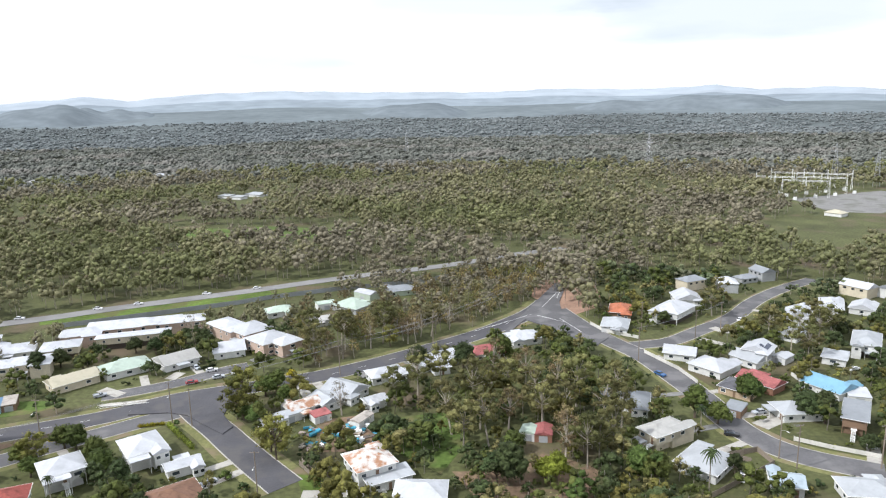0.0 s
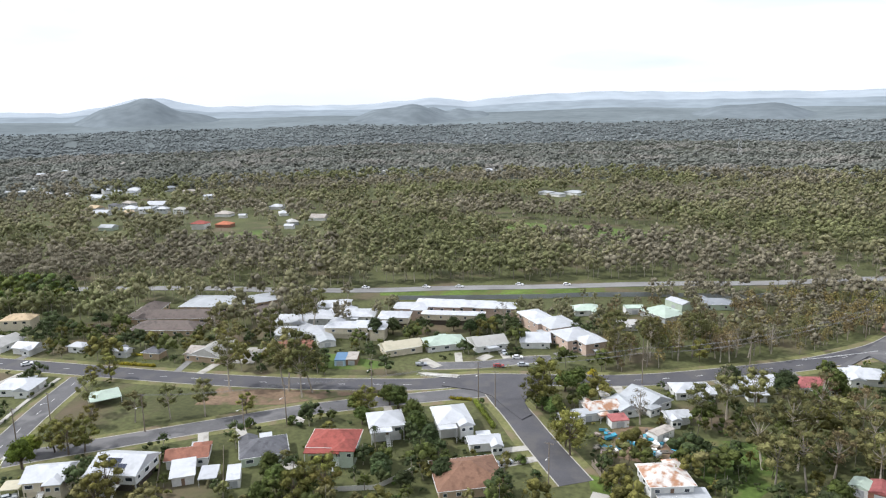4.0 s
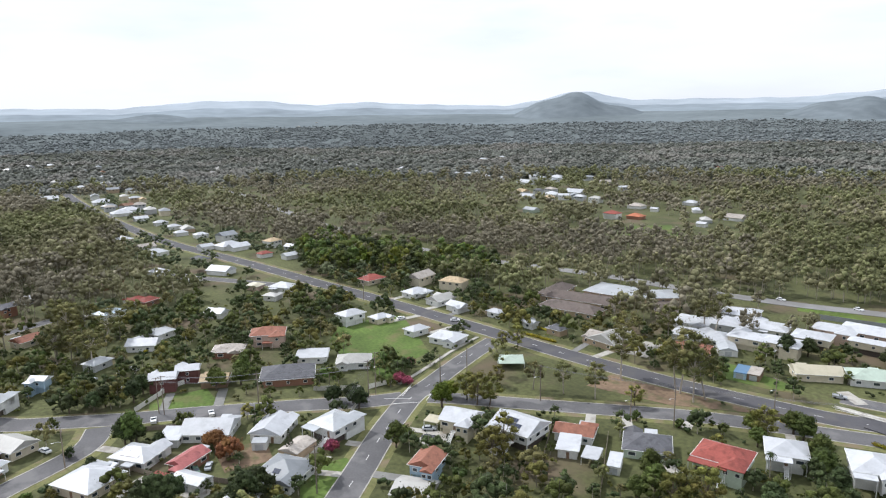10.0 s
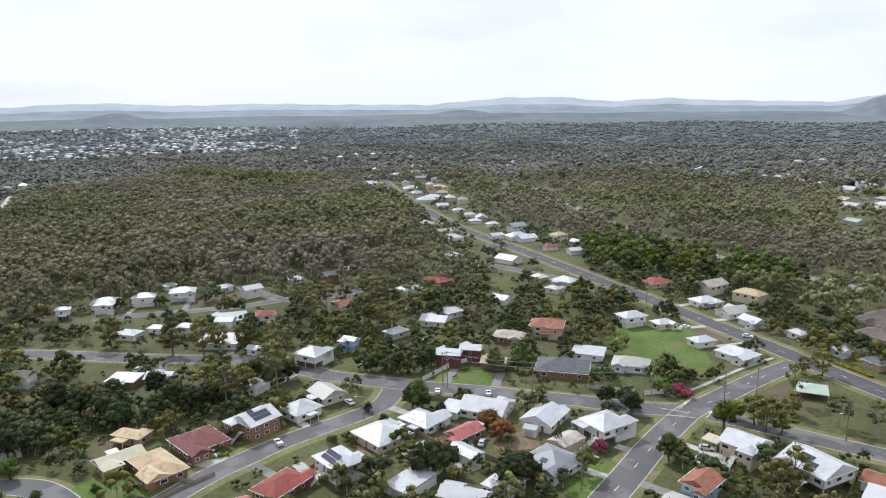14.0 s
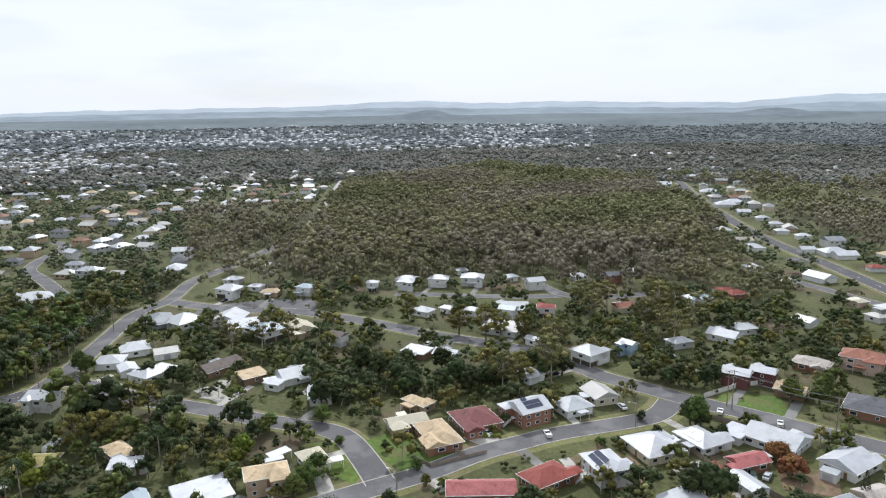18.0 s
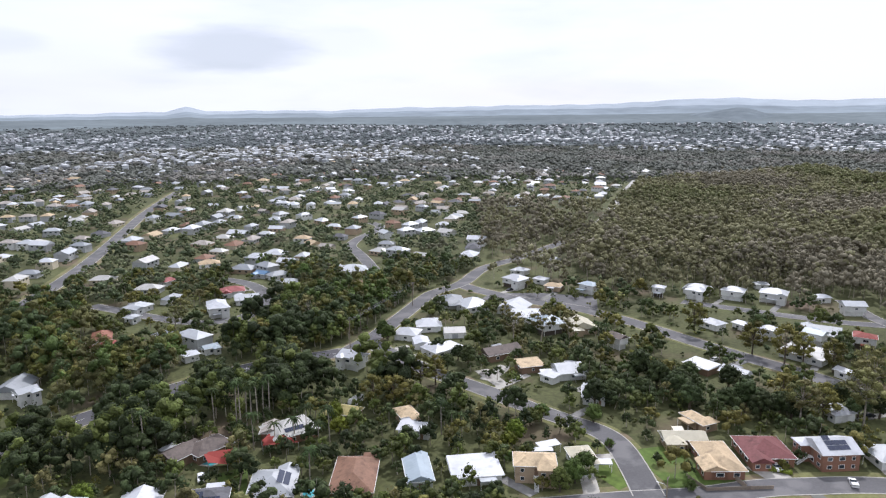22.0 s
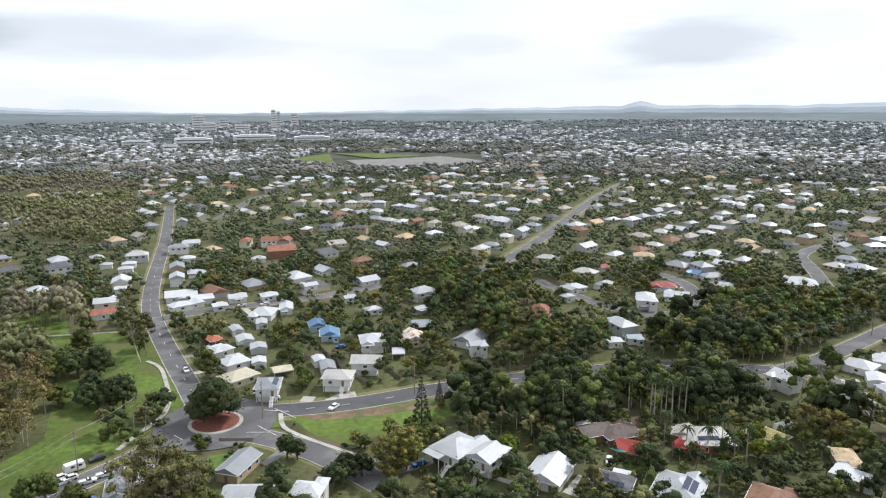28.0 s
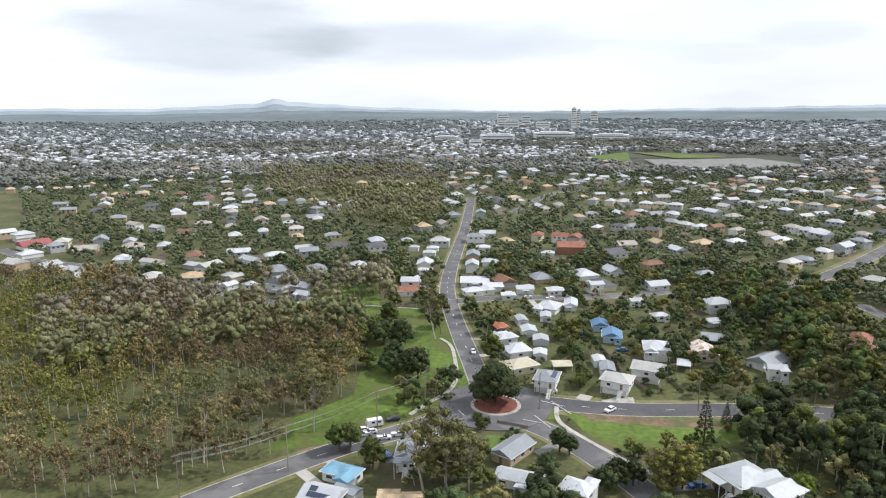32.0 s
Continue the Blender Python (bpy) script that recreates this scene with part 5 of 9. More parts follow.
house(-128.1, 253.7, 40, 17.8, 11.8, 1, "palegreen", "white", "hip")
house(-110.7, 260.5, 44, 14.9, 11.7, 1, "offwhite", "white", "gable")
house(-93.7, 272.3, 22, 13.2, 12.7, 1, "white", "white", "gable")
house(-210.5, 205.0, 9, 15.8, 17.4, 1, "offwhite", "tanbrick", "gable")
house(-183.5, 221.9, 33, 15.9, 13.6, 1, "terracotta", "brick", "hip")
shed(-178.0, 236.8, 45, 7.5, 11.2, 2.4, "lightgrey", "white", "gable")
shed(-157.8, 219.8, 25, 4.6, 8.0, 2.4, "deepblue", "blue", "flat")
shed(-154.0, 222.3, 25, 4.6, 8.0, 2.4, "tin", "timber", "flat")

# green sheds and low houses behind the scrub
house(-85.5, 325.5, 30, 14.0, 9.5, 1, "palegreen", "white", "hip")
shed(-64.8, 335.7, 26, 9.0, 6.5, 3.0, "palegreen", "white", "gable")
house(-50.8, 332.6, -35, 17.0, 13.0, 1, "palegreen", "grey", "hip")
shed(-45.5, 352.0, -40, 12.5, 7.5, 3.6, "white", "green", "gable")
house(-29.4, 360.1, 20, 17.0, 10.0, 1, "grey", "green", "hip")
house(-61.5, 309.4, 25, 10.0, 7.0, 1, "offwhite", "white", "flat")

# the care home with its white roofs and the brick halls beside it
house(-102.1, 296.9, -42, 17.0, 12.0, 2, "white", "pink", "hip", rise=0.30, detail=1)
house(-89.8, 290.1, -42, 16.0, 15.0, 2, "white", "pink", "hip", rise=0.30, detail=1)
house(-78.2, 277.0, 48, 15.0, 15.0, 2, "white", "pink", "hip", rise=0.32, detail=1)
house(-69.7, 272.7, 48, 11.0, 10.0, 2, "white", "pink", "hip", rise=0.34, detail=1)
house(-152.8, 297.9, 17, 24.0, 15.0, 2, "white", "pink", "hip", rise=0.28, detail=1)
house(-138.3, 302.4, 17, 26.0, 13.0, 2, "white", "pink", "hip", rise=0.26, detail=1)
house(-125.0, 305.1, 17, 20.0, 12.0, 2, "white", "pink", "hip", rise=0.28, detail=1)
house(-138.7, 284.9, 17, 30.0, 7.0, 2, "white", "cream", "hip", rise=0.20, detail=1)
house(-206.0, 282.6, 24, 17.0, 13.0, 1, "white", "white", "hip", rise=0.32, detail=1)
house(-200.8, 264.4, 24, 19.0, 15.0, 1, "white", "white", "hip", rise=0.30, detail=1)
house(-186.0, 274.0, 24, 19.0, 14.0, 1, "white", "white", "hip", rise=0.30, detail=1)
house(-209.4, 254.1, 24, 16.0, 14.0, 1, "white", "white", "hip", rise=0.30, detail=1)
house(-197.6, 238.3, 24, 15.0, 13.0, 1, "white", "white", "hip", rise=0.32, detail=1)
house(-187.6, 243.8, 114, 14.0, 12.0, 1, "white", "white", "hip", rise=0.32, detail=1)
house(-176.5, 249.3, 20, 16.0, 11.0, 2, "white", "cream", "hip", rise=0.30, detail=1)
house(-165.4, 254.5, 20, 16.0, 11.0, 2, "white", "cream", "hip", rise=0.30, detail=1)
house(-163.1, 272.0, 20, 15.0, 11.0, 2, "white", "cream", "hip", rise=0.30, detail=1)
house(-163.1, 288.2, 20, 17.0, 12.0, 2, "white", "pink", "hip", rise=0.30, detail=1)
house(-256.2, 220.5, 22, 32.0, 13.0, 1, "darkbrown", "tanbrick", "hip", rise=0.45)
house(-264.8, 236.5, 25, 44.0, 13.0, 1, "darkbrown", "tanbrick", "hip", rise=0.45)
house(-287.6, 236.9, 115, 26.0, 12.0, 1, "darkbrown", "tanbrick", "hip", rise=0.45)
house(-262.0, 256.0, 21, 27.5, 22.4, 2, "lightgrey", "tanbrick", "hip", rise=0.2)
house(-245.8, 265.7, 59, 25.4, 16.9, 2, "lightgrey", "tanbrick", "hip", rise=0.2)
house(-231.8, 259.6, 47, 10.8, 16.5, 1, "darkbrown", "tanbrick", "flat")

# houses farther along the arterial and the western streets
house(-300.1, 121.0, 104, 12.3, 9.2, 2, "white", "white", "hip")
house(-294.7, 134.1, 104, 9.8, 7.4, 1, "white", "cream", "hip")
house(-268.7, 140.0, 103, 10.2, 7.6, 1, "white", "white", "hip")
house(-251.2, 146.6, 28, 14.6, 11.0, 1, "white", "white", "hip")
house(-327.4, 170.8, 104, 13.3, 10.0, 1, "white", "white", "hip")
house(-307.0, 174.9, 104, 13.8, 10.4, 1, "offwhite", "white", "gable")
house(-291.0, 176.0, 14, 11.2, 8.4, 1, "white", "white", "gable")
house(-271.4, 185.7, 13, 8.3, 6.2, 1, "white", "white", "hip")
house(-248.1, 189.0, 13, 7.3, 5.5, 1, "white", "white", "gable")
house(-234.1, 193.4, 13, 8.6, 6.4, 1, "dark", "tanbrick", "hip")
house(-215.9, 202.7, 14, 11.2, 8.4, 1, "tin", "tanbrick", "gable")
house(-293.1, 79.1, 69, 15.3, 11.5, 2, "terracotta", "pink", "hip")
house(-287.0, 60.4, 67, 13.3, 10.0, 1, "tin", "brick", "hip")
house(-261.7, 88.2, 63, 13.1, 9.8, 1, "white", "white", "flat")
house(-247.0, 73.2, 69, 20.4, 15.3, 1, "dark", "brick", "hip")
house(-261.7, 30.7, 72, 10.1, 7.6, 2, "white", "maroon", "gable")
house(-266.0, 40.2, 72, 9.0, 6.8, 2, "white", "maroon", "gable")
house(-256.4, 48.2, 67, 10.5, 7.9, 1, "tan", "timber", "gable")
house(-247.1, 100.4, 63, 13.9, 10.4, 1, "offwhite", "white", "hip")
house(-391.3, 100.1, 39, 9.3, 7.0, 1, "cream", "pink", "hip")
house(-429.6, 71.0, 39, 12.5, 9.4, 1, "white", "white", "gable")
house(-347.3, 68.7, 39, 10.3, 7.7, 1, "white", "white", "gable")
house(-445.7, 27.1, 129, 15.4, 11.6, 1, "brown", "brick", "hip")
house(-327.7, 39.6, 122, 10.6, 7.9, 1, "lightgrey", "white", "flat")
house(-363.5, 101.4, 39, 8.7, 6.5, 1, "offwhite", "white", "hip")
house(-380.1, 112.9, 39, 13.7, 10.3, 1, "white", "white", "hip")
house(-368.6, 163.1, 106, 14.4, 10.8, 1, "red", "cream", "hip")
house(-396.0, 37.1, 122, 9.6, 7.2, 1, "red", "white", "hip")
house(-443.7, 92.6, 39, 15.6, 11.7, 1, "white", "white", "gable")
house(-461.5, 57.9, 39, 12.1, 9.1, 1, "white", "white", "hip")
house(-607.7, 96.3, 99, 11.0, 8.3, 1, "white", "white", "hip")
house(-587.5, 108.4, 99, 11.4, 8.5, 1, "white", "white", "hip")
house(-526.7, 117.0, 108, 18.5, 13.9, 1, "white", "white", "hip")
house(-517.4, 121.6, 108, 15.2, 11.4, 1, "white", "white", "gable")
house(-556.7, 62.4, 108, 13.0, 9.8, 1, "tin", "white", "gable")
house(-529.1, 65.7, 108, 15.5, 11.6, 1, "white", "white", "hip")
house(-479.6, 130.7, 105, 10.0, 7.5, 1, "red", "white", "hip")
house(-463.8, 144.0, 105, 11.1, 8.3, 1, "white", "white", "gable")
house(-645.8, 97.0, 99, 11.7, 8.8, 1, "white", "white", "hip")
house(-531.5, 100.9, 108, 10.9, 8.2, 1, "white", "white", "gable")
house(-788.9, 76.8, 97, 19.6, 14.7, 1, "white", "white", "hip")
house(-881.9, 57.8, 94, 22.0, 16.5, 1, "white", "white", "hip")
house(-1063.4, -8.9, 94, 21.4, 16.0, 1, "white", "white", "hip")
house(-955.2, 4.4, 94, 22.0, 16.5, 1, "white", "white", "gable")
house(-767.6, 66.9, 97, 21.5, 16.1, 1, "white", "white", "hip")
house(-715.5, 78.2, 99, 13.1, 9.8, 1, "white", "white", "gable")
house(-676.9, 90.5, 99, 12.3, 9.3, 1, "white", "white", "hip")
house(-373.7, -138.9, 99, 14.0, 10.5, 1, "white", "white", "hip")
house(-405.0, -114.9, 125, 7.6, 5.7, 1, "lightgrey", "white", "flat")
house(-410.0, -44.0, 125, 9.1, 6.8, 1, "white", "white", "hip")
house(-431.2, -12.9, 122, 8.7, 6.5, 1, "white", "white", "hip")
house(-396.7, -82.0, 125, 8.4, 6.3, 1, "white", "white", "hip")
house(-332.5, -68.0, 101, 16.8, 12.6, 1, "lightgrey", "white", "gable")
house(-321.9, -98.7, 73, 7.0, 5.2, 1, "white", "white", "flat")
house(-246.4, -42.5, 55, 9.1, 6.8, 1, "white", "white", "hip")
house(-299.6, -65.2, 81, 17.8, 13.3, 1, "offwhite", "white", "flat")
house(-285.7, -48.5, 63, 7.0, 5.2, 1, "white", "white", "gable")
house(-352.4, -152.2, 99, 7.2, 5.4, 2, "white", "white", "hip")
house(-360.0, -134.8, 99, 9.8, 7.4, 2, "white", "white", "hip")
house(-372.0, -119.2, 99, 12.0, 8.9, 2, "white", "white", "hip")
house(-380.6, -101.2, 99, 13.6, 10.2, 2, "white", "white", "hip")
house(-380.5, -64.7, 125, 10.9, 8.2, 2, "lightgrey", "white", "gable")
house(-407.2, -23.5, 122, 9.9, 7.5, 2, "dark", "brick", "gable")
house(-315.5, -109.3, 73, 10.6, 7.9, 1, "white", "white", "hip")
house(-314.3, -83.5, 77, 8.4, 6.3, 2, "white", "white", "hip")
house(-320.8, -67.3, 81, 8.9, 6.7, 2, "paleblue", "white", "gable")
house(-328.7, -50.0, 101, 9.2, 6.9, 2, "red", "white", "hip")
house(-261.5, -129.7, 73, 8.1, 6.1, 2, "darkbrown", "white", "gable")
house(-258.3, -92.5, 77, 11.4, 8.6, 1, "white", "timber", "flat")
house(-258.6, -79.5, 81, 10.6, 8.0, 1, "white", "white", "gable")
house(-211.0, -131.4, 84, 7.0, 5.2, 1, "white", "white", "flat")
house(-284.3, -8.7, 55, 7.0, 5.2, 2, "lightgrey", "blue", "gable")
house(-300.3, 11.3, 129, 9.9, 7.5, 1, "lightgrey", "grey", "hip")
house(-315.2, 30.5, 65, 13.1, 9.8, 1, "white", "white", "gable")
house(-390.9, 42.1, 122, 10.9, 8.2, 1, "red", "brick", "hip")
house(-349.3, -13.7, 122, 11.5, 8.6, 1, "terracotta", "cream", "gable")
house(-376.6, 22.2, 122, 13.1, 9.8, 1, "paleblue", "white", "hip")
house(-238.9, -355.1, 102, 9.4, 7.1, 1, "deepblue", "grey", "gable")
house(-280.9, -321.0, 147, 19.5, 14.6, 1, "lightgrey", "white", "hip")
house(-46.9, -385.2, -154, 12.6, 9.4, 1, "white", "white", "gable")
house(-70.8, -345.8, -154, 13.9, 10.4, 2, "lightgrey", "white", "hip")
house(-13.9, -371.4, -157, 8.3, 6.2, 2, "white", "white", "gable")
house(-32.9, -350.3, -157, 7.0, 5.2, 1, "lightgrey", "white", "gable")
house(-42.0, -326.6, -157, 7.5, 5.7, 1, "white", "white", "hip")
house(7.5, -365.1, -169, 9.3, 7.0, 1, "white", "white", "hip")
house(23.7, -365.1, -168, 9.7, 7.2, 1, "white", "white", "gable")
house(31.2, -350.8, -168, 7.6, 5.7, 1, "white", "white", "flat")
house(-75.5, -258.5, 184, 7.3, 5.5, 2, "lightgrey", "white", "gable")
house(-117.9, -292.5, 193, 11.3, 8.5, 1, "red", "brick", "hip")
house(-154.9, -341.7, 193, 12.6, 9.4, 1, "lightgrey", "white", "hip")
house(-144.3, -325.4, 193, 7.0, 5.2, 1, "lightgrey", "white", "hip")
house(-140.7, -289.1, 193, 8.3, 6.2, 1, "lightgrey", "white", "hip")
house(-176.3, -302.0, 161, 10.1, 7.6, 2, "white", "white", "hip")
house(-199.8, -312.9, 151, 12.8, 9.6, 1, "white", "white", "gable")
house(-204.0, -333.1, 151, 13.6, 10.2, 1, "pinkred", "white", "hip")
house(-171.3, -266.5, 104, 10.5, 7.8, 1, "grey", "grey", "hip")
house(-145.0, -257.1, 174, 7.0, 5.2, 1, "paleblue", "white", "gable")
house(-134.9, -255.0, 174, 7.0, 5.2, 1, "white", "white", "flat")
house(-234.8, -299.6, 151, 14.4, 10.8, 1, "white", "white", "hip")
house(-235.4, -324.0, 151, 13.3, 10.0, 1, "lightgrey", "grey", "hip")
house(-192.3, -382.2, 192, 9.8, 7.4, 1, "pinkred", "white", "hip")
house(-319.6, -223.5, 89, 13.5, 10.1, 2, "white", "white", "hip")
house(-335.5, -216.7, 89, 8.5, 6.4, 1, "white", "white", "flat")
house(-326.8, -202.5, 104, 9.9, 7.4, 1, "tan", "tanbrick", "hip")
house(-333.7, -184.2, 85, 9.9, 7.4, 2, "paleblue", "white", "hip")
house(-347.5, -239.4, 94, 9.8, 7.3, 1, "white", "white", "hip")
house(-384.5, -242.3, 448, 13.0, 9.8, 1, "white", "white", "gable")
house(-64.1, -321.6, -154, 7.0, 5.2, 1, "lightgrey", "white", "gable")
house(221.0, -387.3, 252, 15.4, 11.6, 1, "offwhite", "white", "gable")
house(174.9, -348.6, 162, 7.9, 6.0, 1, "white", "white", "hip")
house(186.2, -345.8, 252, 9.1, 6.8, 1, "white", "white", "gable")
house(137.8, -334.6, 162, 9.5, 7.1, 1, "white", "grey", "gable")
house(86.2, -362.7, 188, 11.3, 8.5, 2, "white", "white", "gable")
house(85.1, -351.3, 194, 11.7, 8.8, 1, "terracotta", "white", "gable")
house(52.7, -377.0, 188, 16.4, 12.3, 1, "white", "white", "flat")
house(50.7, -356.2, -151, 10.8, 8.1, 1, "white", "white", "hip")
house(44.9, -359.5, -151, 9.8, 7.3, 1, "white", "white", "hip")
house(90.8, -421.7, 185, 7.1, 5.4, 1, "white", "white", "hip")
house(93.5, -448.4, 185, 9.1, 6.8, 1, "white", "white", "hip")
house(86.2, -397.7, 188, 7.0, 5.2, 1, "white", "white", "gable")
house(94.2, -463.0, 185, 8.8, 6.6, 1, "white", "white", "hip")
house(107.7, -463.4, 185, 7.8, 5.8, 1, "lightgrey", "white", "hip")
house(41.2, -367.5, -168, 11.3, 8.5, 1, "white", "white", "flat")
house(0.1, -473.4, 185, 19.0, 14.3, 2, "terracotta", "brick", "gable")
house(60.0, -471.1, 185, 9.9, 7.4, 1, "white", "white", "hip")
house(63.8, -526.1, 185, 12.8, 9.6, 1, "white", "white", "gable")
house(49.9, -427.2, 185, 10.6, 8.0, 1, "lightgrey", "white", "hip")
house(14.8, -459.2, 185, 9.4, 7.1, 1, "white", "white", "hip")
house(241.1, -658.3, 187, 17.3, 13.0, 1, "white", "white", "gable")
house(411.7, -453.6, 241, 14.6, 10.9, 2, "white", "white", "hip")
house(381.8, -429.7, 241, 20.5, 15.4, 1, "pinkred", "white", "gable")
house(360.6, -401.2, 241, 14.5, 10.9, 1, "white", "white", "hip")
house(322.0, -371.7, 258, 14.0, 10.5, 1, "lightgrey", "white", "gable")
house(352.4, -374.9, 258, 10.3, 7.7, 1, "white", "white", "gable")

# street ends beyond the bushland
house(156.8, -345.2, 165, 12.0, 9.0, 2, "dark", "white", "gable")
house(141.2, -341.9, 165, 12.0, 9.0, 2, "lightgrey", "grey", "gable")
house(194.4, -366.1, 160, 12.5, 8.5, 1, "offwhite", "cream", "hip")
house(232.5, -388.3, 165, 12.5, 8.0, 1, "lightgrey", "grey", "gable")
house(263.2, -391.9, 165, 16.0, 8.0, 1, "offwhite", "white", "gable")
house(203.3, -408.5, 150, 16.0, 9.0, 1, "lightgrey", "white", "gable")

# outlying houses in the woods
house(-465.9, 447.4, 14, 14.7, 11.0, 2, "red", "white", "hip")
house(-453.1, 464.0, 16, 14.9, 11.1, 1, "orange", "brick", "hip")
house(-754.0, 565.5, 9, 21.4, 16.0, 1, "white", "white", "gable")
house(-630.7, 475.2, 18, 17.8, 13.4, 1, "white", "white", "gable")
house(-542.4, 413.1, 15, 14.3, 10.7, 1, "lightgrey", "green", "gable")
house(-629.3, 509.2, 18, 18.3, 13.7, 1, "white", "white", "hip")
house(-627.8, 543.4, 18, 22.0, 16.5, 1, "white", "white", "gable")
house(-779.0, 639.9, 9, 22.0, 16.5, 1, "white", "white", "hip")
house(-501.6, 514.3, 14, 16.3, 12.3, 1, "tin", "white", "hip")
house(-475.3, 511.4, 16, 8.0, 6.0, 1, "white", "white", "gable")
house(-485.3, 574.2, 16, 15.2, 11.4, 1, "white", "white", "hip")
house(-390.2, 476.6, 14, 8.9, 6.7, 1, "white", "white", "gable")
house(-396.7, 527.5, 14, 17.3, 13.0, 1, "tin", "white", "gable")
house(-1065.8, 540.2, 94, 22.0, 16.5, 1, "white", "white", "hip")
house(-959.1, 538.9, 94, 18.6, 13.9, 1, "white", "white", "gable")
house(-919.7, 552.6, 94, 22.0, 16.5, 1, "white", "white", "hip")
house(-916.6, 589.1, 94, 22.0, 16.5, 1, "white", "white", "hip")
house(-828.3, 579.5, 97, 11.4, 8.6, 1, "white", "white", "hip")
house(-1243.9, 494.3, 94, 22.0, 16.5, 1, "white", "white", "gable")
house(-437.2, 1037.9, 64, 19.0, 14.3, 1, "white", "white", "hip")
house(-723.6, 925.0, 18, 22.0, 16.5, 1, "red", "brick", "hip")
house(-1371.1, 893.0, 94, 18.4, 13.8, 1, "white", "white", "hip")
house(-729.3, 1278.3, 15, 22.0, 16.5, 1, "white", "white", "hip")
house(-255.2, 778.7, 334, 16.3, 12.2, 1, "lightgrey", "white", "flat")
house(-223.6, 787.5, 334, 22.0, 16.5, 1, "lightgrey", "white", "flat")
house(-420.2, 1018.5, 64, 17.4, 13.1, 1, "white", "cream", "hip")
house(-689.5, 1240.8, 15, 21.6, 16.2, 1, "white", "white", "hip")
house(-237.4, 766.6, 334, 15.9, 12.0, 1, "lightgrey", "white", "flat")
house(582.0, 2530.3, 304, 22.0, 16.5, 1, "white", "white", "gable")
house(323.3, 581.6, 304, 15.3, 11.5, 1, "cream", "white", "hip")

# ---- ground cover ----
sheet("park_lawn", [(58.9, -221.5), (48.1, -228.3), (35.7, -230.5), (34.4, -244.2), (44.3, -270.5), (59.2, -315.9), (74.5, -327.8), (102.6, -323.1), (124.0, -316.4), (111.3, -293.7), (86.0, -277.8), (69.5, -229.8)], "park", 0.034, "lush green creek-side park grass")
sheet("park_lawn", [(86.5, -175.4), (72.9, -181.3), (59.4, -194.9), (40.2, -218.9), (60.1, -226.3), (78.6, -245.3), (73.6, -218.9), (87.1, -198.2)], "park", 0.04, "lush green creek-side park grass")
sheet("park_lawn", [(134.0, -402.0), (118.0, -408.0), (92.0, -318.9), (110.6, -318.3)], "park", 0.041, "green strip of creek grass with a path")
sheet("park_lawn", [(155.5, -409.8), (130.5, -413.9), (98.3, -323.8), (125.1, -319.2)], "park", 0.038, "green park grass among trees")
sheet("park_lawn", [(3.0, -224.1), (-12.8, -221.0), (-43.1, -220.3), (-60.7, -222.1), (-51.5, -203.3), (-29.6, -195.9), (-16.6, -193.6), (-7.0, -202.8)], "park", 0.036, "bright green grass beside the road")
sheet("traffic_island", [(12.3, -219.2), (4.9, -223.7), (1.8, -211.1), (7.2, -211.4)], "park", 0.15, "small grassed traffic island")
sheet("lawn", [(23.9, -197.3), (10.9, -197.7), (12.7, -188.4), (24.2, -186.4)], "lawn", 0.04, "green mown back yard lawn")
sheet("lawn", [(-300.7, 130.5), (-299.4, 148.2), (-244.6, 133.5), (-236.8, 116.3), (-245.8, 98.4), (-280.2, 102.4), (-297.9, 112.0)], "lawn", 0.04, "open green back yards without fences")
sheet("lawn", [(-282.5, 117.2), (-286.3, 135.5), (-238.0, 120.4), (-218.9, 104.4), (-248.8, 103.5)], "lawn", 0.045, "open green back yards without fences")
sheet("lawn", [(-19.7, 209.6), (-3.1, 213.3), (3.8, 193.5), (-4.5, 174.1), (-17.9, 187.2)], "lawn", 0.04, "rough green back yard grass")
sheet("lawn", [(-44.8, 175.2), (-37.1, 173.5), (-33.7, 163.1), (-39.2, 161.1)], "park", 0.045, "bright green yard lawn")
sheet("lawn", [(-140.2, 227.1), (-171.3, 226.9), (-164.9, 210.7), (-144.3, 216.8), (-135.0, 223.0)], "lawn", 0.04, "green mown back yard lawn")
sheet("lawn", [(-93.1, -165.4), (-101.3, -162.9), (-90.7, -148.6), (-82.5, -149.7)], "lawn", 0.04, "green mown back yard lawn")
sheet("lawn", [(-253.4, 24.3), (-254.4, 44.4), (-236.6, 45.4), (-239.6, 22.8)], "lawn", 0.04, "dry grass on a vacant corner block")
sheet("lawn", [(-178.0, 54.6), (-178.1, 68.5), (-169.6, 68.7), (-157.2, 57.6), (-162.2, 49.0)], "lawn", 0.045, "mown grass of a corner lot")
sheet("lawn", [(-175.1, -101.7), (-179.8, -90.2), (-165.7, -74.3), (-158.3, -76.2), (-161.4, -84.7)], "park", 0.04, "green lawn on a street corner")
sheet("lawn", [(-180.1, -84.5), (-192.0, -76.1), (-181.9, -61.2), (-187.0, -48.8), (-167.9, -64.8)], "lawn", 0.04, "green lawn before a house")
sheet("freeway_verge", [(-191.9, 318.6), (-147.7, 345.5), (-109.2, 365.9), (-96.8, 354.0), (-137.0, 332.9), (-182.4, 311.2)], "park", 0.05, "bright green mown freeway verge")
sheet("freeway_verge", [(-204.6, 325.6), (-141.1, 351.6), (-89.9, 381.5), (-87.0, 370.0), (-136.6, 340.7), (-198.0, 315.1)], "park", 0.055, "bright green mown freeway verge")
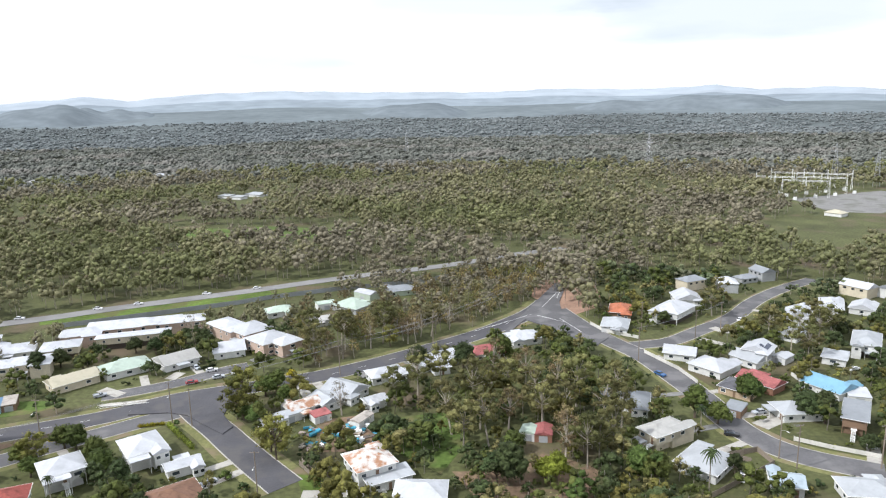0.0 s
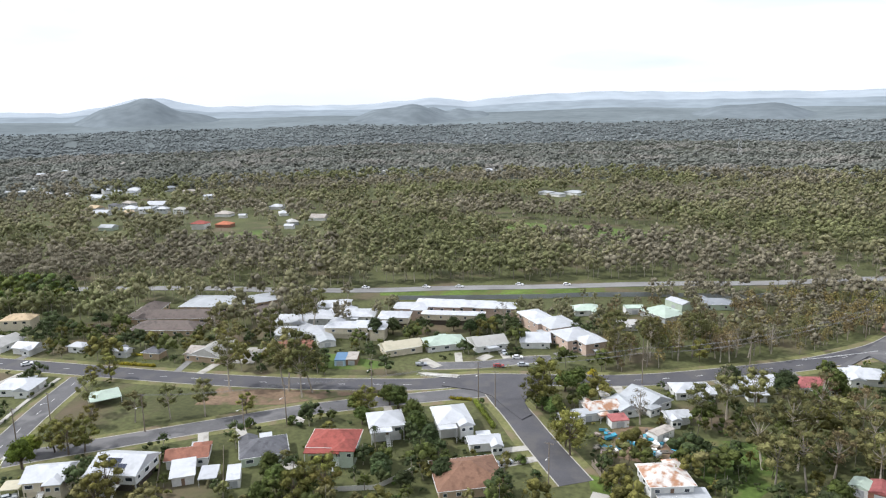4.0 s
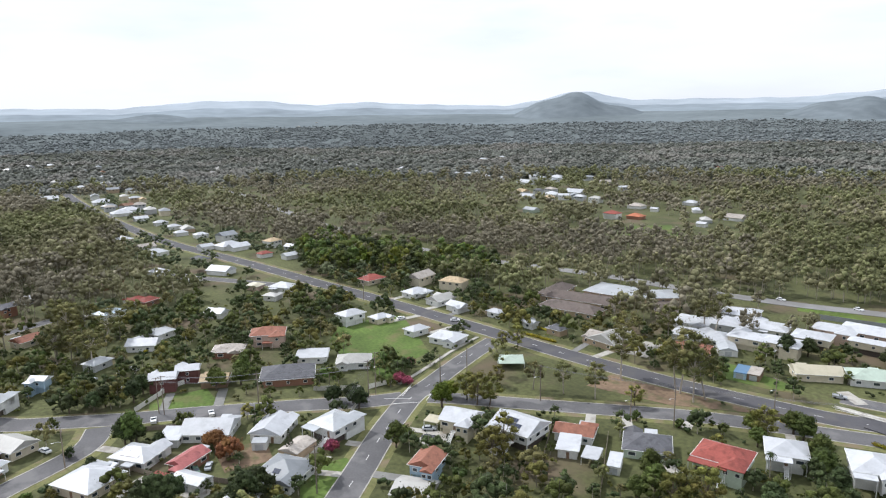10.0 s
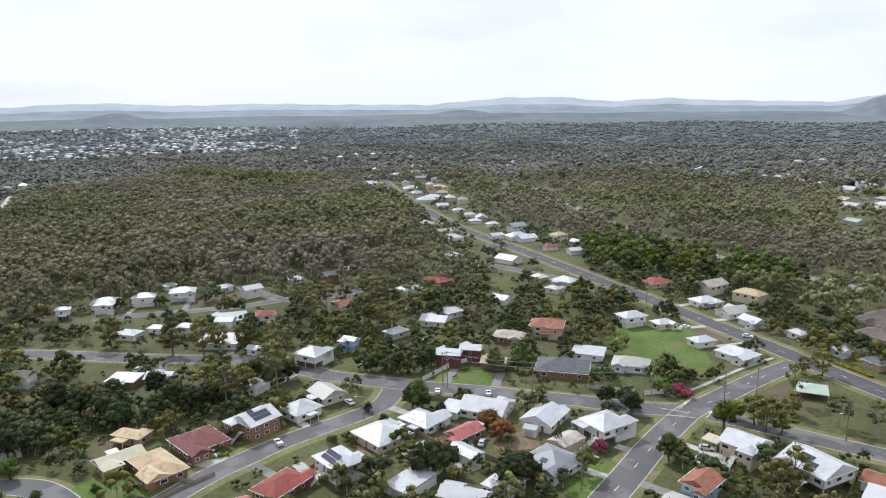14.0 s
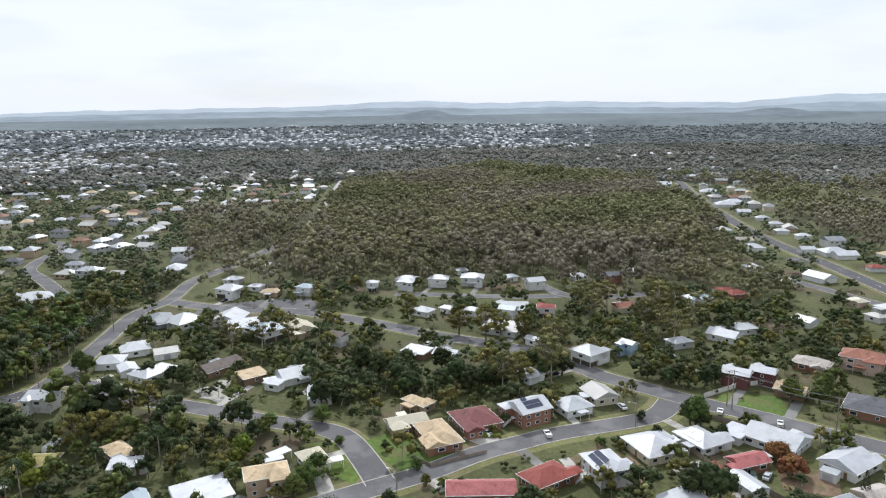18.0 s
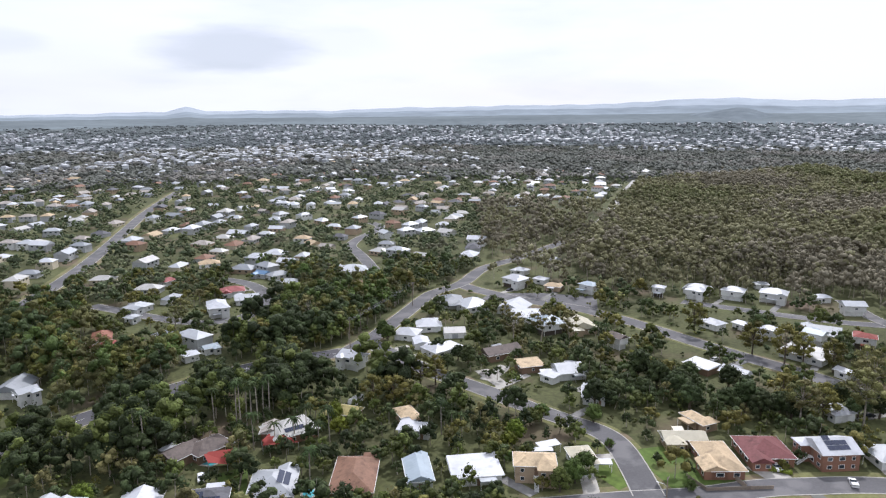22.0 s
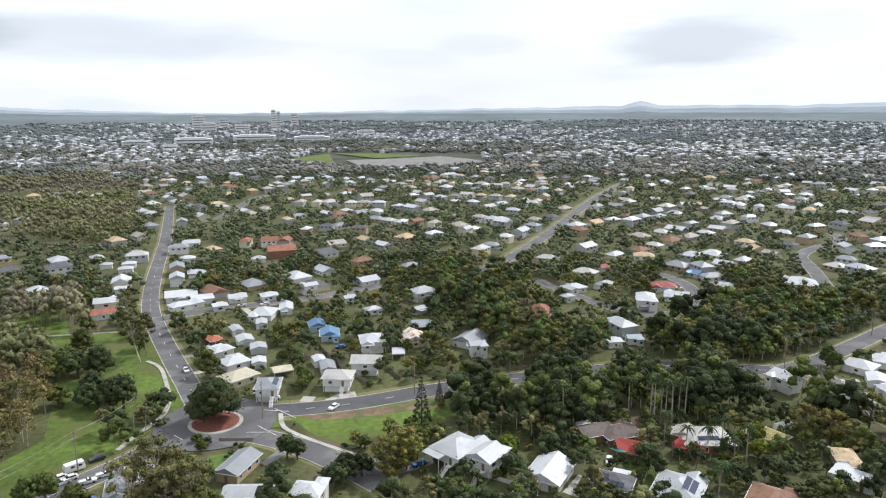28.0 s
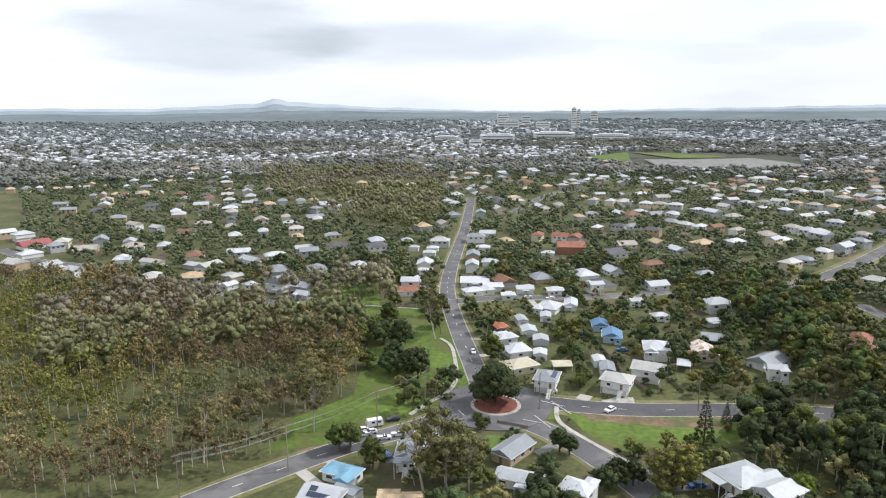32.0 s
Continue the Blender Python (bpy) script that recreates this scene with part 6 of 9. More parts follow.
sheet("road_mouth", [(22.4, 294.4), (41.4, 339.4), (57.5, 377.9), (61.1, 367.7), (53.3, 338.6), (51.8, 318.0), (59.0, 296.4), (66.1, 283.9), (58.8, 274.2), (49.4, 284.0), (39.8, 302.6), (33.2, 310.8), (23.2, 290.6)], "asphalt", 0.39, "wide grey asphalt fork of two roads", "road")
sheet("road_mouth", [(-96.7, 215.5), (-89.4, 213.4), (-81.4, 206.3), (-73.0, 199.5), (-71.2, 204.6), (-77.0, 213.0), (-77.8, 221.3), (-74.9, 231.4), (-82.8, 236.1), (-110.8, 223.8), (-109.4, 214.3)], "asphalt_dark", 0.40, "wide dark asphalt mouth of a side street", "road")
sheet("traffic_island", [(-123.6, 222.1), (-120.2, 223.6), (-107.9, 226.4), (-107.7, 223.2), (-113.4, 222.0), (-120.0, 221.0)], "concrete", 0.44, "long pale concrete traffic island", "traffic island")
sheet("gravel_yard", [(55.3, 360.9), (78.3, 377.2), (76.0, 348.4), (69.8, 328.5), (55.2, 315.5), (50.6, 329.6)], "clay", 0.03, "bare reddish gravel beside the road")
sheet("gravel_yard", [(46.9, 379.4), (59.9, 391.5), (61.7, 372.2), (45.0, 339.9), (40.5, 350.7)], "clay", 0.033, "bare pinkish gravel track")
sheet("dirt_yard", [(-203.3, 36.0), (-201.5, 51.4), (-188.1, 49.7), (-187.9, 35.7)], "soil", 0.04, "bare brown back yard")
sheet("dirt_yard", [(-45.3, 208.4), (-31.0, 212.1), (-20.4, 196.0), (-26.3, 187.4), (-41.4, 187.8)], "soil", 0.04, "bare dirt yard strewn with scrap")
sheet("dirt_yard", [(-1.4, 175.5), (14.2, 175.1), (25.0, 185.9), (39.3, 176.0), (34.8, 161.5), (5.8, 160.1)], "soil", 0.035, "bare brown earth beneath trees")
sheet("dirt_strip", [(-3.1, -218.0), (-24.3, -218.5), (-47.5, -218.6), (-50.1, -213.8), (-25.1, -212.4), (-9.0, -212.9)], "soil", 0.045, "worn bare gravel shoulder")
sheet("median_earth", [(-184.7, 179.0), (-150.4, 191.8), (-131.8, 198.0), (-154.1, 176.7), (-181.7, 164.3)], "soil", 0.04, "bare brown earth under roadside trees")
sheet("dirt_yard", [(-195.7, -10.4), (-197.7, -3.8), (-182.6, 2.3), (-172.2, -4.0), (-178.4, -11.5)], "soil", 0.04, "dry bare back yard earth")
sheet("dirt_yard", [(-201.7, -13.1), (-187.0, -22.5), (-182.6, -17.3), (-192.5, -9.2)], "soil", 0.04, "dry brown back yard earth")
sheet("far_paddock", [(-236.2, 580.0), (-166.5, 572.6), (-151.2, 533.5), (-225.5, 540.8)], "lawn", 0.05, "pale open grass paddock")
sheet("far_paddock", [(-430.2, 425.9), (-409.8, 462.3), (-363.7, 423.7), (-396.4, 398.3)], "lawn", 0.05, "pale open grass paddock")
sheet("far_paddock", [(-170.4, 586.7), (-73.9, 555.0), (-86.2, 515.8), (-147.9, 537.9)], "lawn", 0.055, "pale open grass paddock")
sheet("sports_field", [(-21.8, -1383.7), (-110.5, -1521.0), (-99.8, -1272.8), (-44.0, -1268.0)], "park", 0.05, "green mown sports field")
sheet("sports_field", [(-120.4, -1515.2), (-209.3, -1499.8), (-289.7, -1399.3), (-189.1, -1360.0)], "park", 0.05, "green mown sports field")
sheet("paved_yard", [(-127.1, -1323.1), (-225.7, -1338.9), (-341.9, -1386.4), (-372.6, -1224.2), (-234.0, -1135.9), (-137.5, -1179.7)], "gravel", 0.06, "wide pale paved industrial yard")
sheet("substation_yard", [(335.8, 686.5), (451.6, 731.4), (462.1, 668.3), (366.1, 589.4), (330.4, 603.3)], "gravel", 0.05, "bare gravel yard of the substation")
sheet("paved_court", [(-329.3, -176.9), (-316.6, -204.5), (-298.2, -225.8), (-284.9, -221.8), (-297.4, -194.3), (-301.1, -160.7)], "asphalt", 0.05, "wide asphalt street end")

# ---- footpaths and drives ----
path([(54.4, -283.2), (48.1, -275.5), (43.6, -257.5), (39.8, -240.4), (40.7, -227.1), (45.2, -219.0), (50.3, -206.8)])
path([(2.9, -221.3), (2.8, -213.4), (1.1, -208.0), (-6.4, -199.2), (-17.0, -188.4), (-26.0, -180.2)])
path([(-249.5, 160.7), (-240.3, 141.7), (-227.3, 121.2), (-219.9, 106.8)])
path([(125.1, -319.2), (109.8, -326.9), (85.7, -325.9), (71.0, -325.4)])
driveway([(-179.3, 63.7), (-186.5, 56.3), (-189.1, 53.5)], 3.9)
driveway([(-177.3, 93.8), (-174.7, 98.7)], 6.7)
driveway([(-128.3, 143.6), (-119.4, 144.7)], 4.5)
driveway([(-138.7, 167.3), (-141.6, 172.4)], 3.4)
driveway([(-157.3, 105.8), (-161.3, 112.7)], 3.4)
driveway([(-148.2, -78.0), (-156.6, -84.1), (-161.6, -88.5)], 4.5)
driveway([(-203.6, -158.1), (-196.0, -141.7)], 5.6)
driveway([(-220.4, -117.3), (-209.3, -118.5)], 4.5)
driveway([(-196.4, -150.3), (-213.3, -153.3)], 5.6)
driveway([(114.3, 295.4), (118.7, 287.5), (128.9, 294.7)], 4.5)
driveway([(94.0, 199.9), (102.7, 205.5)], 5.6)
driveway([(-189.6, -42.5), (-194.9, -53.6)], 4.5)
driveway([(-194.9, 202.7), (-201.3, 220.6)], 9.0)
driveway([(-188.7, -22.6), (-181.3, -17.6), (-182.9, -11.6)], 3.4)
driveway([(-191.3, 7.5), (-196.4, 16.4)], 4.5)
driveway([(104.2, 280.9), (112.7, 272.1)], 3.4)
driveway([(-183.6, 24.9), (-177.9, 28.0)], 6.7)
driveway([(-174.1, 91.8), (-175.5, 100.8)], 6.7)
driveway([(-56.3, -157.5), (-60.8, -160.8)], 4.5)
driveway([(-70.5, -152.9), (-78.4, -160.3)], 4.5)
driveway([(-13.5, -227.5), (-18.2, -231.1)], 4.5)
driveway([(-5.5, -228.8), (-7.1, -233.0)], 4.5)
driveway([(-17.9, -229.1), (-19.0, -232.6)], 4.5)
driveway([(-107.9, 245.3), (-106.1, 251.9)], 4.5)
driveway([(-119.6, 231.2), (-129.4, 236.6)], 4.5)

# ---- outlines of the woods, for the scattering of trees ----
BUSH_TRIANGLE = [(-78.0, 323.0), (-58.8, 341.1), (-13.7, 383.7), (40.1, 406.8), (58.6, 405.4), (35.9, 335.4), (12.0, 305.0), (-15.4, 278.2), (-37.1, 260.9), (-53.6, 252.6), (-69.1, 262.3)]
BUSH_WEST = [(-382.9, -222.5), (-474.2, -264.5), (-815.1, -385.5), (-1174.0, -277.5), (-970.3, -41.4), (-696.5, 44.2), (-607.4, 51.5), (-544.4, 43.5), (-464.4, 0.1), (-425.8, -98.9), (-399.7, -165.9)]
BUSH_CREEK = [(140.6, -136.0), (100.9, -148.3), (83.7, -169.2), (84.5, -196.6), (76.9, -239.7), (113.7, -289.0), (150.5, -314.9), (204.7, -333.0), (260.4, -348.6), (306.3, -340.9), (405.2, -338.3), (524.5, -279.3), (240.7, -118.1)]
GULLY = [(-50.9, -224.4), (-72.5, -229.2), (-113.0, -232.7), (-153.1, -229.2), (-169.6, -209.0), (-146.7, -183.3), (-125.1, -186.8), (-100.4, -190.0), (-81.3, -184.1), (-65.2, -190.7), (-46.7, -200.7)]
GULLY_NORTH = [(-84.6, -325.7), (-112.0, -290.4), (-132.4, -261.0), (-154.3, -249.0), (-180.9, -243.5), (-225.4, -248.9), (-276.6, -262.2), (-272.2, -292.4), (-213.3, -278.1), (-167.4, -250.8), (-115.7, -238.3), (-75.9, -246.1), (-79.7, -289.7)]
CREEK_TREES = [(-120.4, -383.0), (-138.8, -358.1), (-118.7, -307.1), (-99.2, -317.7), (-74.9, -320.5), (-79.6, -376.6)]
ROADSIDE_WOOD = [(-394.7, 119.0), (-422.6, 135.1), (-397.6, 164.1), (-355.0, 209.6), (-321.2, 237.4), (-344.7, 246.8), (-393.0, 239.5), (-437.5, 213.8), (-513.6, 187.5), (-476.3, 152.2)]
PARK_TREES = [(127.6, -270.7), (113.7, -289.0), (88.5, -277.4), (74.5, -218.7), (83.5, -198.9), (98.1, -205.1)]
THICKET_A = [(-251.3, -382.2), (-268.6, -305.8), (-256.3, -250.5), (-199.3, -221.0), (-166.8, -223.1), (-153.7, -241.4)]
THICKET_B = [(-162.0, -234.8), (-191.1, -189.4), (-195.2, -153.1), (-197.6, -114.3), (-173.5, -100.7), (-157.1, -130.9), (-163.0, -163.1), (-144.9, -185.7), (-127.3, -203.4)]
HOLLOW = [(-197.0, -303.9), (-214.5, -282.3), (-219.2, -248.6), (-185.7, -221.5), (-165.2, -227.0), (-167.0, -208.9), (-183.4, -182.2), (-165.4, -162.9), (-147.7, -184.0), (-129.3, -198.5), (-118.3, -215.8)]
TOWN_WOOD = [(507.1, -1075.2), (317.3, -1319.1), (160, -880), (115, -600), (119.9, -507.0), (196.3, -565.0), (355.9, -763.5)]
NEAR_YARDS = [(-145.5, -47.3), (-136.3, -69.5), (-123.8, -89.9), (-108.2, -108.2), (-89.9, -123.8), (-69.5, -136.3), (-47.3, -145.5), (-79.3, -218.0), (-112.5, -202.9), (-142.8, -182.8), (-169.7, -158.2), (-192.3, -129.7), (-210.3, -98.0)]
OPEN = [[(58.9, -221.5), (48.1, -228.3), (34.4, -244.2), (44.3, -270.5), (59.2, -315.9), (74.5, -327.8), (102.6, -323.1), (86.0, -277.8)], [(-247.1, 595.1), (-76.6, 576.5), (-68.8, 514.1), (-220.7, 528.7)], [(-441.2, 436.9), (-407.1, 474.8), (-360.4, 419.7), (-396.7, 392.2)], [(3.0, -224.1), (-60.7, -222.1), (-49.9, -203.0), (-10.2, -196.0)], [(-321.3, 118.3), (-291.1, 159.6), (-235.8, 128.6), (-245.8, 98.4)], [(-194.5, 295.8), (-218.8, 335.7), (-156.2, 366.7), (-106.0, 390.2), (-56.7, 417.1), (-53.2, 389.0), (-94.1, 343.3), (-124.9, 308.1), (-165.6, 294.3)], [(-217.2, 333.3), (-148.3, 369.1), (-72.6, 406.7), (-64.4, 364.8), (-129.3, 322.8), (-191.0, 292.8)], [(-1737.7, 258.2), (-1669.2, 401.7), (-937.6, 209.1), (-952.3, 168.1)], [(-203.2, 118.2), (-230.3, 159.3), (-209.2, 172.0), (-183.4, 177.7), (-148.1, 188.9), (-104.1, 210.5), (-128.2, 192.5), (-159.9, 165.2), (-185.4, 136.7)], [(241.4, 555.0), (400.2, 646.1), (327.7, 486.3), (229.1, 406.7), (227.3, 475.5)]]
FAR_OPEN = [[(314.9, 665.4), (468.0, 758.6), (481.7, 665.5), (343.3, 551.6), (309.3, 572.4)], [(-12.0, -1323.2), (-109.5, -1576.7), (-424.5, -1393.1), (-344.3, -1132.5), (-132.5, -1139.0)], [(-247.1, 595.1), (-76.6, 576.5), (-68.8, 514.1), (-220.7, 528.7)]]

# ---- named trees ----
tree(23.4, -220.0, "fig", 1.15)
tree(-40.8, -201.4, "pine", 1.15)
tree(-188.4, 54.8, "pine", 0.57)
tree(-50.5, -218.3, "pine", 0.57)
tree(-180.2, 179.9, "gum_tall", 1.15)
tree(-150.0, 190.2, "gum_tall", 1.15)
tree(-158.8, 187.5, "gum_tall", 1.15)
tree(-150.9, 185.1, "gum_tall", 1.03)
tree(-163.1, 190.0, "gum_tall", 1.03)
tree(-189.3, 145.8, "gum", 0.86)
tree(-180.3, 152.5, "gum", 0.86)
tree(-171.0, 158.8, "gum", 0.86)
tree(-207.5, 143.8, "gum", 0.86)
tree(-159.4, 166.1, "olive", 0.80)
tree(-199.5, 137.2, "olive", 0.80)
tree(-228.9, 168.0, "olive", 0.80)
tree(-232.1, 162.0, "olive", 0.80)
tree(-188.9, 121.4, "olive", 1.03)
tree(-186.1, 124.7, "olive", 1.03)
tree(-194.2, 120.7, "olive", 1.03)
tree(-193.5, 110.1, "lime", 1.26)
tree(-198.5, 116.5, "lime", 1.26)
tree(-207.2, 85.2, "dark", 0.92)
tree(-213.0, 85.4, "dark", 0.92)
tree(-217.3, 80.1, "dark", 0.92)
tree(-175.9, 83.9, "green", 1.03)
tree(-176.8, 86.8, "green", 1.03)
tree(-117.6, 131.3, "green", 1.03)
tree(-117.6, 124.3, "green", 1.03)
tree(-123.0, 135.1, "green", 1.03)
tree(-126.9, 183.5, "green", 1.03)
tree(-119.1, 175.5, "green", 1.03)
tree(-109.4, 133.5, "olive", 1.03)
tree(-103.9, 133.8, "olive", 1.03)
tree(-108.3, 127.4, "olive", 1.03)
tree(-152.8, 103.4, "olive", 1.03)
tree(-155.3, 109.0, "olive", 1.03)
tree(-121.2, 181.9, "olive", 1.03)
tree(-114.4, 190.9, "green", 1.26)
tree(-118.5, 192.0, "green", 1.26)
tree(-99.7, 176.6, "green", 1.26)
tree(-103.4, 181.2, "green", 1.26)
tree(-67.1, 228.6, "green", 1.26)
tree(-64.2, 234.6, "green", 1.26)
tree(-122.7, 195.0, "yellow", 0.80)
tree(-61.4, 245.4, "yellow", 0.80)
tree(-106.3, 163.1, "palm", 0.63)
tree(-94.6, 147.3, "dark", 0.92)
tree(-91.2, 165.0, "dark", 0.92)
tree(-86.5, 145.9, "dark", 0.92)
tree(-90.8, 169.4, "dark", 0.92)
tree(-97.9, 152.5, "dark", 0.92)
tree(-79.2, 154.4, "dark", 0.92)
tree(-71.5, 210.5, "olive", 1.32)
tree(-69.2, 214.6, "olive", 1.32)
tree(-69.3, 209.5, "green", 1.03)
tree(-63.5, 206.0, "green", 1.03)
tree(-58.6, 221.9, "green", 1.03)
tree(-37.6, 212.3, "bare", 1.03)
tree(-116.2, 291.0, "bare", 1.03)
tree(-16.2, 248.2, "bare", 1.03)
tree(-197.1, 223.4, "gum", 1.15)
tree(-192.3, 246.2, "gum", 1.15)
tree(-201.1, 251.0, "gum", 1.15)
tree(-206.6, 208.0, "gum", 1.15)
tree(-222.0, 216.6, "gum", 1.15)
tree(-107.5, 282.5, "dark", 1.03)
tree(-116.7, 285.8, "dark", 1.03)
tree(-123.0, 281.6, "dark", 1.03)
tree(-157.0, 259.3, "dark", 1.03)
tree(-161.2, 251.7, "dark", 1.03)
tree(-146.6, 256.7, "dark", 1.03)
tree(-133.6, 274.7, "dark", 1.03)
tree(-123.9, 271.7, "dark", 1.03)
tree(9.6, 189.8, "gum_tall", 0.92)
tree(36.2, 176.0, "gum_tall", 0.92)
tree(39.3, 176.0, "gum_tall", 0.92)
tree(43.1, 178.9, "gum_tall", 0.92)
tree(6.0, 208.8, "gum_tall", 0.92)
tree(-20.3, 218.3, "gum_tall", 0.92)
tree(-13.1, 227.2, "gum", 1.15)
tree(-5.2, 231.8, "gum", 1.15)
tree(10.1, 217.2, "gum", 1.15)
tree(18.4, 226.1, "gum", 1.15)
tree(27.1, 216.6, "gum", 1.15)
tree(34.8, 205.8, "gum", 1.15)
tree(40.2, 216.1, "gum", 1.15)
tree(44.3, 199.6, "gum", 1.15)
tree(51.2, 199.4, "gum", 1.15)
tree(53.2, 215.6, "gum", 1.15)
tree(26.8, 200.2, "gum", 1.15)
tree(2.0, 186.6, "gum", 1.15)
tree(-1.3, 197.3, "gum", 1.15)
tree(13.1, 236.2, "gum_brown", 1.15)
tree(24.8, 230.7, "gum_brown", 1.15)
tree(36.0, 225.4, "gum_brown", 1.15)
tree(16.3, 200.5, "gum_brown", 1.15)
tree(33.2, 185.7, "gum_brown", 1.15)
tree(30.5, 179.3, "gum_brown", 1.15)
tree(7.5, 200.8, "gum_brown", 1.15)
tree(13.8, 246.9, "green", 1.26)
tree(18.9, 258.4, "green", 1.26)
tree(16.8, 186.1, "green", 1.26)
tree(52.3, 166.9, "green", 1.26)
tree(48.6, 169.8, "green", 1.26)
tree(76.2, 206.4, "green", 1.26)
tree(81.8, 202.2, "green", 1.26)
tree(98.3, 220.7, "green", 1.26)
tree(99.2, 218.4, "green", 1.26)
tree(10.7, 169.4, "dark", 1.26)
tree(13.7, 167.9, "dark", 1.26)
tree(3.2, 253.1, "dark", 1.26)
tree(-14.3, 253.8, "dark", 1.26)
tree(112.2, 203.2, "dark", 1.26)
tree(114.6, 201.2, "dark", 1.26)
tree(110.6, 205.3, "dark", 1.26)
tree(26.6, 169.0, "lime", 1.26)
tree(23.7, 170.5, "lime", 1.26)
tree(-54.9, 188.2, "olive", 1.15)
tree(-52.0, 183.2, "olive", 1.15)
tree(65.3, 163.9, "palm", 1.03)
tree(75.3, 198.6, "palm", 1.03)
tree(61.6, 234.3, "palm", 1.03)
tree(135.0, 265.7, "gum", 1.03)
tree(135.5, 253.2, "gum", 1.03)
tree(149.3, 271.7, "gum", 1.03)
tree(157.4, 278.2, "gum", 1.03)
tree(145.9, 278.8, "gum", 1.03)
tree(156.0, 289.4, "gum", 1.03)
tree(120.3, 311.8, "gum", 1.03)
tree(129.7, 329.7, "gum", 1.03)
tree(132.1, 279.5, "gum", 1.03)
tree(93.2, 309.0, "dark", 0.80)
tree(94.6, 300.5, "dark", 0.80)
tree(162.0, 278.0, "dark", 0.80)
tree(168.2, 285.0, "dark", 0.80)
tree(118.0, 183.2, "dark", 0.80)
tree(75.1, 172.0, "dark", 0.80)
tree(-196.4, 39.2, "rust", 1.03)
tree(-204.9, 36.8, "rust", 1.03)
tree(-170.3, 40.1, "dark", 1.26)
tree(-166.7, 36.1, "dark", 1.26)
tree(-176.2, 15.9, "dark", 1.26)
tree(-178.5, 19.3, "dark", 1.26)
tree(-176.9, 12.8, "dark", 1.26)
tree(-221.6, 15.1, "green", 1.15)
tree(-251.3, 56.3, "green", 1.15)
tree(-250.6, 47.1, "green", 1.15)
tree(-260.2, 59.5, "green", 1.15)
tree(-320.7, 5.0, "gum", 1.15)
tree(-302.5, 9.4, "gum", 1.15)
tree(-340.2, 2.8, "gum", 1.15)
tree(-327.0, 16.0, "gum", 1.15)
tree(-314.0, -2.9, "gum", 1.15)
tree(-350.5, -35.9, "gum", 1.15)
tree(-338.4, -27.0, "gum", 1.15)
tree(-346.8, -22.0, "gum", 1.15)
tree(-320.7, -28.4, "gum", 1.15)
tree(-279.4, -41.0, "gum", 1.15)
tree(-272.4, -38.0, "gum", 1.15)
tree(-234.2, -53.7, "dark", 1.32)
tree(-244.8, -77.5, "dark", 1.32)
tree(-238.4, -70.5, "dark", 1.32)
tree(-249.5, -37.4, "dark", 1.32)
tree(-253.5, -31.9, "dark", 1.32)
tree(-227.4, -61.0, "dark", 1.32)
tree(-243.0, -51.7, "dark", 1.32)
tree(-256.6, -44.2, "dark", 1.32)
tree(-220.7, -82.1, "dark", 1.32)
tree(-230.5, -90.2, "dark", 1.32)
tree(-290.4, -83.6, "olive", 1.26)
tree(-286.9, -70.1, "olive", 1.26)
tree(-292.1, -64.6, "olive", 1.26)
tree(-289.2, -53.2, "olive", 1.26)
tree(-304.6, -113.2, "olive", 1.26)
tree(-241.6, -45.8, "olive", 1.26)
tree(-245.0, -59.4, "olive", 1.26)
tree(-229.5, -97.8, "dark", 1.26)
tree(-232.4, -106.2, "dark", 1.26)
tree(-226.8, -89.8, "dark", 1.26)
tree(-217.9, -97.4, "dark", 1.26)
tree(-239.0, -89.9, "dark", 1.26)
tree(-230.3, -66.9, "dark", 1.26)
tree(-237.1, -64.5, "dark", 1.26)
tree(-234.2, -57.4, "dark", 1.26)
tree(-223.1, -71.0, "dark", 1.26)
tree(-200.6, -107.0, "dark", 1.26)
tree(-209.4, -104.7, "dark", 1.26)
tree(-236.2, -166.2, "gum", 1.15)
tree(-247.0, -158.9, "gum", 1.15)
tree(-251.6, -147.4, "gum", 1.15)
tree(-243.5, -34.6, "gum", 1.15)
tree(-252.9, -40.3, "gum", 1.15)
tree(-231.5, -50.5, "gum", 1.15)
tree(-357.9, 4.2, "gum", 1.15)
tree(-349.9, 9.3, "gum", 1.15)
tree(-355.8, -0.8, "gum", 1.15)
tree(-318.2, -2.4, "gum", 1.15)
tree(-311.9, 2.4, "gum", 1.15)
tree(-207.4, -184.2, "dark", 1.03)
tree(-205.8, -171.8, "dark", 1.03)
tree(-194.9, -168.3, "dark", 1.03)
tree(-202.7, -164.0, "dark", 1.03)
tree(-257.3, -0.6, "dark", 1.03)
tree(-254.9, 6.9, "dark", 1.03)
tree(-256.4, 10.6, "dark", 1.03)
tree(-254.8, 19.5, "dark", 1.03)
tree(-261.6, 23.5, "dark", 1.03)
tree(-221.6, 16.5, "dark", 1.03)
tree(-222.4, 13.3, "dark", 1.03)
tree(-190.5, -101.7, "green", 1.03)
tree(-160.2, -87.7, "green", 1.03)
tree(-153.8, -87.0, "green", 1.03)
tree(-147.2, -87.7, "green", 1.03)
tree(-175.5, -116.3, "green", 1.03)
tree(-180.4, -115.1, "green", 1.03)
tree(-203.7, -210.2, "green", 1.03)
tree(-205.4, -214.9, "green", 1.03)
tree(-135.4, -165.2, "lime", 1.15)
tree(-131.1, -158.2, "lime", 1.15)
tree(-60.5, -175.4, "lime", 1.15)
tree(-158.0, -112.2, "lime", 1.15)
tree(-162.6, -113.1, "lime", 1.15)
tree(-151.6, -220.8, "olive", 1.15)
tree(-161.5, -222.3, "olive", 1.15)
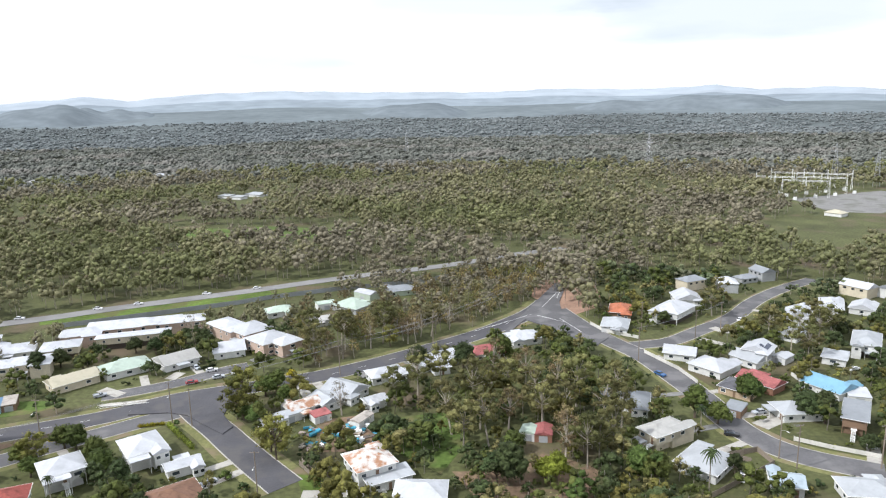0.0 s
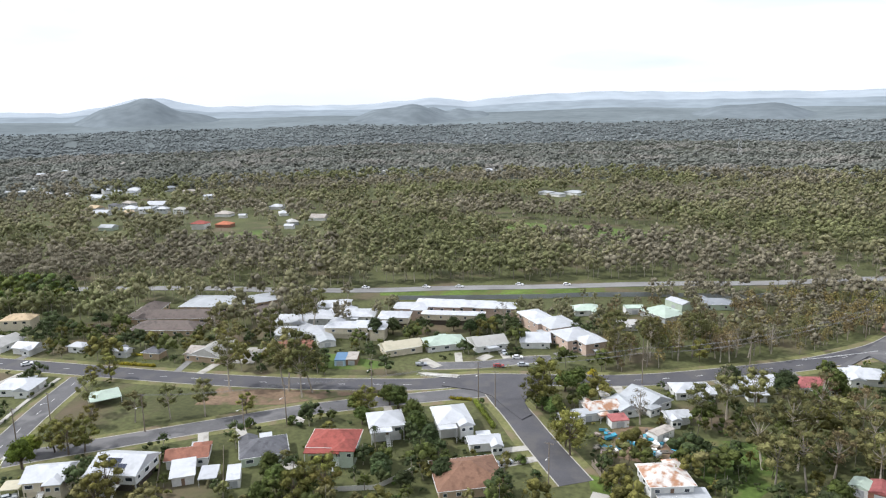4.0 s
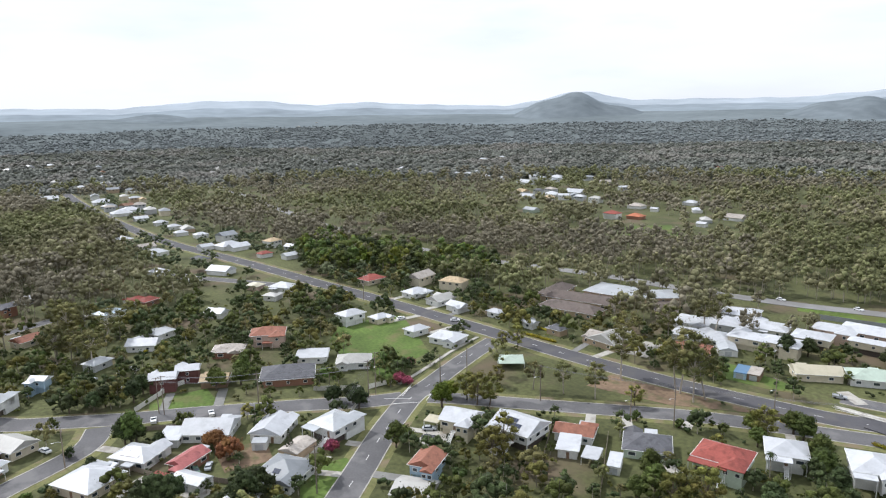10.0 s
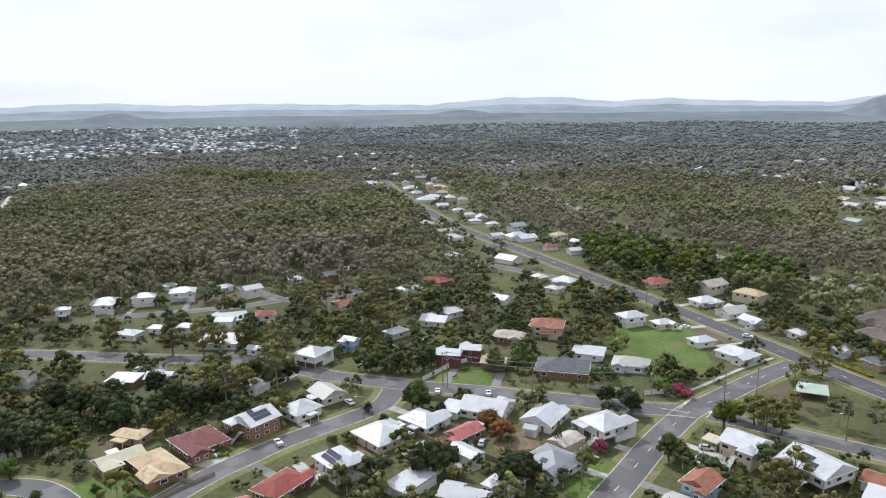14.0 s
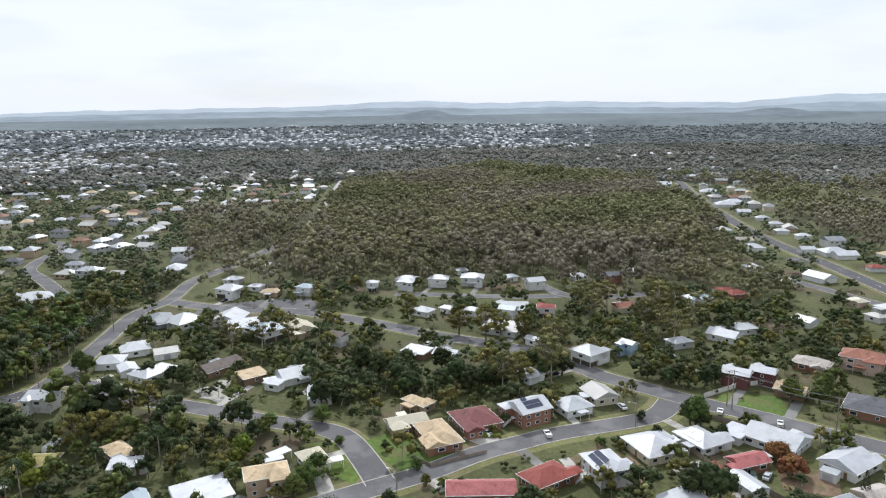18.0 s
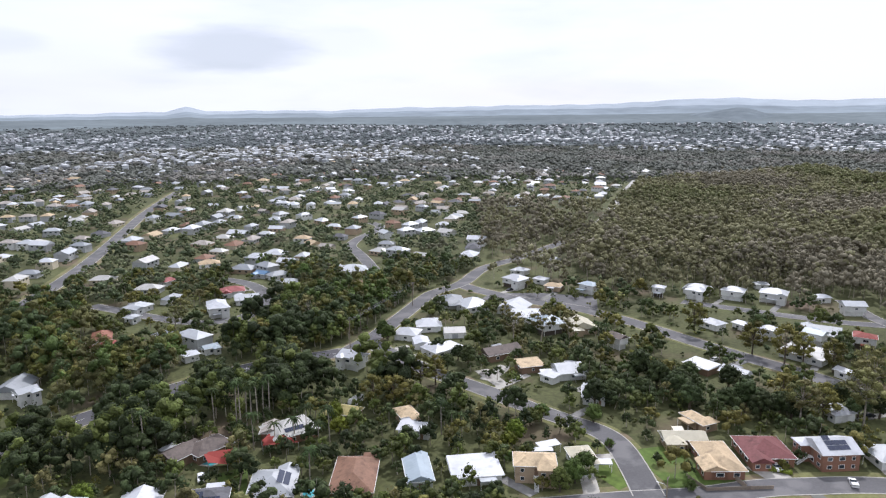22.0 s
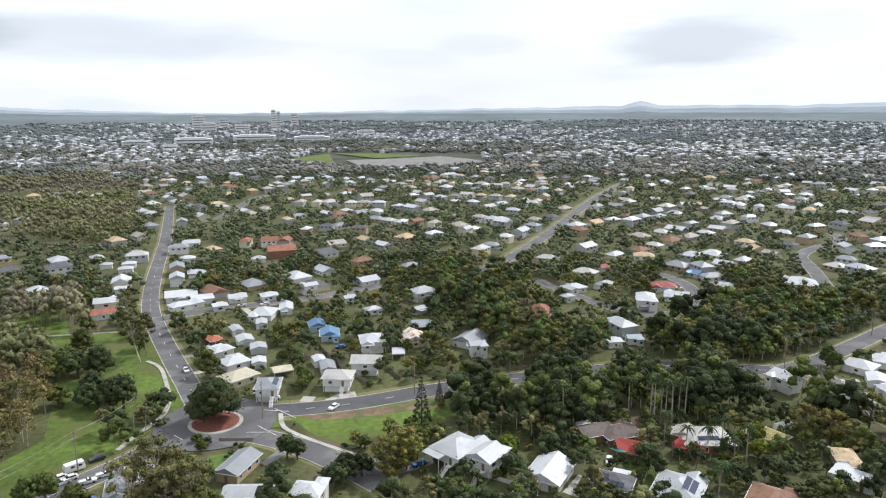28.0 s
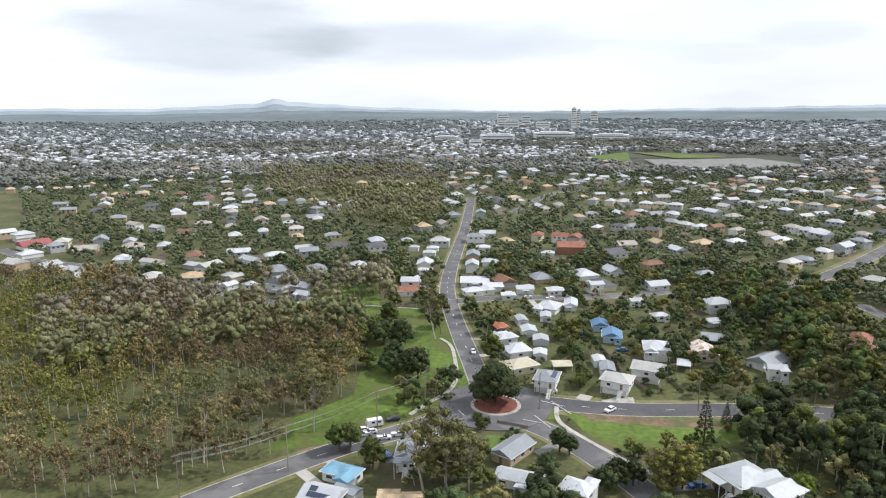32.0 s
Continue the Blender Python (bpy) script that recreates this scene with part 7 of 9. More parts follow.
tree(-159.6, -240.7, "olive", 1.15)
tree(-157.5, -160.2, "olive", 1.15)
tree(-151.7, -164.0, "olive", 1.15)
tree(-174.8, -164.0, "olive", 1.15)
tree(-180.8, -161.7, "olive", 1.15)
tree(-111.1, -184.2, "palm_tall", 1.15)
tree(-113.4, -185.4, "palm_tall", 1.15)
tree(-115.5, -185.3, "palm_tall", 1.15)
tree(-115.9, -183.0, "palm_tall", 1.15)
tree(-119.3, -184.8, "palm_tall", 1.15)
tree(-121.7, -185.0, "palm_tall", 1.15)
tree(-121.9, -181.8, "palm_tall", 1.15)
tree(-81.0, -188.7, "palm_tall", 1.15)
tree(-82.1, -185.9, "palm_tall", 1.15)
tree(-108.6, -193.1, "palm_tall", 1.15)
tree(-107.7, -169.9, "palm", 1.03)
tree(-118.5, -164.0, "palm", 1.03)
tree(-122.8, -163.9, "palm", 1.03)
tree(-120.2, -154.7, "palm", 1.03)
tree(-125.5, -156.0, "palm", 1.03)
tree(-113.1, -166.9, "palm", 1.03)
tree(-104.8, -139.3, "palm", 1.03)
tree(-152.2, -129.6, "palm", 1.03)
tree(-151.9, -133.6, "palm", 1.03)
tree(-155.1, -128.0, "palm", 1.03)
tree(-259.6, -137.7, "palm", 1.03)
tree(-264.0, -137.1, "palm", 1.03)
tree(30.7, -166.4, "gum", 1.26)
tree(29.7, -169.5, "gum", 1.26)
tree(34.8, -171.6, "gum", 1.26)
tree(24.3, -164.7, "gum", 1.26)
tree(29.7, -161.0, "gum", 1.26)
tree(36.1, -162.6, "gum", 1.26)
tree(-31.1, -175.8, "olive", 0.98)
tree(-27.7, -173.6, "olive", 0.98)
tree(-25.6, -177.9, "olive", 0.98)
tree(33.5, -168.8, "green", 1.15)
tree(28.2, -169.8, "green", 1.15)
tree(65.1, -179.1, "green", 1.15)
tree(62.4, -181.4, "green", 1.15)
tree(52.6, -171.5, "green", 1.15)
tree(-21.2, -191.0, "green", 0.63)
tree(26.0, -200.0, "green", 0.63)
tree(4.4, -177.6, "dark", 0.86)
tree(-1.6, -188.9, "dark", 0.86)
tree(1.3, -190.4, "dark", 0.86)
tree(-10.9, -171.0, "dark", 1.03)
tree(-14.0, -174.3, "dark", 1.03)
tree(-18.4, -175.1, "dark", 1.03)
tree(-19.0, -193.3, "olive", 0.57)
tree(-29.6, -195.9, "olive", 0.57)
tree(-28.4, -174.1, "olive", 1.03)
tree(-31.7, -177.5, "olive", 1.03)
tree(-25.2, -170.8, "olive", 1.03)
tree(57.7, -243.0, "dark", 1.49)
tree(58.5, -237.2, "dark", 1.49)
tree(65.6, -247.5, "dark", 1.49)
tree(68.0, -266.4, "dark", 1.49)
tree(76.8, -272.0, "dark", 1.49)
tree(66.2, -241.5, "dark", 1.49)
tree(54.4, -237.9, "dark", 1.49)
tree(76.4, -245.6, "green", 1.38)
tree(86.3, -270.4, "green", 1.38)
tree(81.2, -278.6, "green", 1.38)
tree(80.3, -294.7, "green", 1.38)
tree(59.9, -298.2, "green", 1.38)
tree(61.1, -315.6, "green", 1.38)
tree(55.8, -290.7, "gum_tall", 1.03)
tree(56.8, -282.8, "gum_tall", 1.03)
tree(77.1, -189.8, "gum_tall", 1.03)
tree(93.0, -177.7, "gum_tall", 1.03)
tree(101.2, -166.1, "gum_tall", 1.03)
tree(66.0, -314.8, "gum_tall", 1.03)
tree(-217.7, 109.3, "pink", 1.15)
tree(-234.8, 119.1, "pink", 1.15)
tree(-192.7, 70.3, "pink", 1.15)
tree(-184.0, 66.3, "pink", 1.15)
tree(-220.8, 107.5, "pink", 1.15)
tree(1.5, -269.4, "green", 0.92)
tree(-1.4, -273.8, "green", 0.92)
tree(-3.9, -266.4, "green", 0.92)
tree(3.9, -289.4, "green", 0.92)
tree(-6.3, -243.5, "green", 0.92)
tree(-5.1, -239.1, "green", 0.92)
tree(-48.4, -267.8, "green", 0.92)
tree(-50.3, -247.3, "green", 0.92)
tree(2.6, -302.6, "green", 0.92)
tree(-1.4, -300.4, "green", 0.92)
tree(-106.5, -313.7, "gum", 1.03)
tree(-105.4, -337.0, "gum", 1.03)
tree(-119.4, -341.7, "gum", 1.03)
tree(-86.3, -286.1, "gum", 1.03)
tree(-103.3, -268.3, "gum", 1.03)
tree(-157.0, -302.9, "gum", 1.03)
tree(-147.8, -291.2, "gum", 1.03)
tree(-183.8, -261.1, "gum", 1.03)
tree(-190.9, -257.3, "gum", 1.03)
tree(-190.4, -247.7, "gum", 1.03)
tree(-140.3, 166.3, "shrub", 1.15)
tree(-151.3, 158.8, "shrub", 1.15)
tree(-150.0, 110.8, "shrub", 1.15)
tree(-162.2, 133.8, "shrub", 1.15)
tree(-196.1, 2.8, "shrub", 1.15)
tree(-203.9, 17.1, "shrub", 1.15)
tree(-198.5, -7.2, "shrub", 1.15)
tree(-221.3, -1.8, "shrub", 1.15)
tree(-199.9, -13.0, "shrub", 1.15)
tree(-204.3, -46.1, "shrub", 1.15)
tree(-197.9, -46.3, "shrub", 1.15)
tree(10.5, -238.2, "shrub", 1.15)
tree(-28.5, -247.4, "shrub", 1.15)
tree(-28.7, -236.4, "shrub", 1.15)
tree(-49.7, -212.6, "shrub", 1.15)
tree(-56.6, -167.0, "shrub", 1.15)
tree(-54.3, -164.9, "shrub", 1.15)
tree(-22.3, 197.9, "shrub", 1.15)
tree(-31.3, 214.3, "shrub", 1.15)
tree(103.3, 165.7, "shrub", 1.15)
tree(-178.1, -89.4, "shrub", 1.15)
tree(-170.9, -61.7, "shrub", 1.15)
tree(-163.2, -56.5, "shrub", 1.15)
tree(-164.0, -47.1, "shrub", 1.15)
tree(-163.6, -51.8, "shrub", 1.15)
tree(-45.7, -182.9, "shrub", 1.15)
tree(-42.8, -179.5, "shrub", 1.15)
tree(24.6, -203.0, "shrub", 1.15)
tree(27.8, -206.6, "shrub", 1.15)
tree(-63.4, 172.7, "shrub", 1.15)
tree(-68.1, 172.8, "shrub", 1.15)
tree(-57.0, 166.9, "shrub", 1.15)
tree(-78.7, 160.1, "shrub", 1.15)
tree(-174.7, 21.9, "shrub", 1.15)
tree(-180.4, -13.8, "shrub", 1.15)
tree(-149.7, -89.1, "shrub", 1.15)
tree(-151.9, -87.7, "shrub", 1.15)
tree(-158.2, -105.3, "dark", 0.57)
tree(-214.3, 22.2, "dark", 0.57)
tree(-207.3, 3.2, "dark", 0.57)

# ---- power poles ----
pole("a", -92.4, 208.8, 10, 14, True, 2)
pole("b", -84.8, 205.7, 10, 13, False, 1)
pole("c", -43.5, 246.5, 30, 14, False, 2)
pole("d", -8.9, 273.8, 30, 14, False, 2)
pole("e", 33.7, 335.5, 10, 13, False, 2)
pole("e2", 43.2, 379.7, 10, 13, False, 2)
pole("f", -141.7, 165.3, 0, 14, True, 2)
pole("g", -130.1, 199.1, 0, 13, True, 1)
pole("h", -151.4, 156.1, 0, 11, True, 1)
pole("i", -215.9, 95.5, 60, 16, True, 2)
pole("j", -214.3, 92.0, 60, 14, False, 2)
pole("k", -223.5, 55.4, 80, 14, False, 2)
pole("l", -238.5, 27.2, 80, 14, True, 2)
pole("m", -163.8, 54.3, 80, 14, False, 2)
pole("n", -180.1, 141.9, 0, 13, True, 1)
pole("o", -334.2, 142.8, 60, 13, True, 1)
pole("p", -214.2, 133.1, 0, 11, True, 1)
pole("q", -207.9, 117.7, 60, 13, False, 2)
pole("r", 71.4, 256.1, 30, 14, False, 2)
pole("s", 101.4, 279.6, 20, 13, False, 2)
pole("t", 116.5, 291.4, 20, 13, True, 1)
pole("u", 90.7, 180.1, 20, 13, True, 1)
pole("v", 93.0, 174.5, 20, 13, False, 2)
pole("w", -52.3, 164.1, 0, 13, True, 1)
pole("x", -159.6, -63.6, 10, 8, True, 1)
pole("y", -215.5, -3.4, 10, 12, True, 1)
pole("z", -240.4, 25.8, 60, 13, False, 2)
pole("aa", -43.2, -226.0, 80, 13, False, 2)
pole("ab", 8.6, -218.5, 80, 13, True, 2)
pole("ac", 75.4, -165.9, 60, 14, False, 2)
pole("ad", 96.5, -145.9, 60, 14, False, 2)
pole("ae", 46.7, -214.1, 60, 13, False, 2)
pole("af", 58.0, -195.2, 60, 13, False, 2)
pole("ag", -187.5, -216.9, 120, 13, False, 2)
pole("ah", -251.9, -241.0, 120, 13, False, 2)
pole("ai", -200.2, -224.0, 120, 13, False, 2)
pole("aj", 82.5, 293.2, 20, 13, False, 2)
pole("ak", 115.6, 173.9, 20, 13, True, 1)
wires("a", "c")
wires("c", "d")
wires("d", "e")
wires("e", "e2", 1)
wires("a", "f", 1)
wires("f", "n", 1)
wires("j", "k", 2)
wires("k", "l", 2)
wires("m", "i", 1)
wires("r", "s", 1)
wires("s", "t", 1)
wires("ad", "ac", 2)
wires("ac", "af", 2)
wires("af", "ae", 1)
wires("ag", "ah", 1)
wires("u", "v", 1)

# ---- parked cars ----
car(-126.5, 230.0, 30, "silver", "ute")
car(-97.6, 240.6, 25, "red", "car")
car(-89.3, 245.6, 25, "silver", "car")
car(-94.2, 252.6, 20, "white", "car")
car(-83.5, 249.8, 25, "white", "car")
car(-31.4, 166.8, 80, "white", "ute")
car(83.0, 193.9, -25, "black", "car")
car(78.0, 172.5, 60, "silver", "car")
car(76.2, 169.1, 55, "white", "ute")
car(130.4, 304.3, 50, "white", "car")
car(75.5, 241.6, -60, "blue", "car")
car(147.6, 243.5, 20, "white", "car")
car(-234.2, 23.2, 172, "white", "ute")
car(-229.7, 40.9, 172, "white", "ute")
car(-222.7, 44.7, 172, "black", "car")
car(-193.2, 32.4, 160, "silver", "car")
car(-201.8, -29.4, 205, "white", "ute")
car(-229.3, -8.3, 210, "white", "car")
car(-318.2, 49.2, 0, "white", "car")
car(-341.8, 75.4, 20, "silver", "car")
car(-272.7, -92.5, 170, "white", "car")
car(-180.7, 98.0, 60, "silver", "car")
car(-175.2, 94.7, 60, "black", "car")
car(-181.4, 110.8, 0, "white", "car")
car(-275.2, 36.8, 30, "white", "car")
car(-271.0, 15.2, 100, "white", "car")
car(-289.4, 23.8, 20, "white", "ute")
car(-267.8, 24.1, 0, "silver", "car")
car(-275.7, 164.9, 60, "white", "car")
car(-270.1, 89.8, 20, "white", "car")
car(-312.7, 32.7, 0, "white", "car")
car(-315.7, 30.9, 0, "white", "car")
car(-284.8, 3.8, 120, "white", "car")
car(-285.1, 7.9, 120, "silver", "car")
car(-289.3, 18.1, 170, "white", "ute")
car(-168.8, -145.7, 20, "white", "ute")
car(-223.4, -287.7, 0, "white", "car")
car(-192.3, 28.7, 0, "green", "car")
car(-174.1, -119.7, 0, "white", "car")
car(-14.6, -221.1, 50, "white", "car")
car(-88.1, -166.1, 60, "white", "car")
car(-74.2, -153.5, 70, "silver", "car")
car(-73.3, -149.0, 70, "white", "car")
car(-86.7, -144.8, 75, "white", "car")
car(-94.1, -137.1, 75, "blue", "ute")
car(21.0, -355.3, 0, "white", "ute")
car(9.6, -354.7, 10, "white", "car")
car(-22.1, -280.7, 0, "blue", "car")
car(-175.2, -287.3, 0, "white", "car")
car(-221.7, -159.2, 20, "silver", "car")
car(37.9, -268.2, 105, "white", "car")
car(62.3, -192.5, 30, "white", "car")
car(59.4, -191.8, 30, "white", "car")
car(54.1, -189.0, 200, "white", "ute")
car(50.4, -191.9, 200, "white", "ute")
car(5.2, -233.3, 10, "white", "car")
car(54.7, -201.8, 30, "black", "car")
car(60.7, -190.1, 30, "white", "ute")
car(-164.9, 347.6, 10, "white", "car")
car(-110.2, 375.4, 10, "white", "car")
car(-213.8, 325.1, 10, "white", "car")
car(-182.3, 339.9, 0, "white", "car")
car(-135.2, 365.4, 0, "white", "car")

# ---- fences and hedges ----
fence([(-182.3, 58.6), (-203.1, 79.9), (-210.9, 86.0)], 1.7, "fence_white", "pale boarded side fence of a corner house")
fence([(-231.0, 77.5), (-222.7, 92.4)], 1.8, "fence_white", "pale boarded street fence")
fence([(-221.7, 95.5), (-222.6, 110.3)], 1.8, "fence_white", "pale boarded street fence")
fence([(-229.5, 17.7), (-225.2, 29.1), (-218.6, 45.8)], 1.6, "fence", "weathered timber paling fence along a yard")
fence([(-207.6, 10.3), (-196.0, 18.0), (-187.8, 28.9), (-178.9, 37.2)], 1.6, "fence", "weathered timber paling fence along a yard")
fence([(61.9, 302.3), (66.0, 291.7), (78.3, 282.2)], 1.4, "fence_white", "low white masonry garden wall")
fence([(76.1, 265.2), (83.8, 246.8), (86.5, 233.3)], 1.4, "fence_white", "low white masonry garden wall")
fence([(122.6, 239.7), (123.0, 224.5)], 1.5, "fence_white", "low white masonry yard wall")
fence([(-193.2, -66.3), (-180.7, -50.5)], 1.5, "fence", "weathered timber paling fence along a yard")
fence([(-176.1, -64.5), (-173.0, -58.2), (-185.6, -45.0)], 1.1, "fence", "low brown timber rail fence")
fence([(64.9, 160.7), (87.6, 176.2), (86.4, 184.1), (77.1, 181.1)], 1.7, "fence", "weathered timber paling fence along a yard")
fence([(-44.2, 181.3), (-38.7, 173.5), (-26.2, 173.2)], 1.6, "fence", "weathered timber paling fence along a yard")
fence([(-44.7, 180.0), (-40.6, 174.4)], 1.7, "fence", "weathered timber paling fence along a yard")
fence([(-10.5, -295.5), (-20.2, -257.6), (-28.7, -238.4)], 1.5, "fence", "weathered timber paling fence along a yard")
fence([(-25.0, -291.3), (-40.9, -240.7)], 1.4, "fence", "weathered timber paling fence along a yard")
fence([(-245.8, 18.7), (-259.6, 31.3), (-265.4, 41.1)], 1.8, "fence_white", "white rendered yard wall")
fence([(-136.1, 195.1), (-126.2, 200.5)], 1.2, "fence", "weathered timber paling fence along a yard")
fence([(-48.7, -169.6), (-58.2, -160.3), (-62.9, -161.9)], 1.2, "fence_white", "low pale front wall")
fence([(-123.1, 117.1), (-148.1, 143.5)], 1.5, "fence", "weathered timber paling fence along a yard")
fence([(-163.0, 133.3), (-141.2, 111.4)], 1.5, "fence", "weathered timber paling fence along a yard")
fence([(-99.0, -162.2), (-87.2, -147.2)], 1.6, "fence", "weathered timber paling fence along a yard")
fence([(55.7, -170.9), (45.5, -182.6), (34.6, -188.0)], 1.5, "fence", "weathered timber paling fence along a yard")
fence([(21.3, -205.6), (11.2, -203.4)], 1.2, "fence", "low timber rail fence by the road")
fence([(-187.0, 309.8), (-169.3, 317.3), (-134.5, 333.8), (-112.0, 344.4), (-96.8, 354.0), (-63.1, 368.7), (-13.7, 383.7), (-0.8, 395.9)], 2.4, "fence_grey", "tall grey panelled noise wall along the freeway")
fence([(-104.7, 137.4), (-93.9, 143.5), (-89.2, 156.5)], 1.5, "fence_white", "pale boarded fence across yards")
fence([(77.1, 181.1), (82.1, 177.9)], 1.5, "fence", "weathered timber paling fence along a yard")
fence([(99.9, 190.5), (107.9, 185.2), (118.9, 179.3)], 1.3, "fence_white", "low cream front fence")
hedge([(-92.3, 205.9), (-78.7, 190.0)], 1.5, 1.6, "lime", "clipped yellow-green hedge beside a white house")
hedge([(-101.5, 205.3), (-93.9, 207.1)], 1.2, 1.2, "yellow", "clipped bright yellow garden hedge")
hedge([(-240.3, 181.2), (-224.8, 185.4)], 1.2, 1.4, "yellow", "clipped bright yellow garden hedge")
hedge([(-194.8, -50.9), (-197.0, -43.4)], 1.2, 1.8, "lime", "rounded lime-green hedge in a garden")
hedge([(-315.5, 34.6), (-315.9, 40.3)], 1.5, 2.0, "yellow", "bright yellow garden hedge")
hedge([(-199.8, -51.7), (-199.3, -47.0), (-200.8, -45.0)], 1.2, 1.8, "lime", "rounded lime-green hedge in a garden")
hedge([(-99.8, 254.0), (-94.7, 259.0)], 1.2, 1.2, "dark", "clipped dark green hedge")
hedge([(-246.4, 190.8), (-234.7, 193.9)], 1.0, 1.0, "yellow", "clipped yellow hedge before a house")
hedge([(-309.6, 30.5), (-317.2, 35.4)], 1.2, 2.0, "yellow", "bright yellow clipped garden hedge")


# ---- the roundabout ----
def disc(radius, z, n=40, squash=1.0):
    return [(radius * math.cos(2 * math.pi * i / n), radius * math.sin(2 * math.pi * i / n), z) for i in range(n)]


rx, ry = 23.3, -219.1
n_disc = 40
tagged(new("roundabout_road", mesh_of("roundabout_road", [(x + rx, y + ry, z) for x, y, z in disc(19.0, 0.305) + disc(19.0, -0.2)],
                                      [tuple(range(n_disc))] + [(i, i + n_disc, (i + 1) % n_disc + n_disc, (i + 1) % n_disc) for i in range(n_disc)], "asphalt")),
       "circular grey asphalt roadway of the roundabout", "road", kind="structure")
island = new("roundabout_island")
island.matrix_basis = pose(rx, ry, 0.30)
tagged(island, "round island with red-brown mulch inside a pale concrete ring", "roundabout")
hang("concrete_ring", mesh_of("concrete_ring", disc(8.6, 0) + disc(8.5, 0.16) + disc(7.4, 0.18) + disc(7.4, 0.05),
                              [(k * n_disc + i, k * n_disc + (i + 1) % n_disc, (k + 1) * n_disc + (i + 1) % n_disc, (k + 1) * n_disc + i) for k in range(3) for i in range(n_disc)], "concrete"), island)
hang("mulch_bed", mesh_of("mulch_bed", disc(7.4, 0.1) + disc(3.4, 0.45) + disc(0.6, 0.6),
                          [(k * n_disc + i, k * n_disc + (i + 1) % n_disc, (k + 1) * n_disc + (i + 1) % n_disc, (k + 1) * n_disc + i) for k in range(2) for i in range(n_disc)] + [tuple(range(2 * n_disc, 3 * n_disc))], "mulch", True), island)
board("low_sign", island, "trim", 4.2, -3.2, 0.3, 1.2, 0.1, 0.5, 20)


# ---- painted lines at the junctions ----
def line_mark(a, b, wide=0.18, z=0.48):
    m = tagged(new("painted_line", unit_box("paint")), "worn white line painted on the road", "road marking", kind="structure")
    m.matrix_basis = Matrix.LocRotScale(((a[0] + b[0]) / 2, (a[1] + b[1]) / 2, z - 0.02), Euler((0, 0, math.atan2(b[1] - a[1], b[0] - a[0]))), (math.dist(a, b), wide, 0.02))


line_mark((-208.2, 102.2), (-215.0, 109.5))
line_mark((-209.8, 96.0), (-204.9, 104.1))
line_mark((-200.6, 107.9), (-205.5, 112.9))
line_mark((-208.9, 101.8), (-217.2, 111.3))
line_mark((-204.4, 96.7), (-200.6, 104.7))
line_mark((-203.6, 110.3), (-207.2, 115.5))
line_mark((8.2, -224.6), (0.1, -221.4))
line_mark((4.9, -225.1), (-1.8, -216.0))
line_mark((35.2, -212.5), (32.3, -208.7))
line_mark((13.4, -209.1), (6.1, -207.5))
line_mark((10.0, -213.0), (4.2, -204.6))
line_mark((31.2, -231.3), (33.5, -240.4))
line_mark((9.0, 294.7), (25.2, 308.4))
line_mark((16.9, 300.6), (36.8, 318.3))
line_mark((39.3, 316.4), (50.9, 305.4))
line_mark((49.2, 311.4), (55.9, 290.7))
line_mark((54.4, 355.3), (43.7, 330.0))
line_mark((59.2, 366.4), (52.8, 344.6))
line_mark((-123.3, 220.2), (-107.3, 226.1))
line_mark((-121.5, 219.3), (-106.7, 223.9))


# ---- substation and pylons ----
def lattice(w0, w1, h, steps=7, thick=0.09):
    """A tapering four-legged lattice mast."""
    pieces = []
    at = lambda i, k: ((1 if k in (1, 2) else -1) * (w0 + (w1 - w0) * i / steps) / 2, (1 if k > 1 else -1) * (w0 + (w1 - w0) * i / steps) / 2, h * i / steps)
    for i in range(steps):
        for k in range(4):
            pieces.append(tube([at(i, k), at(i + 1, k)], [thick, thick], 3))
            pieces.append(tube([at(i, k), at(i + 1, (k + 1) % 4)], [thick * 0.6] * 2, 3))
            pieces.append(tube([at(i + 1, k), at(i + 1, (k + 1) % 4)], [thick * 0.6] * 2, 3))
    return join(*pieces)


def pylon(x, y, turn, h=38.0, z=0.0):
    base = new("transmission_tower")
    base.matrix_basis = pose(x, y, z, 0, 0, turn)
    tagged(base, "grey steel lattice transmission tower above the trees", "pylon", "transmission towers")
    hang("tower_body", shared(("tower", h), lambda: mesh_of("tower_body", *lattice(h * 0.17, 1.2, h, 9, 0.14), "steel")), base)
    for k, z in enumerate((0.68, 0.8, 0.92)):
        w = 6.5 - 1.2 * k
        hang("cross_arm", shared(("arm", h, k), lambda: mesh_of("cross_arm", *join(tube([(-w, 0, 0), (0, 0, 0.9), (w, 0, 0)], [0.12, 0.16, 0.12], 4), tube([(-w, 0, 0), (w, 0, 0)], [0.12, 0.12], 4)), "steel")), base, pose(0, 0, h * z))
    return base


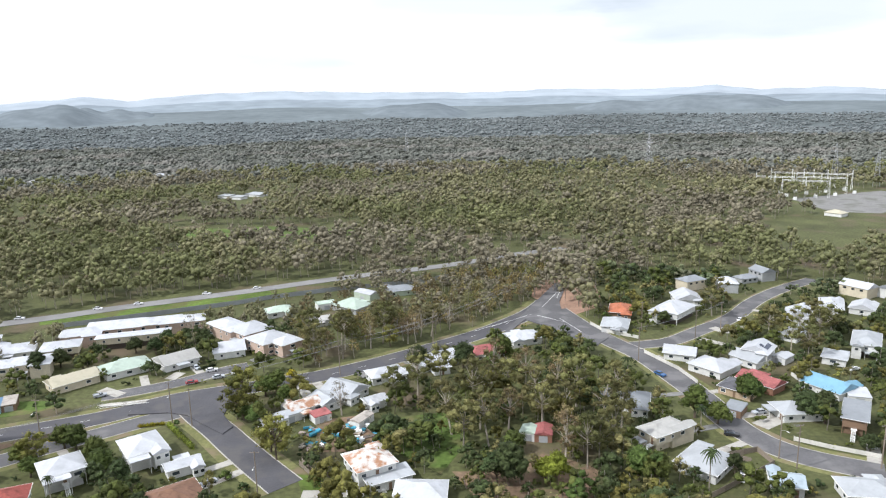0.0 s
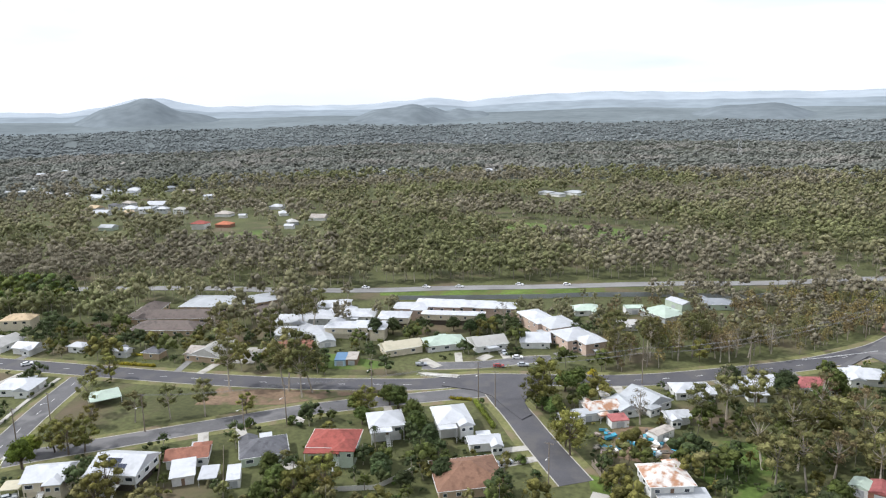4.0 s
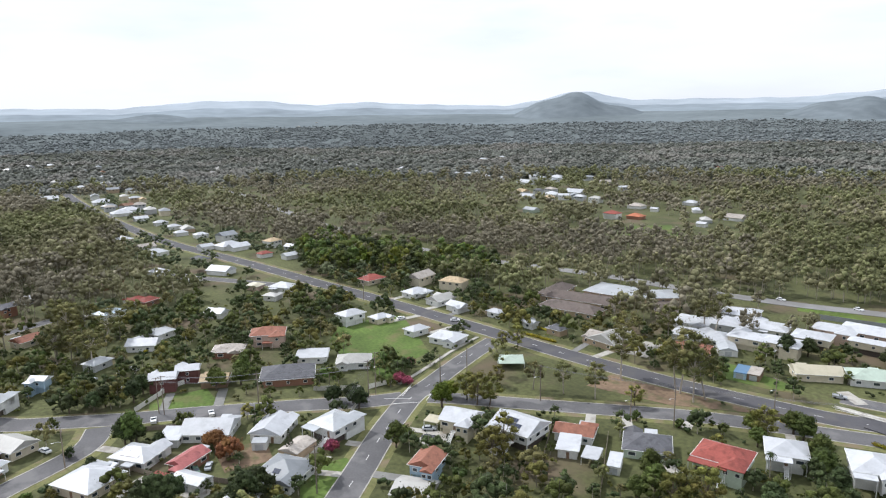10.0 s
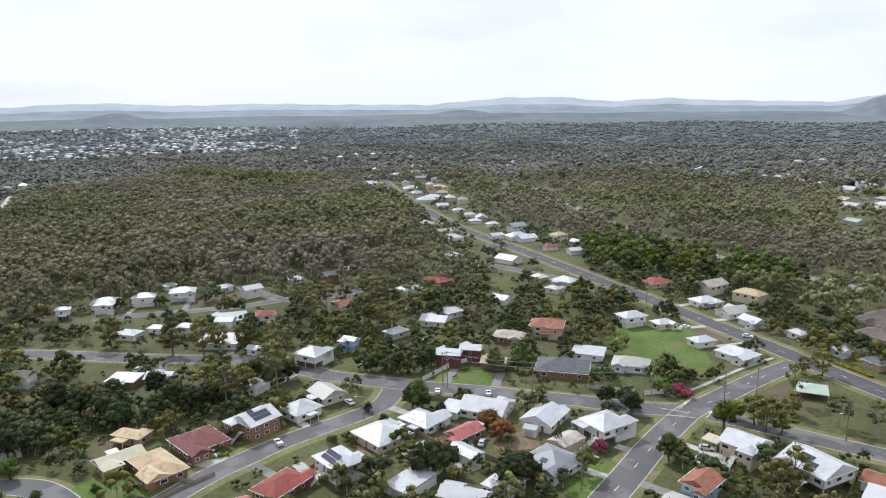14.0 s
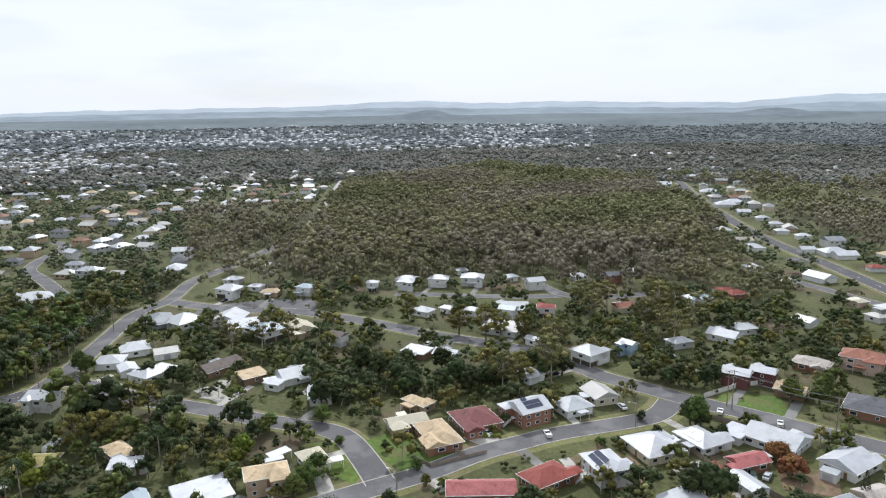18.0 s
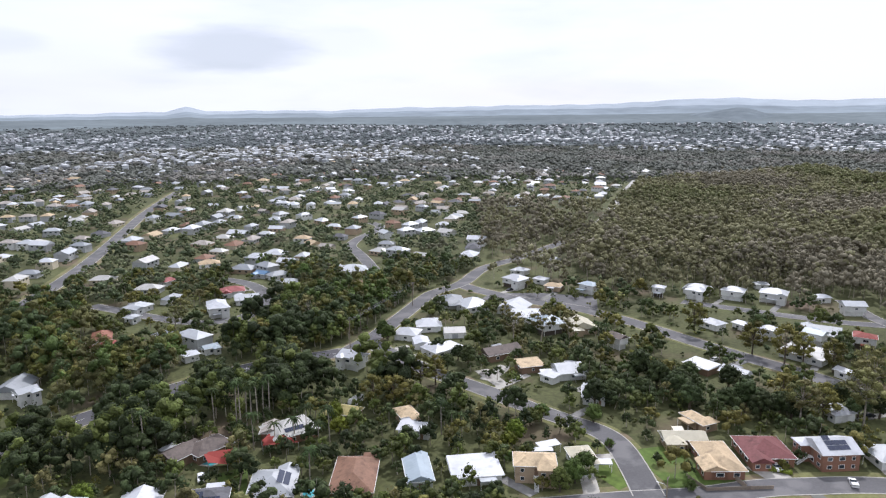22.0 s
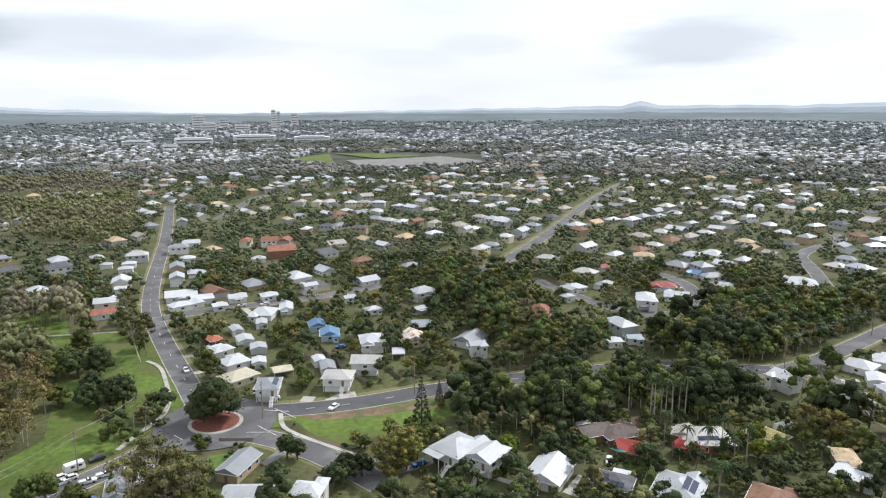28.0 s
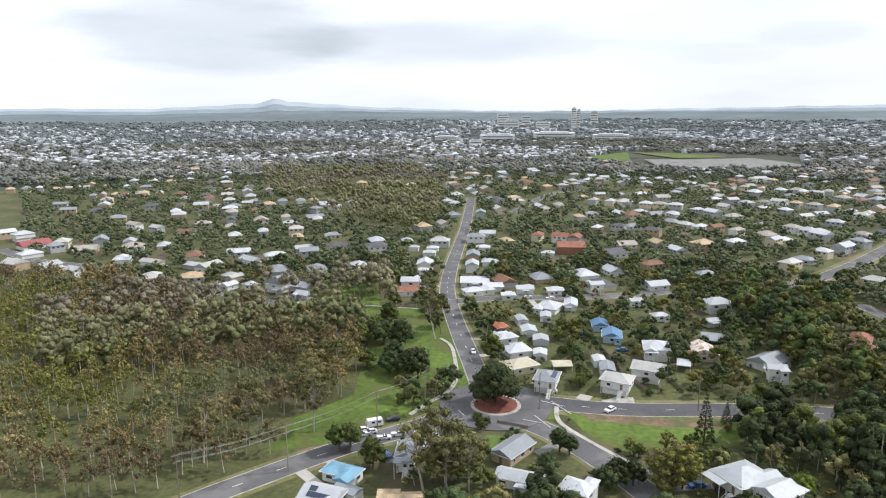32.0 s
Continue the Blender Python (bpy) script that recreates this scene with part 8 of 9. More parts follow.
def gantry(x, y, turn, wide, h=14.0):
    base = new("substation_gantry")
    base.matrix_basis = pose(x, y, 0, 0, 0, turn)
    tagged(base, "pale steel lattice gantry of the electrical substation", "gantry", "substation gantries")
    for px in (-wide / 2, 0, wide / 2):
        hang("gantry_leg", shared(("leg", h), lambda: mesh_of("gantry_leg", *lattice(1.8, 0.5, h + 5, 6, 0.12), "trim")), base, pose(px, 0, 0))
    hang("gantry_beam", shared(("beam", wide), lambda: mesh_of("gantry_beam", *join(tube([(-wide / 2, 0, 0), (wide / 2, 0, 0)], [0.2, 0.2], 4), tube([(-wide / 2, 0, 1.2), (wide / 2, 0, 1.2)], [0.2, 0.2], 4),
         *[tube([(-wide / 2 + i * wide / 10, 0, 0), (-wide / 2 + (i + 1) * wide / 10, 0, 1.2)], [0.1, 0.1], 3) for i in range(10)]), "trim")), base, pose(0, 0, h))
    return base


for gx, gy, gw in ((353, 694, 42), (382, 720, 46), (406, 753, 46), (341, 735, 36), (376, 770, 42)):
    gantry(gx, gy, -28, gw, 16.0)
pylon(439, 801, -28, 46)
pylon(466, 765, -28, 40)
pylon(309, 1097, 10, 48)
pylon(-93, 1468, 10, 48)
for k in range(16):
    unit = new("transformer")
    unit.matrix_basis = pose(335 + (k % 4) * 26 + 4 * (k // 4), 677 + (k // 4) * 26 + (k % 4) * 12, 0, 0, 0, -28)
    tagged(unit, "pale grey transformer unit in the substation yard", "transformer", "transformers")
    board("tank", unit, "trim", 0, 0, 0, 3.4, 2.2, 2.6)
    for px in (-1, 0, 1):
        hang("bushing", shared("bushing", lambda: mesh_of("bushing", *tube([(0, 0, 0), (0, 0, 1.6)], [0.16, 0.08], 6), "trim")), unit, pose(px, 0, 2.6))
pylon_wires = tagged(new("transmission_line"), "thin cables strung between far transmission towers", "power line")
for px, pz in ((-5, 27), (5, 27), (-4, 32), (4, 32)):
    p0, p1 = Vector((439 + px, 801, pz + 5)), Vector((309 + px, 1097, pz + 7))
    hang("cable", mesh_of("cable", *tube([p0.lerp(p1, q / 8) - Vector((0, 0, 16 * q / 8 * (1 - q / 8))) for q in range(9)], [0.05] * 9, 3), "cable"), pylon_wires)
    p0, p1 = Vector((309 + px, 1097, pz + 7)), Vector((-93 + px, 1468, pz + 8))
    hang("cable", mesh_of("cable", *tube([p0.lerp(p1, q / 8) - Vector((0, 0, 20 * q / 8 * (1 - q / 8))) for q in range(9)], [0.06] * 9, 3), "cable"), pylon_wires)


# ---- yards: scrap, sails, pools, vans ----
def scrap_heap(x, y, seed, mats=("scrap", "tarp", "scrap", "trim")):
    pick = random.Random(seed)
    base = new("scrap_heap")
    base.matrix_basis = pose(x, y, 0.04)
    tagged(base, "heap of rusty scrap, sheets and blue tarpaulin in a yard", "scrap heap", "scrap heaps")
    for i in range(14):
        hang("sheet_of_scrap", unit_box(pick.choice(mats)), base, Matrix.LocRotScale((pick.uniform(-4, 4), pick.uniform(-3, 3), pick.uniform(0, 0.5)),
             Euler((pick.uniform(-0.2, 0.2), pick.uniform(-0.2, 0.2), pick.uniform(0, 3))), (pick.uniform(0.6, 2.6), pick.uniform(0.5, 1.6), pick.uniform(0.15, 0.9))))


for k, (sx, sy) in enumerate(((-37, 198), (-43, 191), (-29, 201), (-35, 205), (-44, 200), (-27, 194))):
    scrap_heap(sx, sy, k)


def sail(points, name="shade_sail", mat="sail", label="taut red fabric shade sail on posts above a yard"):
    base = tagged(new(name), label, "shade sail")
    mid = sum((Vector(p) for p in points), Vector()) / len(points) - Vector((0, 0, 0.4))
    n = len(points)
    vs = [Vector(p) for p in points] + [mid] + [Vector(p) - Vector((0, 0, 0.03)) for p in points] + [mid - Vector((0, 0, 0.03))]
    hang("fabric", mesh_of("fabric", vs, [(i, (i + 1) % n, n) for i in range(n)] + [((i + 1) % n + n + 1, i + n + 1, 2 * n + 1) for i in range(n)], mat), base)
    for p in points:
        board("post", base, "steel", p[0], p[1], 0, 0.1, 0.1, p[2])


sail([(-93.9, -174.8, 3), (-100.9, -168.8, 3.6), (-95.0, -163.7, 2.8), (-91.4, -167.7, 3.4)])
sail([(-107.7, -165.1, 3), (-116.2, -159.3, 2.8), (-115.2, -165.4, 3.6), (-111.2, -168.9, 3.2)])
sail([(-109.2, -167.8, 3), (-112.6, -159.5, 2.8), (-115.8, -161.4, 3.6), (-113.2, -170.0, 3.2)])


def pool(points, label="small turquoise swimming pool with a pale edge"):
    base = tagged(new("swimming_pool"), label, "pool")
    cx, cy = sum(p[0] for p in points) / len(points), sum(p[1] for p in points) / len(points)
    n = len(points)
    hang("water", mesh_of("water", [(x, y, 0.10) for x, y in points], [tuple(range(n))], "pool"), base)
    outer = [(cx + (x - cx) * 1.35, cy + (y - cy) * 1.35, 0.09) for x, y in points]
    hang("coping", mesh_of("coping", outer + [(x, y, 0.16) for x, y in points] + [(x, y, 0.02) for x, y in points],
                           [(i, (i + 1) % n, (i + 1) % n + n, i + n) for i in range(n)] + [(i + n, (i + 1) % n + n, (i + 1) % n + 2 * n, i + 2 * n) for i in range(n)], "concrete"), base)


pool([(-101.6, -138.7), (-101.3, -135.7), (-104.0, -136.1), (-105.5, -138.9), (-104.0, -140.7)])
pool([(-92.7, -173.7), (-94.1, -170.8), (-97.3, -171.2), (-96.1, -174.4)])


def caravan(x, y, turn):
    base = new("caravan")
    base.matrix_basis = pose(x, y, 0.08, 0, 0, turn)
    tagged(base, "white caravan parked on the grass beside the road", "caravan")
    side = ((-2.6, 0.5), (2.6, 0.5), (2.75, 1.4), (2.4, 2.5), (-2.4, 2.6), (-2.7, 1.4))
    n = len(side)
    hang("shell", mesh_of("shell", [(a, s * 1.1, b) for s in (-1, 1) for a, b in side], [tuple(range(n)), tuple(range(2 * n - 1, n - 1, -1))] + [(i, i + n, (i + 1) % n + n, (i + 1) % n) for i in range(n)], "car_white"), base)
    for px in (-1.4, 0.6):
        for s in (-1, 1):
            board("window", base, "pane", px, s * 1.1, 1.5, 1.0, 0.04, 0.6)
    for s in (-0.95, 0.95):
        hang("wheel", SHARED["wheel"], base, pose(0, s, 0.33))


caravan(59.4, -196.9, 30)
caravan(-150.7, -171.3, 20)
caravan(-149.5, -171.3, 10)
caravan(-164.0, -252.7, 0)


# ---- far landmarks of the town ----
def far_block(x, y, w, d, h, turn=0.0, storeys=8, wall="white"):
    base = new("tower_block")
    z = float(land(np.array(math.hypot(x, y)), np.array(math.atan2(-x, y))))
    base.matrix_basis = pose(x, y, z, 0, 0, turn)
    tagged(base, "pale concrete building block in the far town centre", "building", "town centre buildings")
    h *= 1.4
    board("block_wall", base, "wall_" + wall, 0, 0, -2, w, d, h + 2)
    board("block_roof", base, "roof_white", 0, 0, h, w * 0.7, d * 0.7, 3)
    for i in range(storeys):
        board("window_band", base, "pane", 0, -d / 2, (i + 0.4) * h / storeys, w * 0.86, 0.3, h / storeys * 0.26)


far_block(4, -2400, 16, 9, 47, -180, 9)
far_block(-12, -2420, 12, 7, 43, -180, 8)
far_block(249, -2488, 41, 24, 29, -174, 5)
far_block(201, -2291, 47, 28, 19, -175, 3)
far_block(101, -2298, 45, 27, 15, -177, 3)
far_block(169, -2494, 29, 17, 24, -176, 4)
far_block(-77, -2899, 28, 17, 28, -182, 4)
far_block(204, -1889, 93, 56, 11, -174, 2)
far_block(55, -1949, 111, 67, 10, -178, 2)
far_block(-94, -1898, 93, 56, 9, -183, 2)
far_block(340, -1869, 62, 37, 9, -170, 2)
far_block(-273, -2183, 54, 32, 11, -187, 2)
far_block(234, -1684, 30, 18, 11, -172, 2)

# ---- kerbs, as one low concrete edging ----
tagged(new("kerb", mesh_of("kerb", *join(*KERBS), "concrete")), "low pale concrete kerbs along the streets", "kerb", kind="structure")


# ---- scattered trees and far houses ----
def inside(x, y, ring):
    hit, j = False, len(ring) - 1
    for i in range(len(ring)):
        (xi, yi), (xj, yj) = ring[i], ring[j]
        if (yi > y) != (yj > y) and x < (xj - xi) * (y - yi) / (yj - yi) + xi:
            hit = not hit
        j = i
    return hit


CELLS = {}
for line, half in ROADS:
    for a, b in zip(line, line[1:]):
        n = max(1, int((b - a).length / 3))
        for i in range(n):
            p = a.lerp(b, i / n)
            CELLS.setdefault((int(p.x // 20), int(p.y // 20)), []).append((p.x, p.y, half + 2.6, 0))
for line, half in ROADS:
    for p in line[::5]:
        if p.length > 165:
            # no tall trees close before a street
            q = p * (1 - (half + 5) / p.length)
            CELLS.setdefault((int(q.x // 20), int(q.y // 20)), []).append((q.x, q.y, 7.0, 1))
            for further in ((14, 24, 34) if p.length > 380 else (13, 20)):
                q = p * (1 - (half + further) / p.length)
                CELLS.setdefault((int(q.x // 20), int(q.y // 20)), []).append((q.x, q.y, 6.0, 1))
for hx, hy, hr in HOUSES:
    CELLS.setdefault((int(hx // 20), int(hy // 20)), []).append((hx, hy, hr * 0.95 + 0.6, 0))
    if math.hypot(hx, hy) > 190:
        # an open front yard before each house, with shrubs at most
        q = 1 - (13 if math.hypot(hx, hy) > 450 else 11) / math.hypot(hx, hy)
        CELLS.setdefault((int(hx * q // 20), int(hy * q // 20)), []).append((hx * q, hy * q, 12.0 if math.hypot(hx, hy) > 450 else 6.0, 1))
        if 215 < math.hypot(hx, hy) < 450:
            q = 1 - 21 / math.hypot(hx, hy)
            CELLS.setdefault((int(hx * q // 20), int(hy * q // 20)), []).append((hx * q, hy * q, 3.0, 1))
    if math.hypot(hx, hy) > 450 and hy > 0.2 * abs(hx):
        for ahead in (26, 40, 54, 68, 84):
            q = 1 - ahead / math.hypot(hx, hy)
            CELLS.setdefault((int(hx * q // 20), int(hy * q // 20)), []).append((hx * q, hy * q, 9.0, 1))
for tx, ty in TREE_SPOTS:
    CELLS.setdefault((int(tx // 20), int(ty // 20)), []).append((tx, ty, 2.0, 0))


def free(x, y, room=0.0, tall=True):
    for i in (-1, 0, 1):
        for j in (-1, 0, 1):
            for px, py, pr, yard in CELLS.get((int(x // 20) + i, int(y // 20) + j), ()):
                if (tall or not yard) and (px - x) ** 2 + (py - y) ** 2 < (pr + room) ** 2:
                    return False
    return True


def take(x, y, r):
    CELLS.setdefault((int(x // 20), int(y // 20)), []).append((x, y, r, 0))


# drives from the houses to the street before them, some with a car
pick = random.Random(8)
DRIVES = []
for hx, hy, hr in HOUSES:
    far = math.hypot(hx, hy)
    if far > 400 or hr > 9.5 or hr < 4.5:
        continue
    best = min(((p - Vector((hx, hy))).length - half, i, k) for i, (line, half) in enumerate(ROADS) for k, p in enumerate(line))
    if not hr + 1.5 < best[0] < 24 or pick.random() < 0.25:
        continue
    line, half = ROADS[best[1]]
    p = line[best[2]]
    way = (p - Vector((hx, hy))).normalized()
    aside = Vector((-way.y, way.x)) * pick.choice((-1, 1)) * hr * 0.62
    start, end = Vector((hx, hy)) + way * hr * 0.9 + aside, p - way * (half + 0.1) + aside
    mid = (start + end) / 2
    if any((Vector((ox, oy)) - mid).length < orad + 1.0 for ox, oy, orad in HOUSES if (ox, oy) != (hx, hy)) or any((mid - q).length < 7 for q in DRIVES):
        continue
    DRIVES.append(mid)
    driveway([tuple(start), tuple(end)], pick.uniform(2.6, 3.6), pick.choice(("concrete", "concrete", "gravel")))
    for q in (0.2, 0.5, 0.8):
        spot = start.lerp(end, q)
        CELLS.setdefault((int(spot.x // 20), int(spot.y // 20)), []).append((spot.x, spot.y, 1.8, 0))
    if pick.random() < 0.2 and (end - start).length > 7:
        car(start.lerp(end, 0.35).x, start.lerp(end, 0.35).y, math.degrees(math.atan2(way.y, way.x)), pick.choice(("white", "silver", "black", "white", "blue")))

BUSHES = (HOLLOW, BUSH_TRIANGLE, BUSH_WEST, BUSH_CREEK, GULLY, GULLY_NORTH, CREEK_TREES, ROADSIDE_WOOD, PARK_TREES)
rng = np.random.default_rng(5)


def yaw_of(x, y):
    return math.degrees(math.atan2(-x, y))


ARTERIAL = [(p.x, p.y) for p in ROADS[0][0][::2]]


def built_up(x, y):
    """Whether far ground there is suburb (True) or woods."""
    r, a = math.hypot(x, y) / 1.176, yaw_of(x, y)
    if a < -100:
        a += 360
    if inside(x, y, TOWN_WOOD):
        return False
    if r < 800 and a > 30 and any((q[0] - x) ** 2 + (q[1] - y) ** 2 < 50 ** 2 for q in ARTERIAL):
        return True
    if a < 95:
        return r < 330 and a > 60 or r < 260 or (a < -12 and r < 345)
    if a < 128:
        return r < 330 or 620 < r < 1000 and a > 108 or 1500 < r < 2700
    if a < 195:
        return r < 2400
    return r > 330 and r < 2300


# farther streets of houses, joined where they are too many to count
mass = {}


def mass_house(x, y, turn, w, d, storeys, roof, kind):
    """Adds a small far house, its walls, windows and pitched roof, to the mass with that roof."""
    c, s = math.cos(radians(turn)), math.sin(radians(turn))
    z0 = float(land(np.array(math.hypot(x, y)), np.array(math.atan2(-x, y))))
    h = z0 + (2.8 if storeys == 1 else 5.1)
    at = lambda px, py, pz: (x + c * px - s * py, y + s * px + c * py, pz)
    a, b, o = w / 2, d / 2, 0.5
    r = a - b if kind == "hip" else a
    top = [at(-a, -b, h), at(a, -b, h), at(a, b, h), at(-a, b, h)]
    r0, r1 = at(-r, 0, h + b * 0.45), at(r, 0, h + b * 0.45)
    mass.setdefault(roof, []).extend([[top[0], top[1], r1, r0], [top[2], top[3], r0, r1], [top[1], top[2], r1, r1], [top[3], top[0], r0, r0]])
    lo = [at(px * (a - o), py * (b - o), z0 - 0.5) for px, py in ((-1, -1), (1, -1), (1, 1), (-1, 1))]
    hi = [at(px * (a - o), py * (b - o), h) for px, py in ((-1, -1), (1, -1), (1, 1), (-1, 1))]
    mass.setdefault("wall_" + ("white", "cream", "grey", "tanbrick", "grey")[int(abs(x * 3 + y * 7)) % 5], []).extend([[lo[i], lo[(i + 1) % 4], hi[(i + 1) % 4], hi[i]] for i in range(4)])
    for px in (-0.55, 0.0, 0.55):
        for py in (-1, 1):
            q = b - o + 0.04
            mass.setdefault("panes", []).append([at(px * a - 0.8, py * q, h - 1.7), at(px * a + 0.8, py * q, h - 1.7), at(px * a + 0.8, py * q, h - 0.7), at(px * a - 0.8, py * q, h - 0.7)])


def opened(x, y, r):
    """Keeps trees, but not shrubs, off that ground."""
    CELLS.setdefault((int(x // 20), int(y // 20)), []).append((x, y, r, 1))


ROOFS = {"pale": ("white", "white", "offwhite", "lightgrey", "lightgrey", "grey", "grey", "tin", "tin", "tan", "dark", "brown"), "white": ("white", "white", "lightgrey", "offwhite"),
         "grey": ("grey", "lightgrey", "grey"), "terracotta": ("terracotta", "brown"), "red": ("red",)}


def far_row(x0, y0, x1, y1, n, roofs):
    """n small houses from the one end of a street to the other, with open front yards."""
    turn = math.degrees(math.atan2(y1 - y0, x1 - x0)) if n > 1 else rng.uniform(0, 180)
    for i in range(n):
        q = i / max(1, n - 1)
        x, y = x0 + (x1 - x0) * q + rng.uniform(-2.5, 2.5), y0 + (y1 - y0) * q + rng.uniform(-2.5, 2.5)
        if not free(x, y, 5.0, False):
            continue
        r, w = math.hypot(x, y), rng.uniform(11, 15.5)
        mass_house(x, y, turn + 90 * int(rng.integers(2)) + rng.uniform(-4, 4), w, w * rng.uniform(0.6, 0.82), int(rng.choice((1, 2, 2))),
                   str(rng.choice(ROOFS[roofs])), str(rng.choice(("hip", "hip", "gable"))))
        take(x, y, w * 0.5)
        opened(x * (1 - 12 / r), y * (1 - 12 / r), 10.0)
        if r > 450 and y > -0.2 * abs(x):
            for ahead in (28, 44, 60):
                opened(x * (1 - ahead / r), y * (1 - ahead / r), 9.0)


# farther rows of houses, street by street
far_row(-148, -468, -404, -741, 9, "pale")
far_row(-142, -524, -415, -867, 9, "pale")
far_row(-72, -359, -72, -359, 1, "white")
far_row(-62, -304, -55, -287, 2, "white")
far_row(-123, -650, -199, -527, 6, "pale")
far_row(-155, -356, -198, -391, 3, "white")
far_row(-234, -407, -185, -315, 2, "pale")
far_row(-201, -319, -242, -305, 3, "pale")
far_row(-246, -362, -246, -331, 2, "grey")
far_row(-140, -296, -145, -269, 3, "grey")
far_row(-418, -466, -599, -482, 7, "pale")
far_row(-323, -407, -418, -383, 6, "pale")
far_row(-335, -348, -340, -317, 3, "white")
far_row(-396, -620, -396, -488, 5, "pale")
far_row(-485, -708, -616, -665, 6, "pale")
far_row(-478, -908, -645, -1005, 5, "pale")
far_row(-625, -880, -743, -829, 6, "pale")
far_row(-793, -589, -832, -448, 7, "pale")
far_row(-660, -421, -667, -351, 4, "pale")
far_row(-165, -880, -281, -798, 8, "pale")
far_row(-145, -758, -203, -654, 6, "white")
far_row(-215, -978, -324, -828, 8, "pale")
far_row(-123, -307, -123, -307, 1, "terracotta")
far_row(-77, -273, -77, -273, 1, "grey")
far_row(-244, -362, -239, -308, 4, "grey")
far_row(-317, -405, -335, -315, 7, "pale")
far_row(-420, -465, -419, -363, 6, "pale")
far_row(-437, -588, -496, -525, 5, "pale")
far_row(-521, -512, -599, -477, 5, "pale")
far_row(-671, -416, -824, -423, 4, "pale")
far_row(-689, -610, -788, -524, 6, "pale")
far_row(-1387, 66, -714, 91, 8, "pale")
far_row(-1452, 93, -627, 104, 8, "pale")
far_row(-1404, -113, -1525, 16, 5, "pale")
far_row(-1150, -109, -1051, 13, 5, "pale")
far_row(-514, -671, -570, -652, 4, "pale")
far_row(-398, -579, -438, -604, 2, "white")
far_row(-1584, -89, -1522, 54, 5, "pale")
far_row(-968, -28, -1292, 35, 4, "pale")
far_row(-1344, 82, -650, 95, 7, "pale")
far_row(-1191, 42, -679, 66, 5, "pale")
far_row(-626, 468, -590, 511, 5, "pale")
far_row(-996, 492, -928, 539, 5, "pale")
far_row(-1099, 681, -1210, 973, 6, "pale")
far_row(-459, 440, -459, 440, 1, "red")
far_row(-1253, -461, -1298, -443, 3, "pale")
far_row(-956, -190, -1009, -142, 4, "terracotta")
far_row(-859, -215, -803, -190, 2, "white")
far_row(-2617, 788, -3212, 1165, 3, "pale")
far_row(-739, 663, -613, 607, 3, "pale")
far_row(86, -371, 93, -478, 7, "white")
far_row(52, -371, 5, -366, 6, "white")
far_row(60, -410, 81, -616, 8, "pale")
far_row(-133, -446, -167, -417, 4, "white")
far_row(-147, -473, -220, -541, 6, "pale")
far_row(-22, -568, -60, -549, 4, "pale")
far_row(23, -517, -4, -510, 3, "terracotta")
far_row(-84, -605, -124, -559, 5, "pale")
far_row(-189, -741, -265, -679, 7, "pale")
far_row(-231, -839, -322, -804, 7, "pale")
far_row(-21, -716, -100, -689, 6, "pale")
far_row(-4, -862, -199, -921, 8, "pale")
far_row(355, -374, 291, -354, 5, "white")
far_row(432, -459, 354, -418, 5, "pale")
far_row(194, -357, 138, -336, 6, "pale")
far_row(377, -616, 259, -674, 9, "pale")
far_row(654, -711, 606, -746, 5, "pale")
far_row(354, -509, 298, -492, 3, "pale")
far_row(238, -619, 218, -660, 3, "pale")
far_row(512, -681, 437, -716, 5, "pale")
far_row(365, -737, 310, -771, 4, "pale")
far_row(261, -837, 176, -849, 5, "pale")
far_row(4, -469, -8, -462, 2, "terracotta")
far_row(-38, -386, -53, -388, 2, "white")
far_row(-837, 619, -741, 601, 4, "pale")
far_row(-656, 489, -655, 530, 3, "pale")
far_row(-581, 507, -556, 513, 2, "white")
far_row(-494, 579, -402, 496, 3, "white")
far_row(-461, 440, -461, 440, 1, "red")
far_row(-1357, 482, -1158, 492, 4, "pale")
far_row(-1021, 505, -863, 570, 7, "pale")
far_row(-835, 61, -770, 103, 4, "pale")
far_row(-742, 938, -736, 944, 1, "terracotta")
far_row(-448, 1031, -444, 1057, 1, "white")
far_row(-511, 516, -483, 515, 2, "grey")
far_row(-741, 1295, -718, 1273, 1, "white")
far_row(-573, 943, -573, 943, 1, "white")
far_row(145, 358, 170, 354, 4, "white")
far_row(159, 374, 171, 378, 2, "grey")
far_row(206, 378, 212, 383, 1, "white")
far_row(205, 345, 209, 339, 2, "white")
# open ground before the freeway and its fork, and before a house on a bend
opened(-161, -185, 9)
opened(-151, -174, 7)
opened(-1175, 222, 16)
opened(-1140, 212, 16)
opened(-1100, 206, 16)
opened(-1060, 200, 16)
opened(-1020, 196, 16)
opened(-980, 190, 16)
opened(-1160, 236, 16)
opened(-1120, 228, 16)
opened(-1085, 222, 16)
opened(-1300, 240, 16)
opened(-1260, 236, 16)
opened(-1220, 232, 16)
opened(-1005, 186, 16)
opened(-947, 183, 14)
opened(-875, 177, 12)
opened(-1185, 210, 18)
opened(-135, 334, 9)
opened(-151, 325, 9)
opened(-118, 345, 9)
opened(-165, 319, 9)
opened(-106, 355, 9)
opened(-182, 311, 8)
opened(-179, 325, 8)
opened(-150, 335, 8)
opened(-122, 343, 8)
opened(-97, 354, 8)


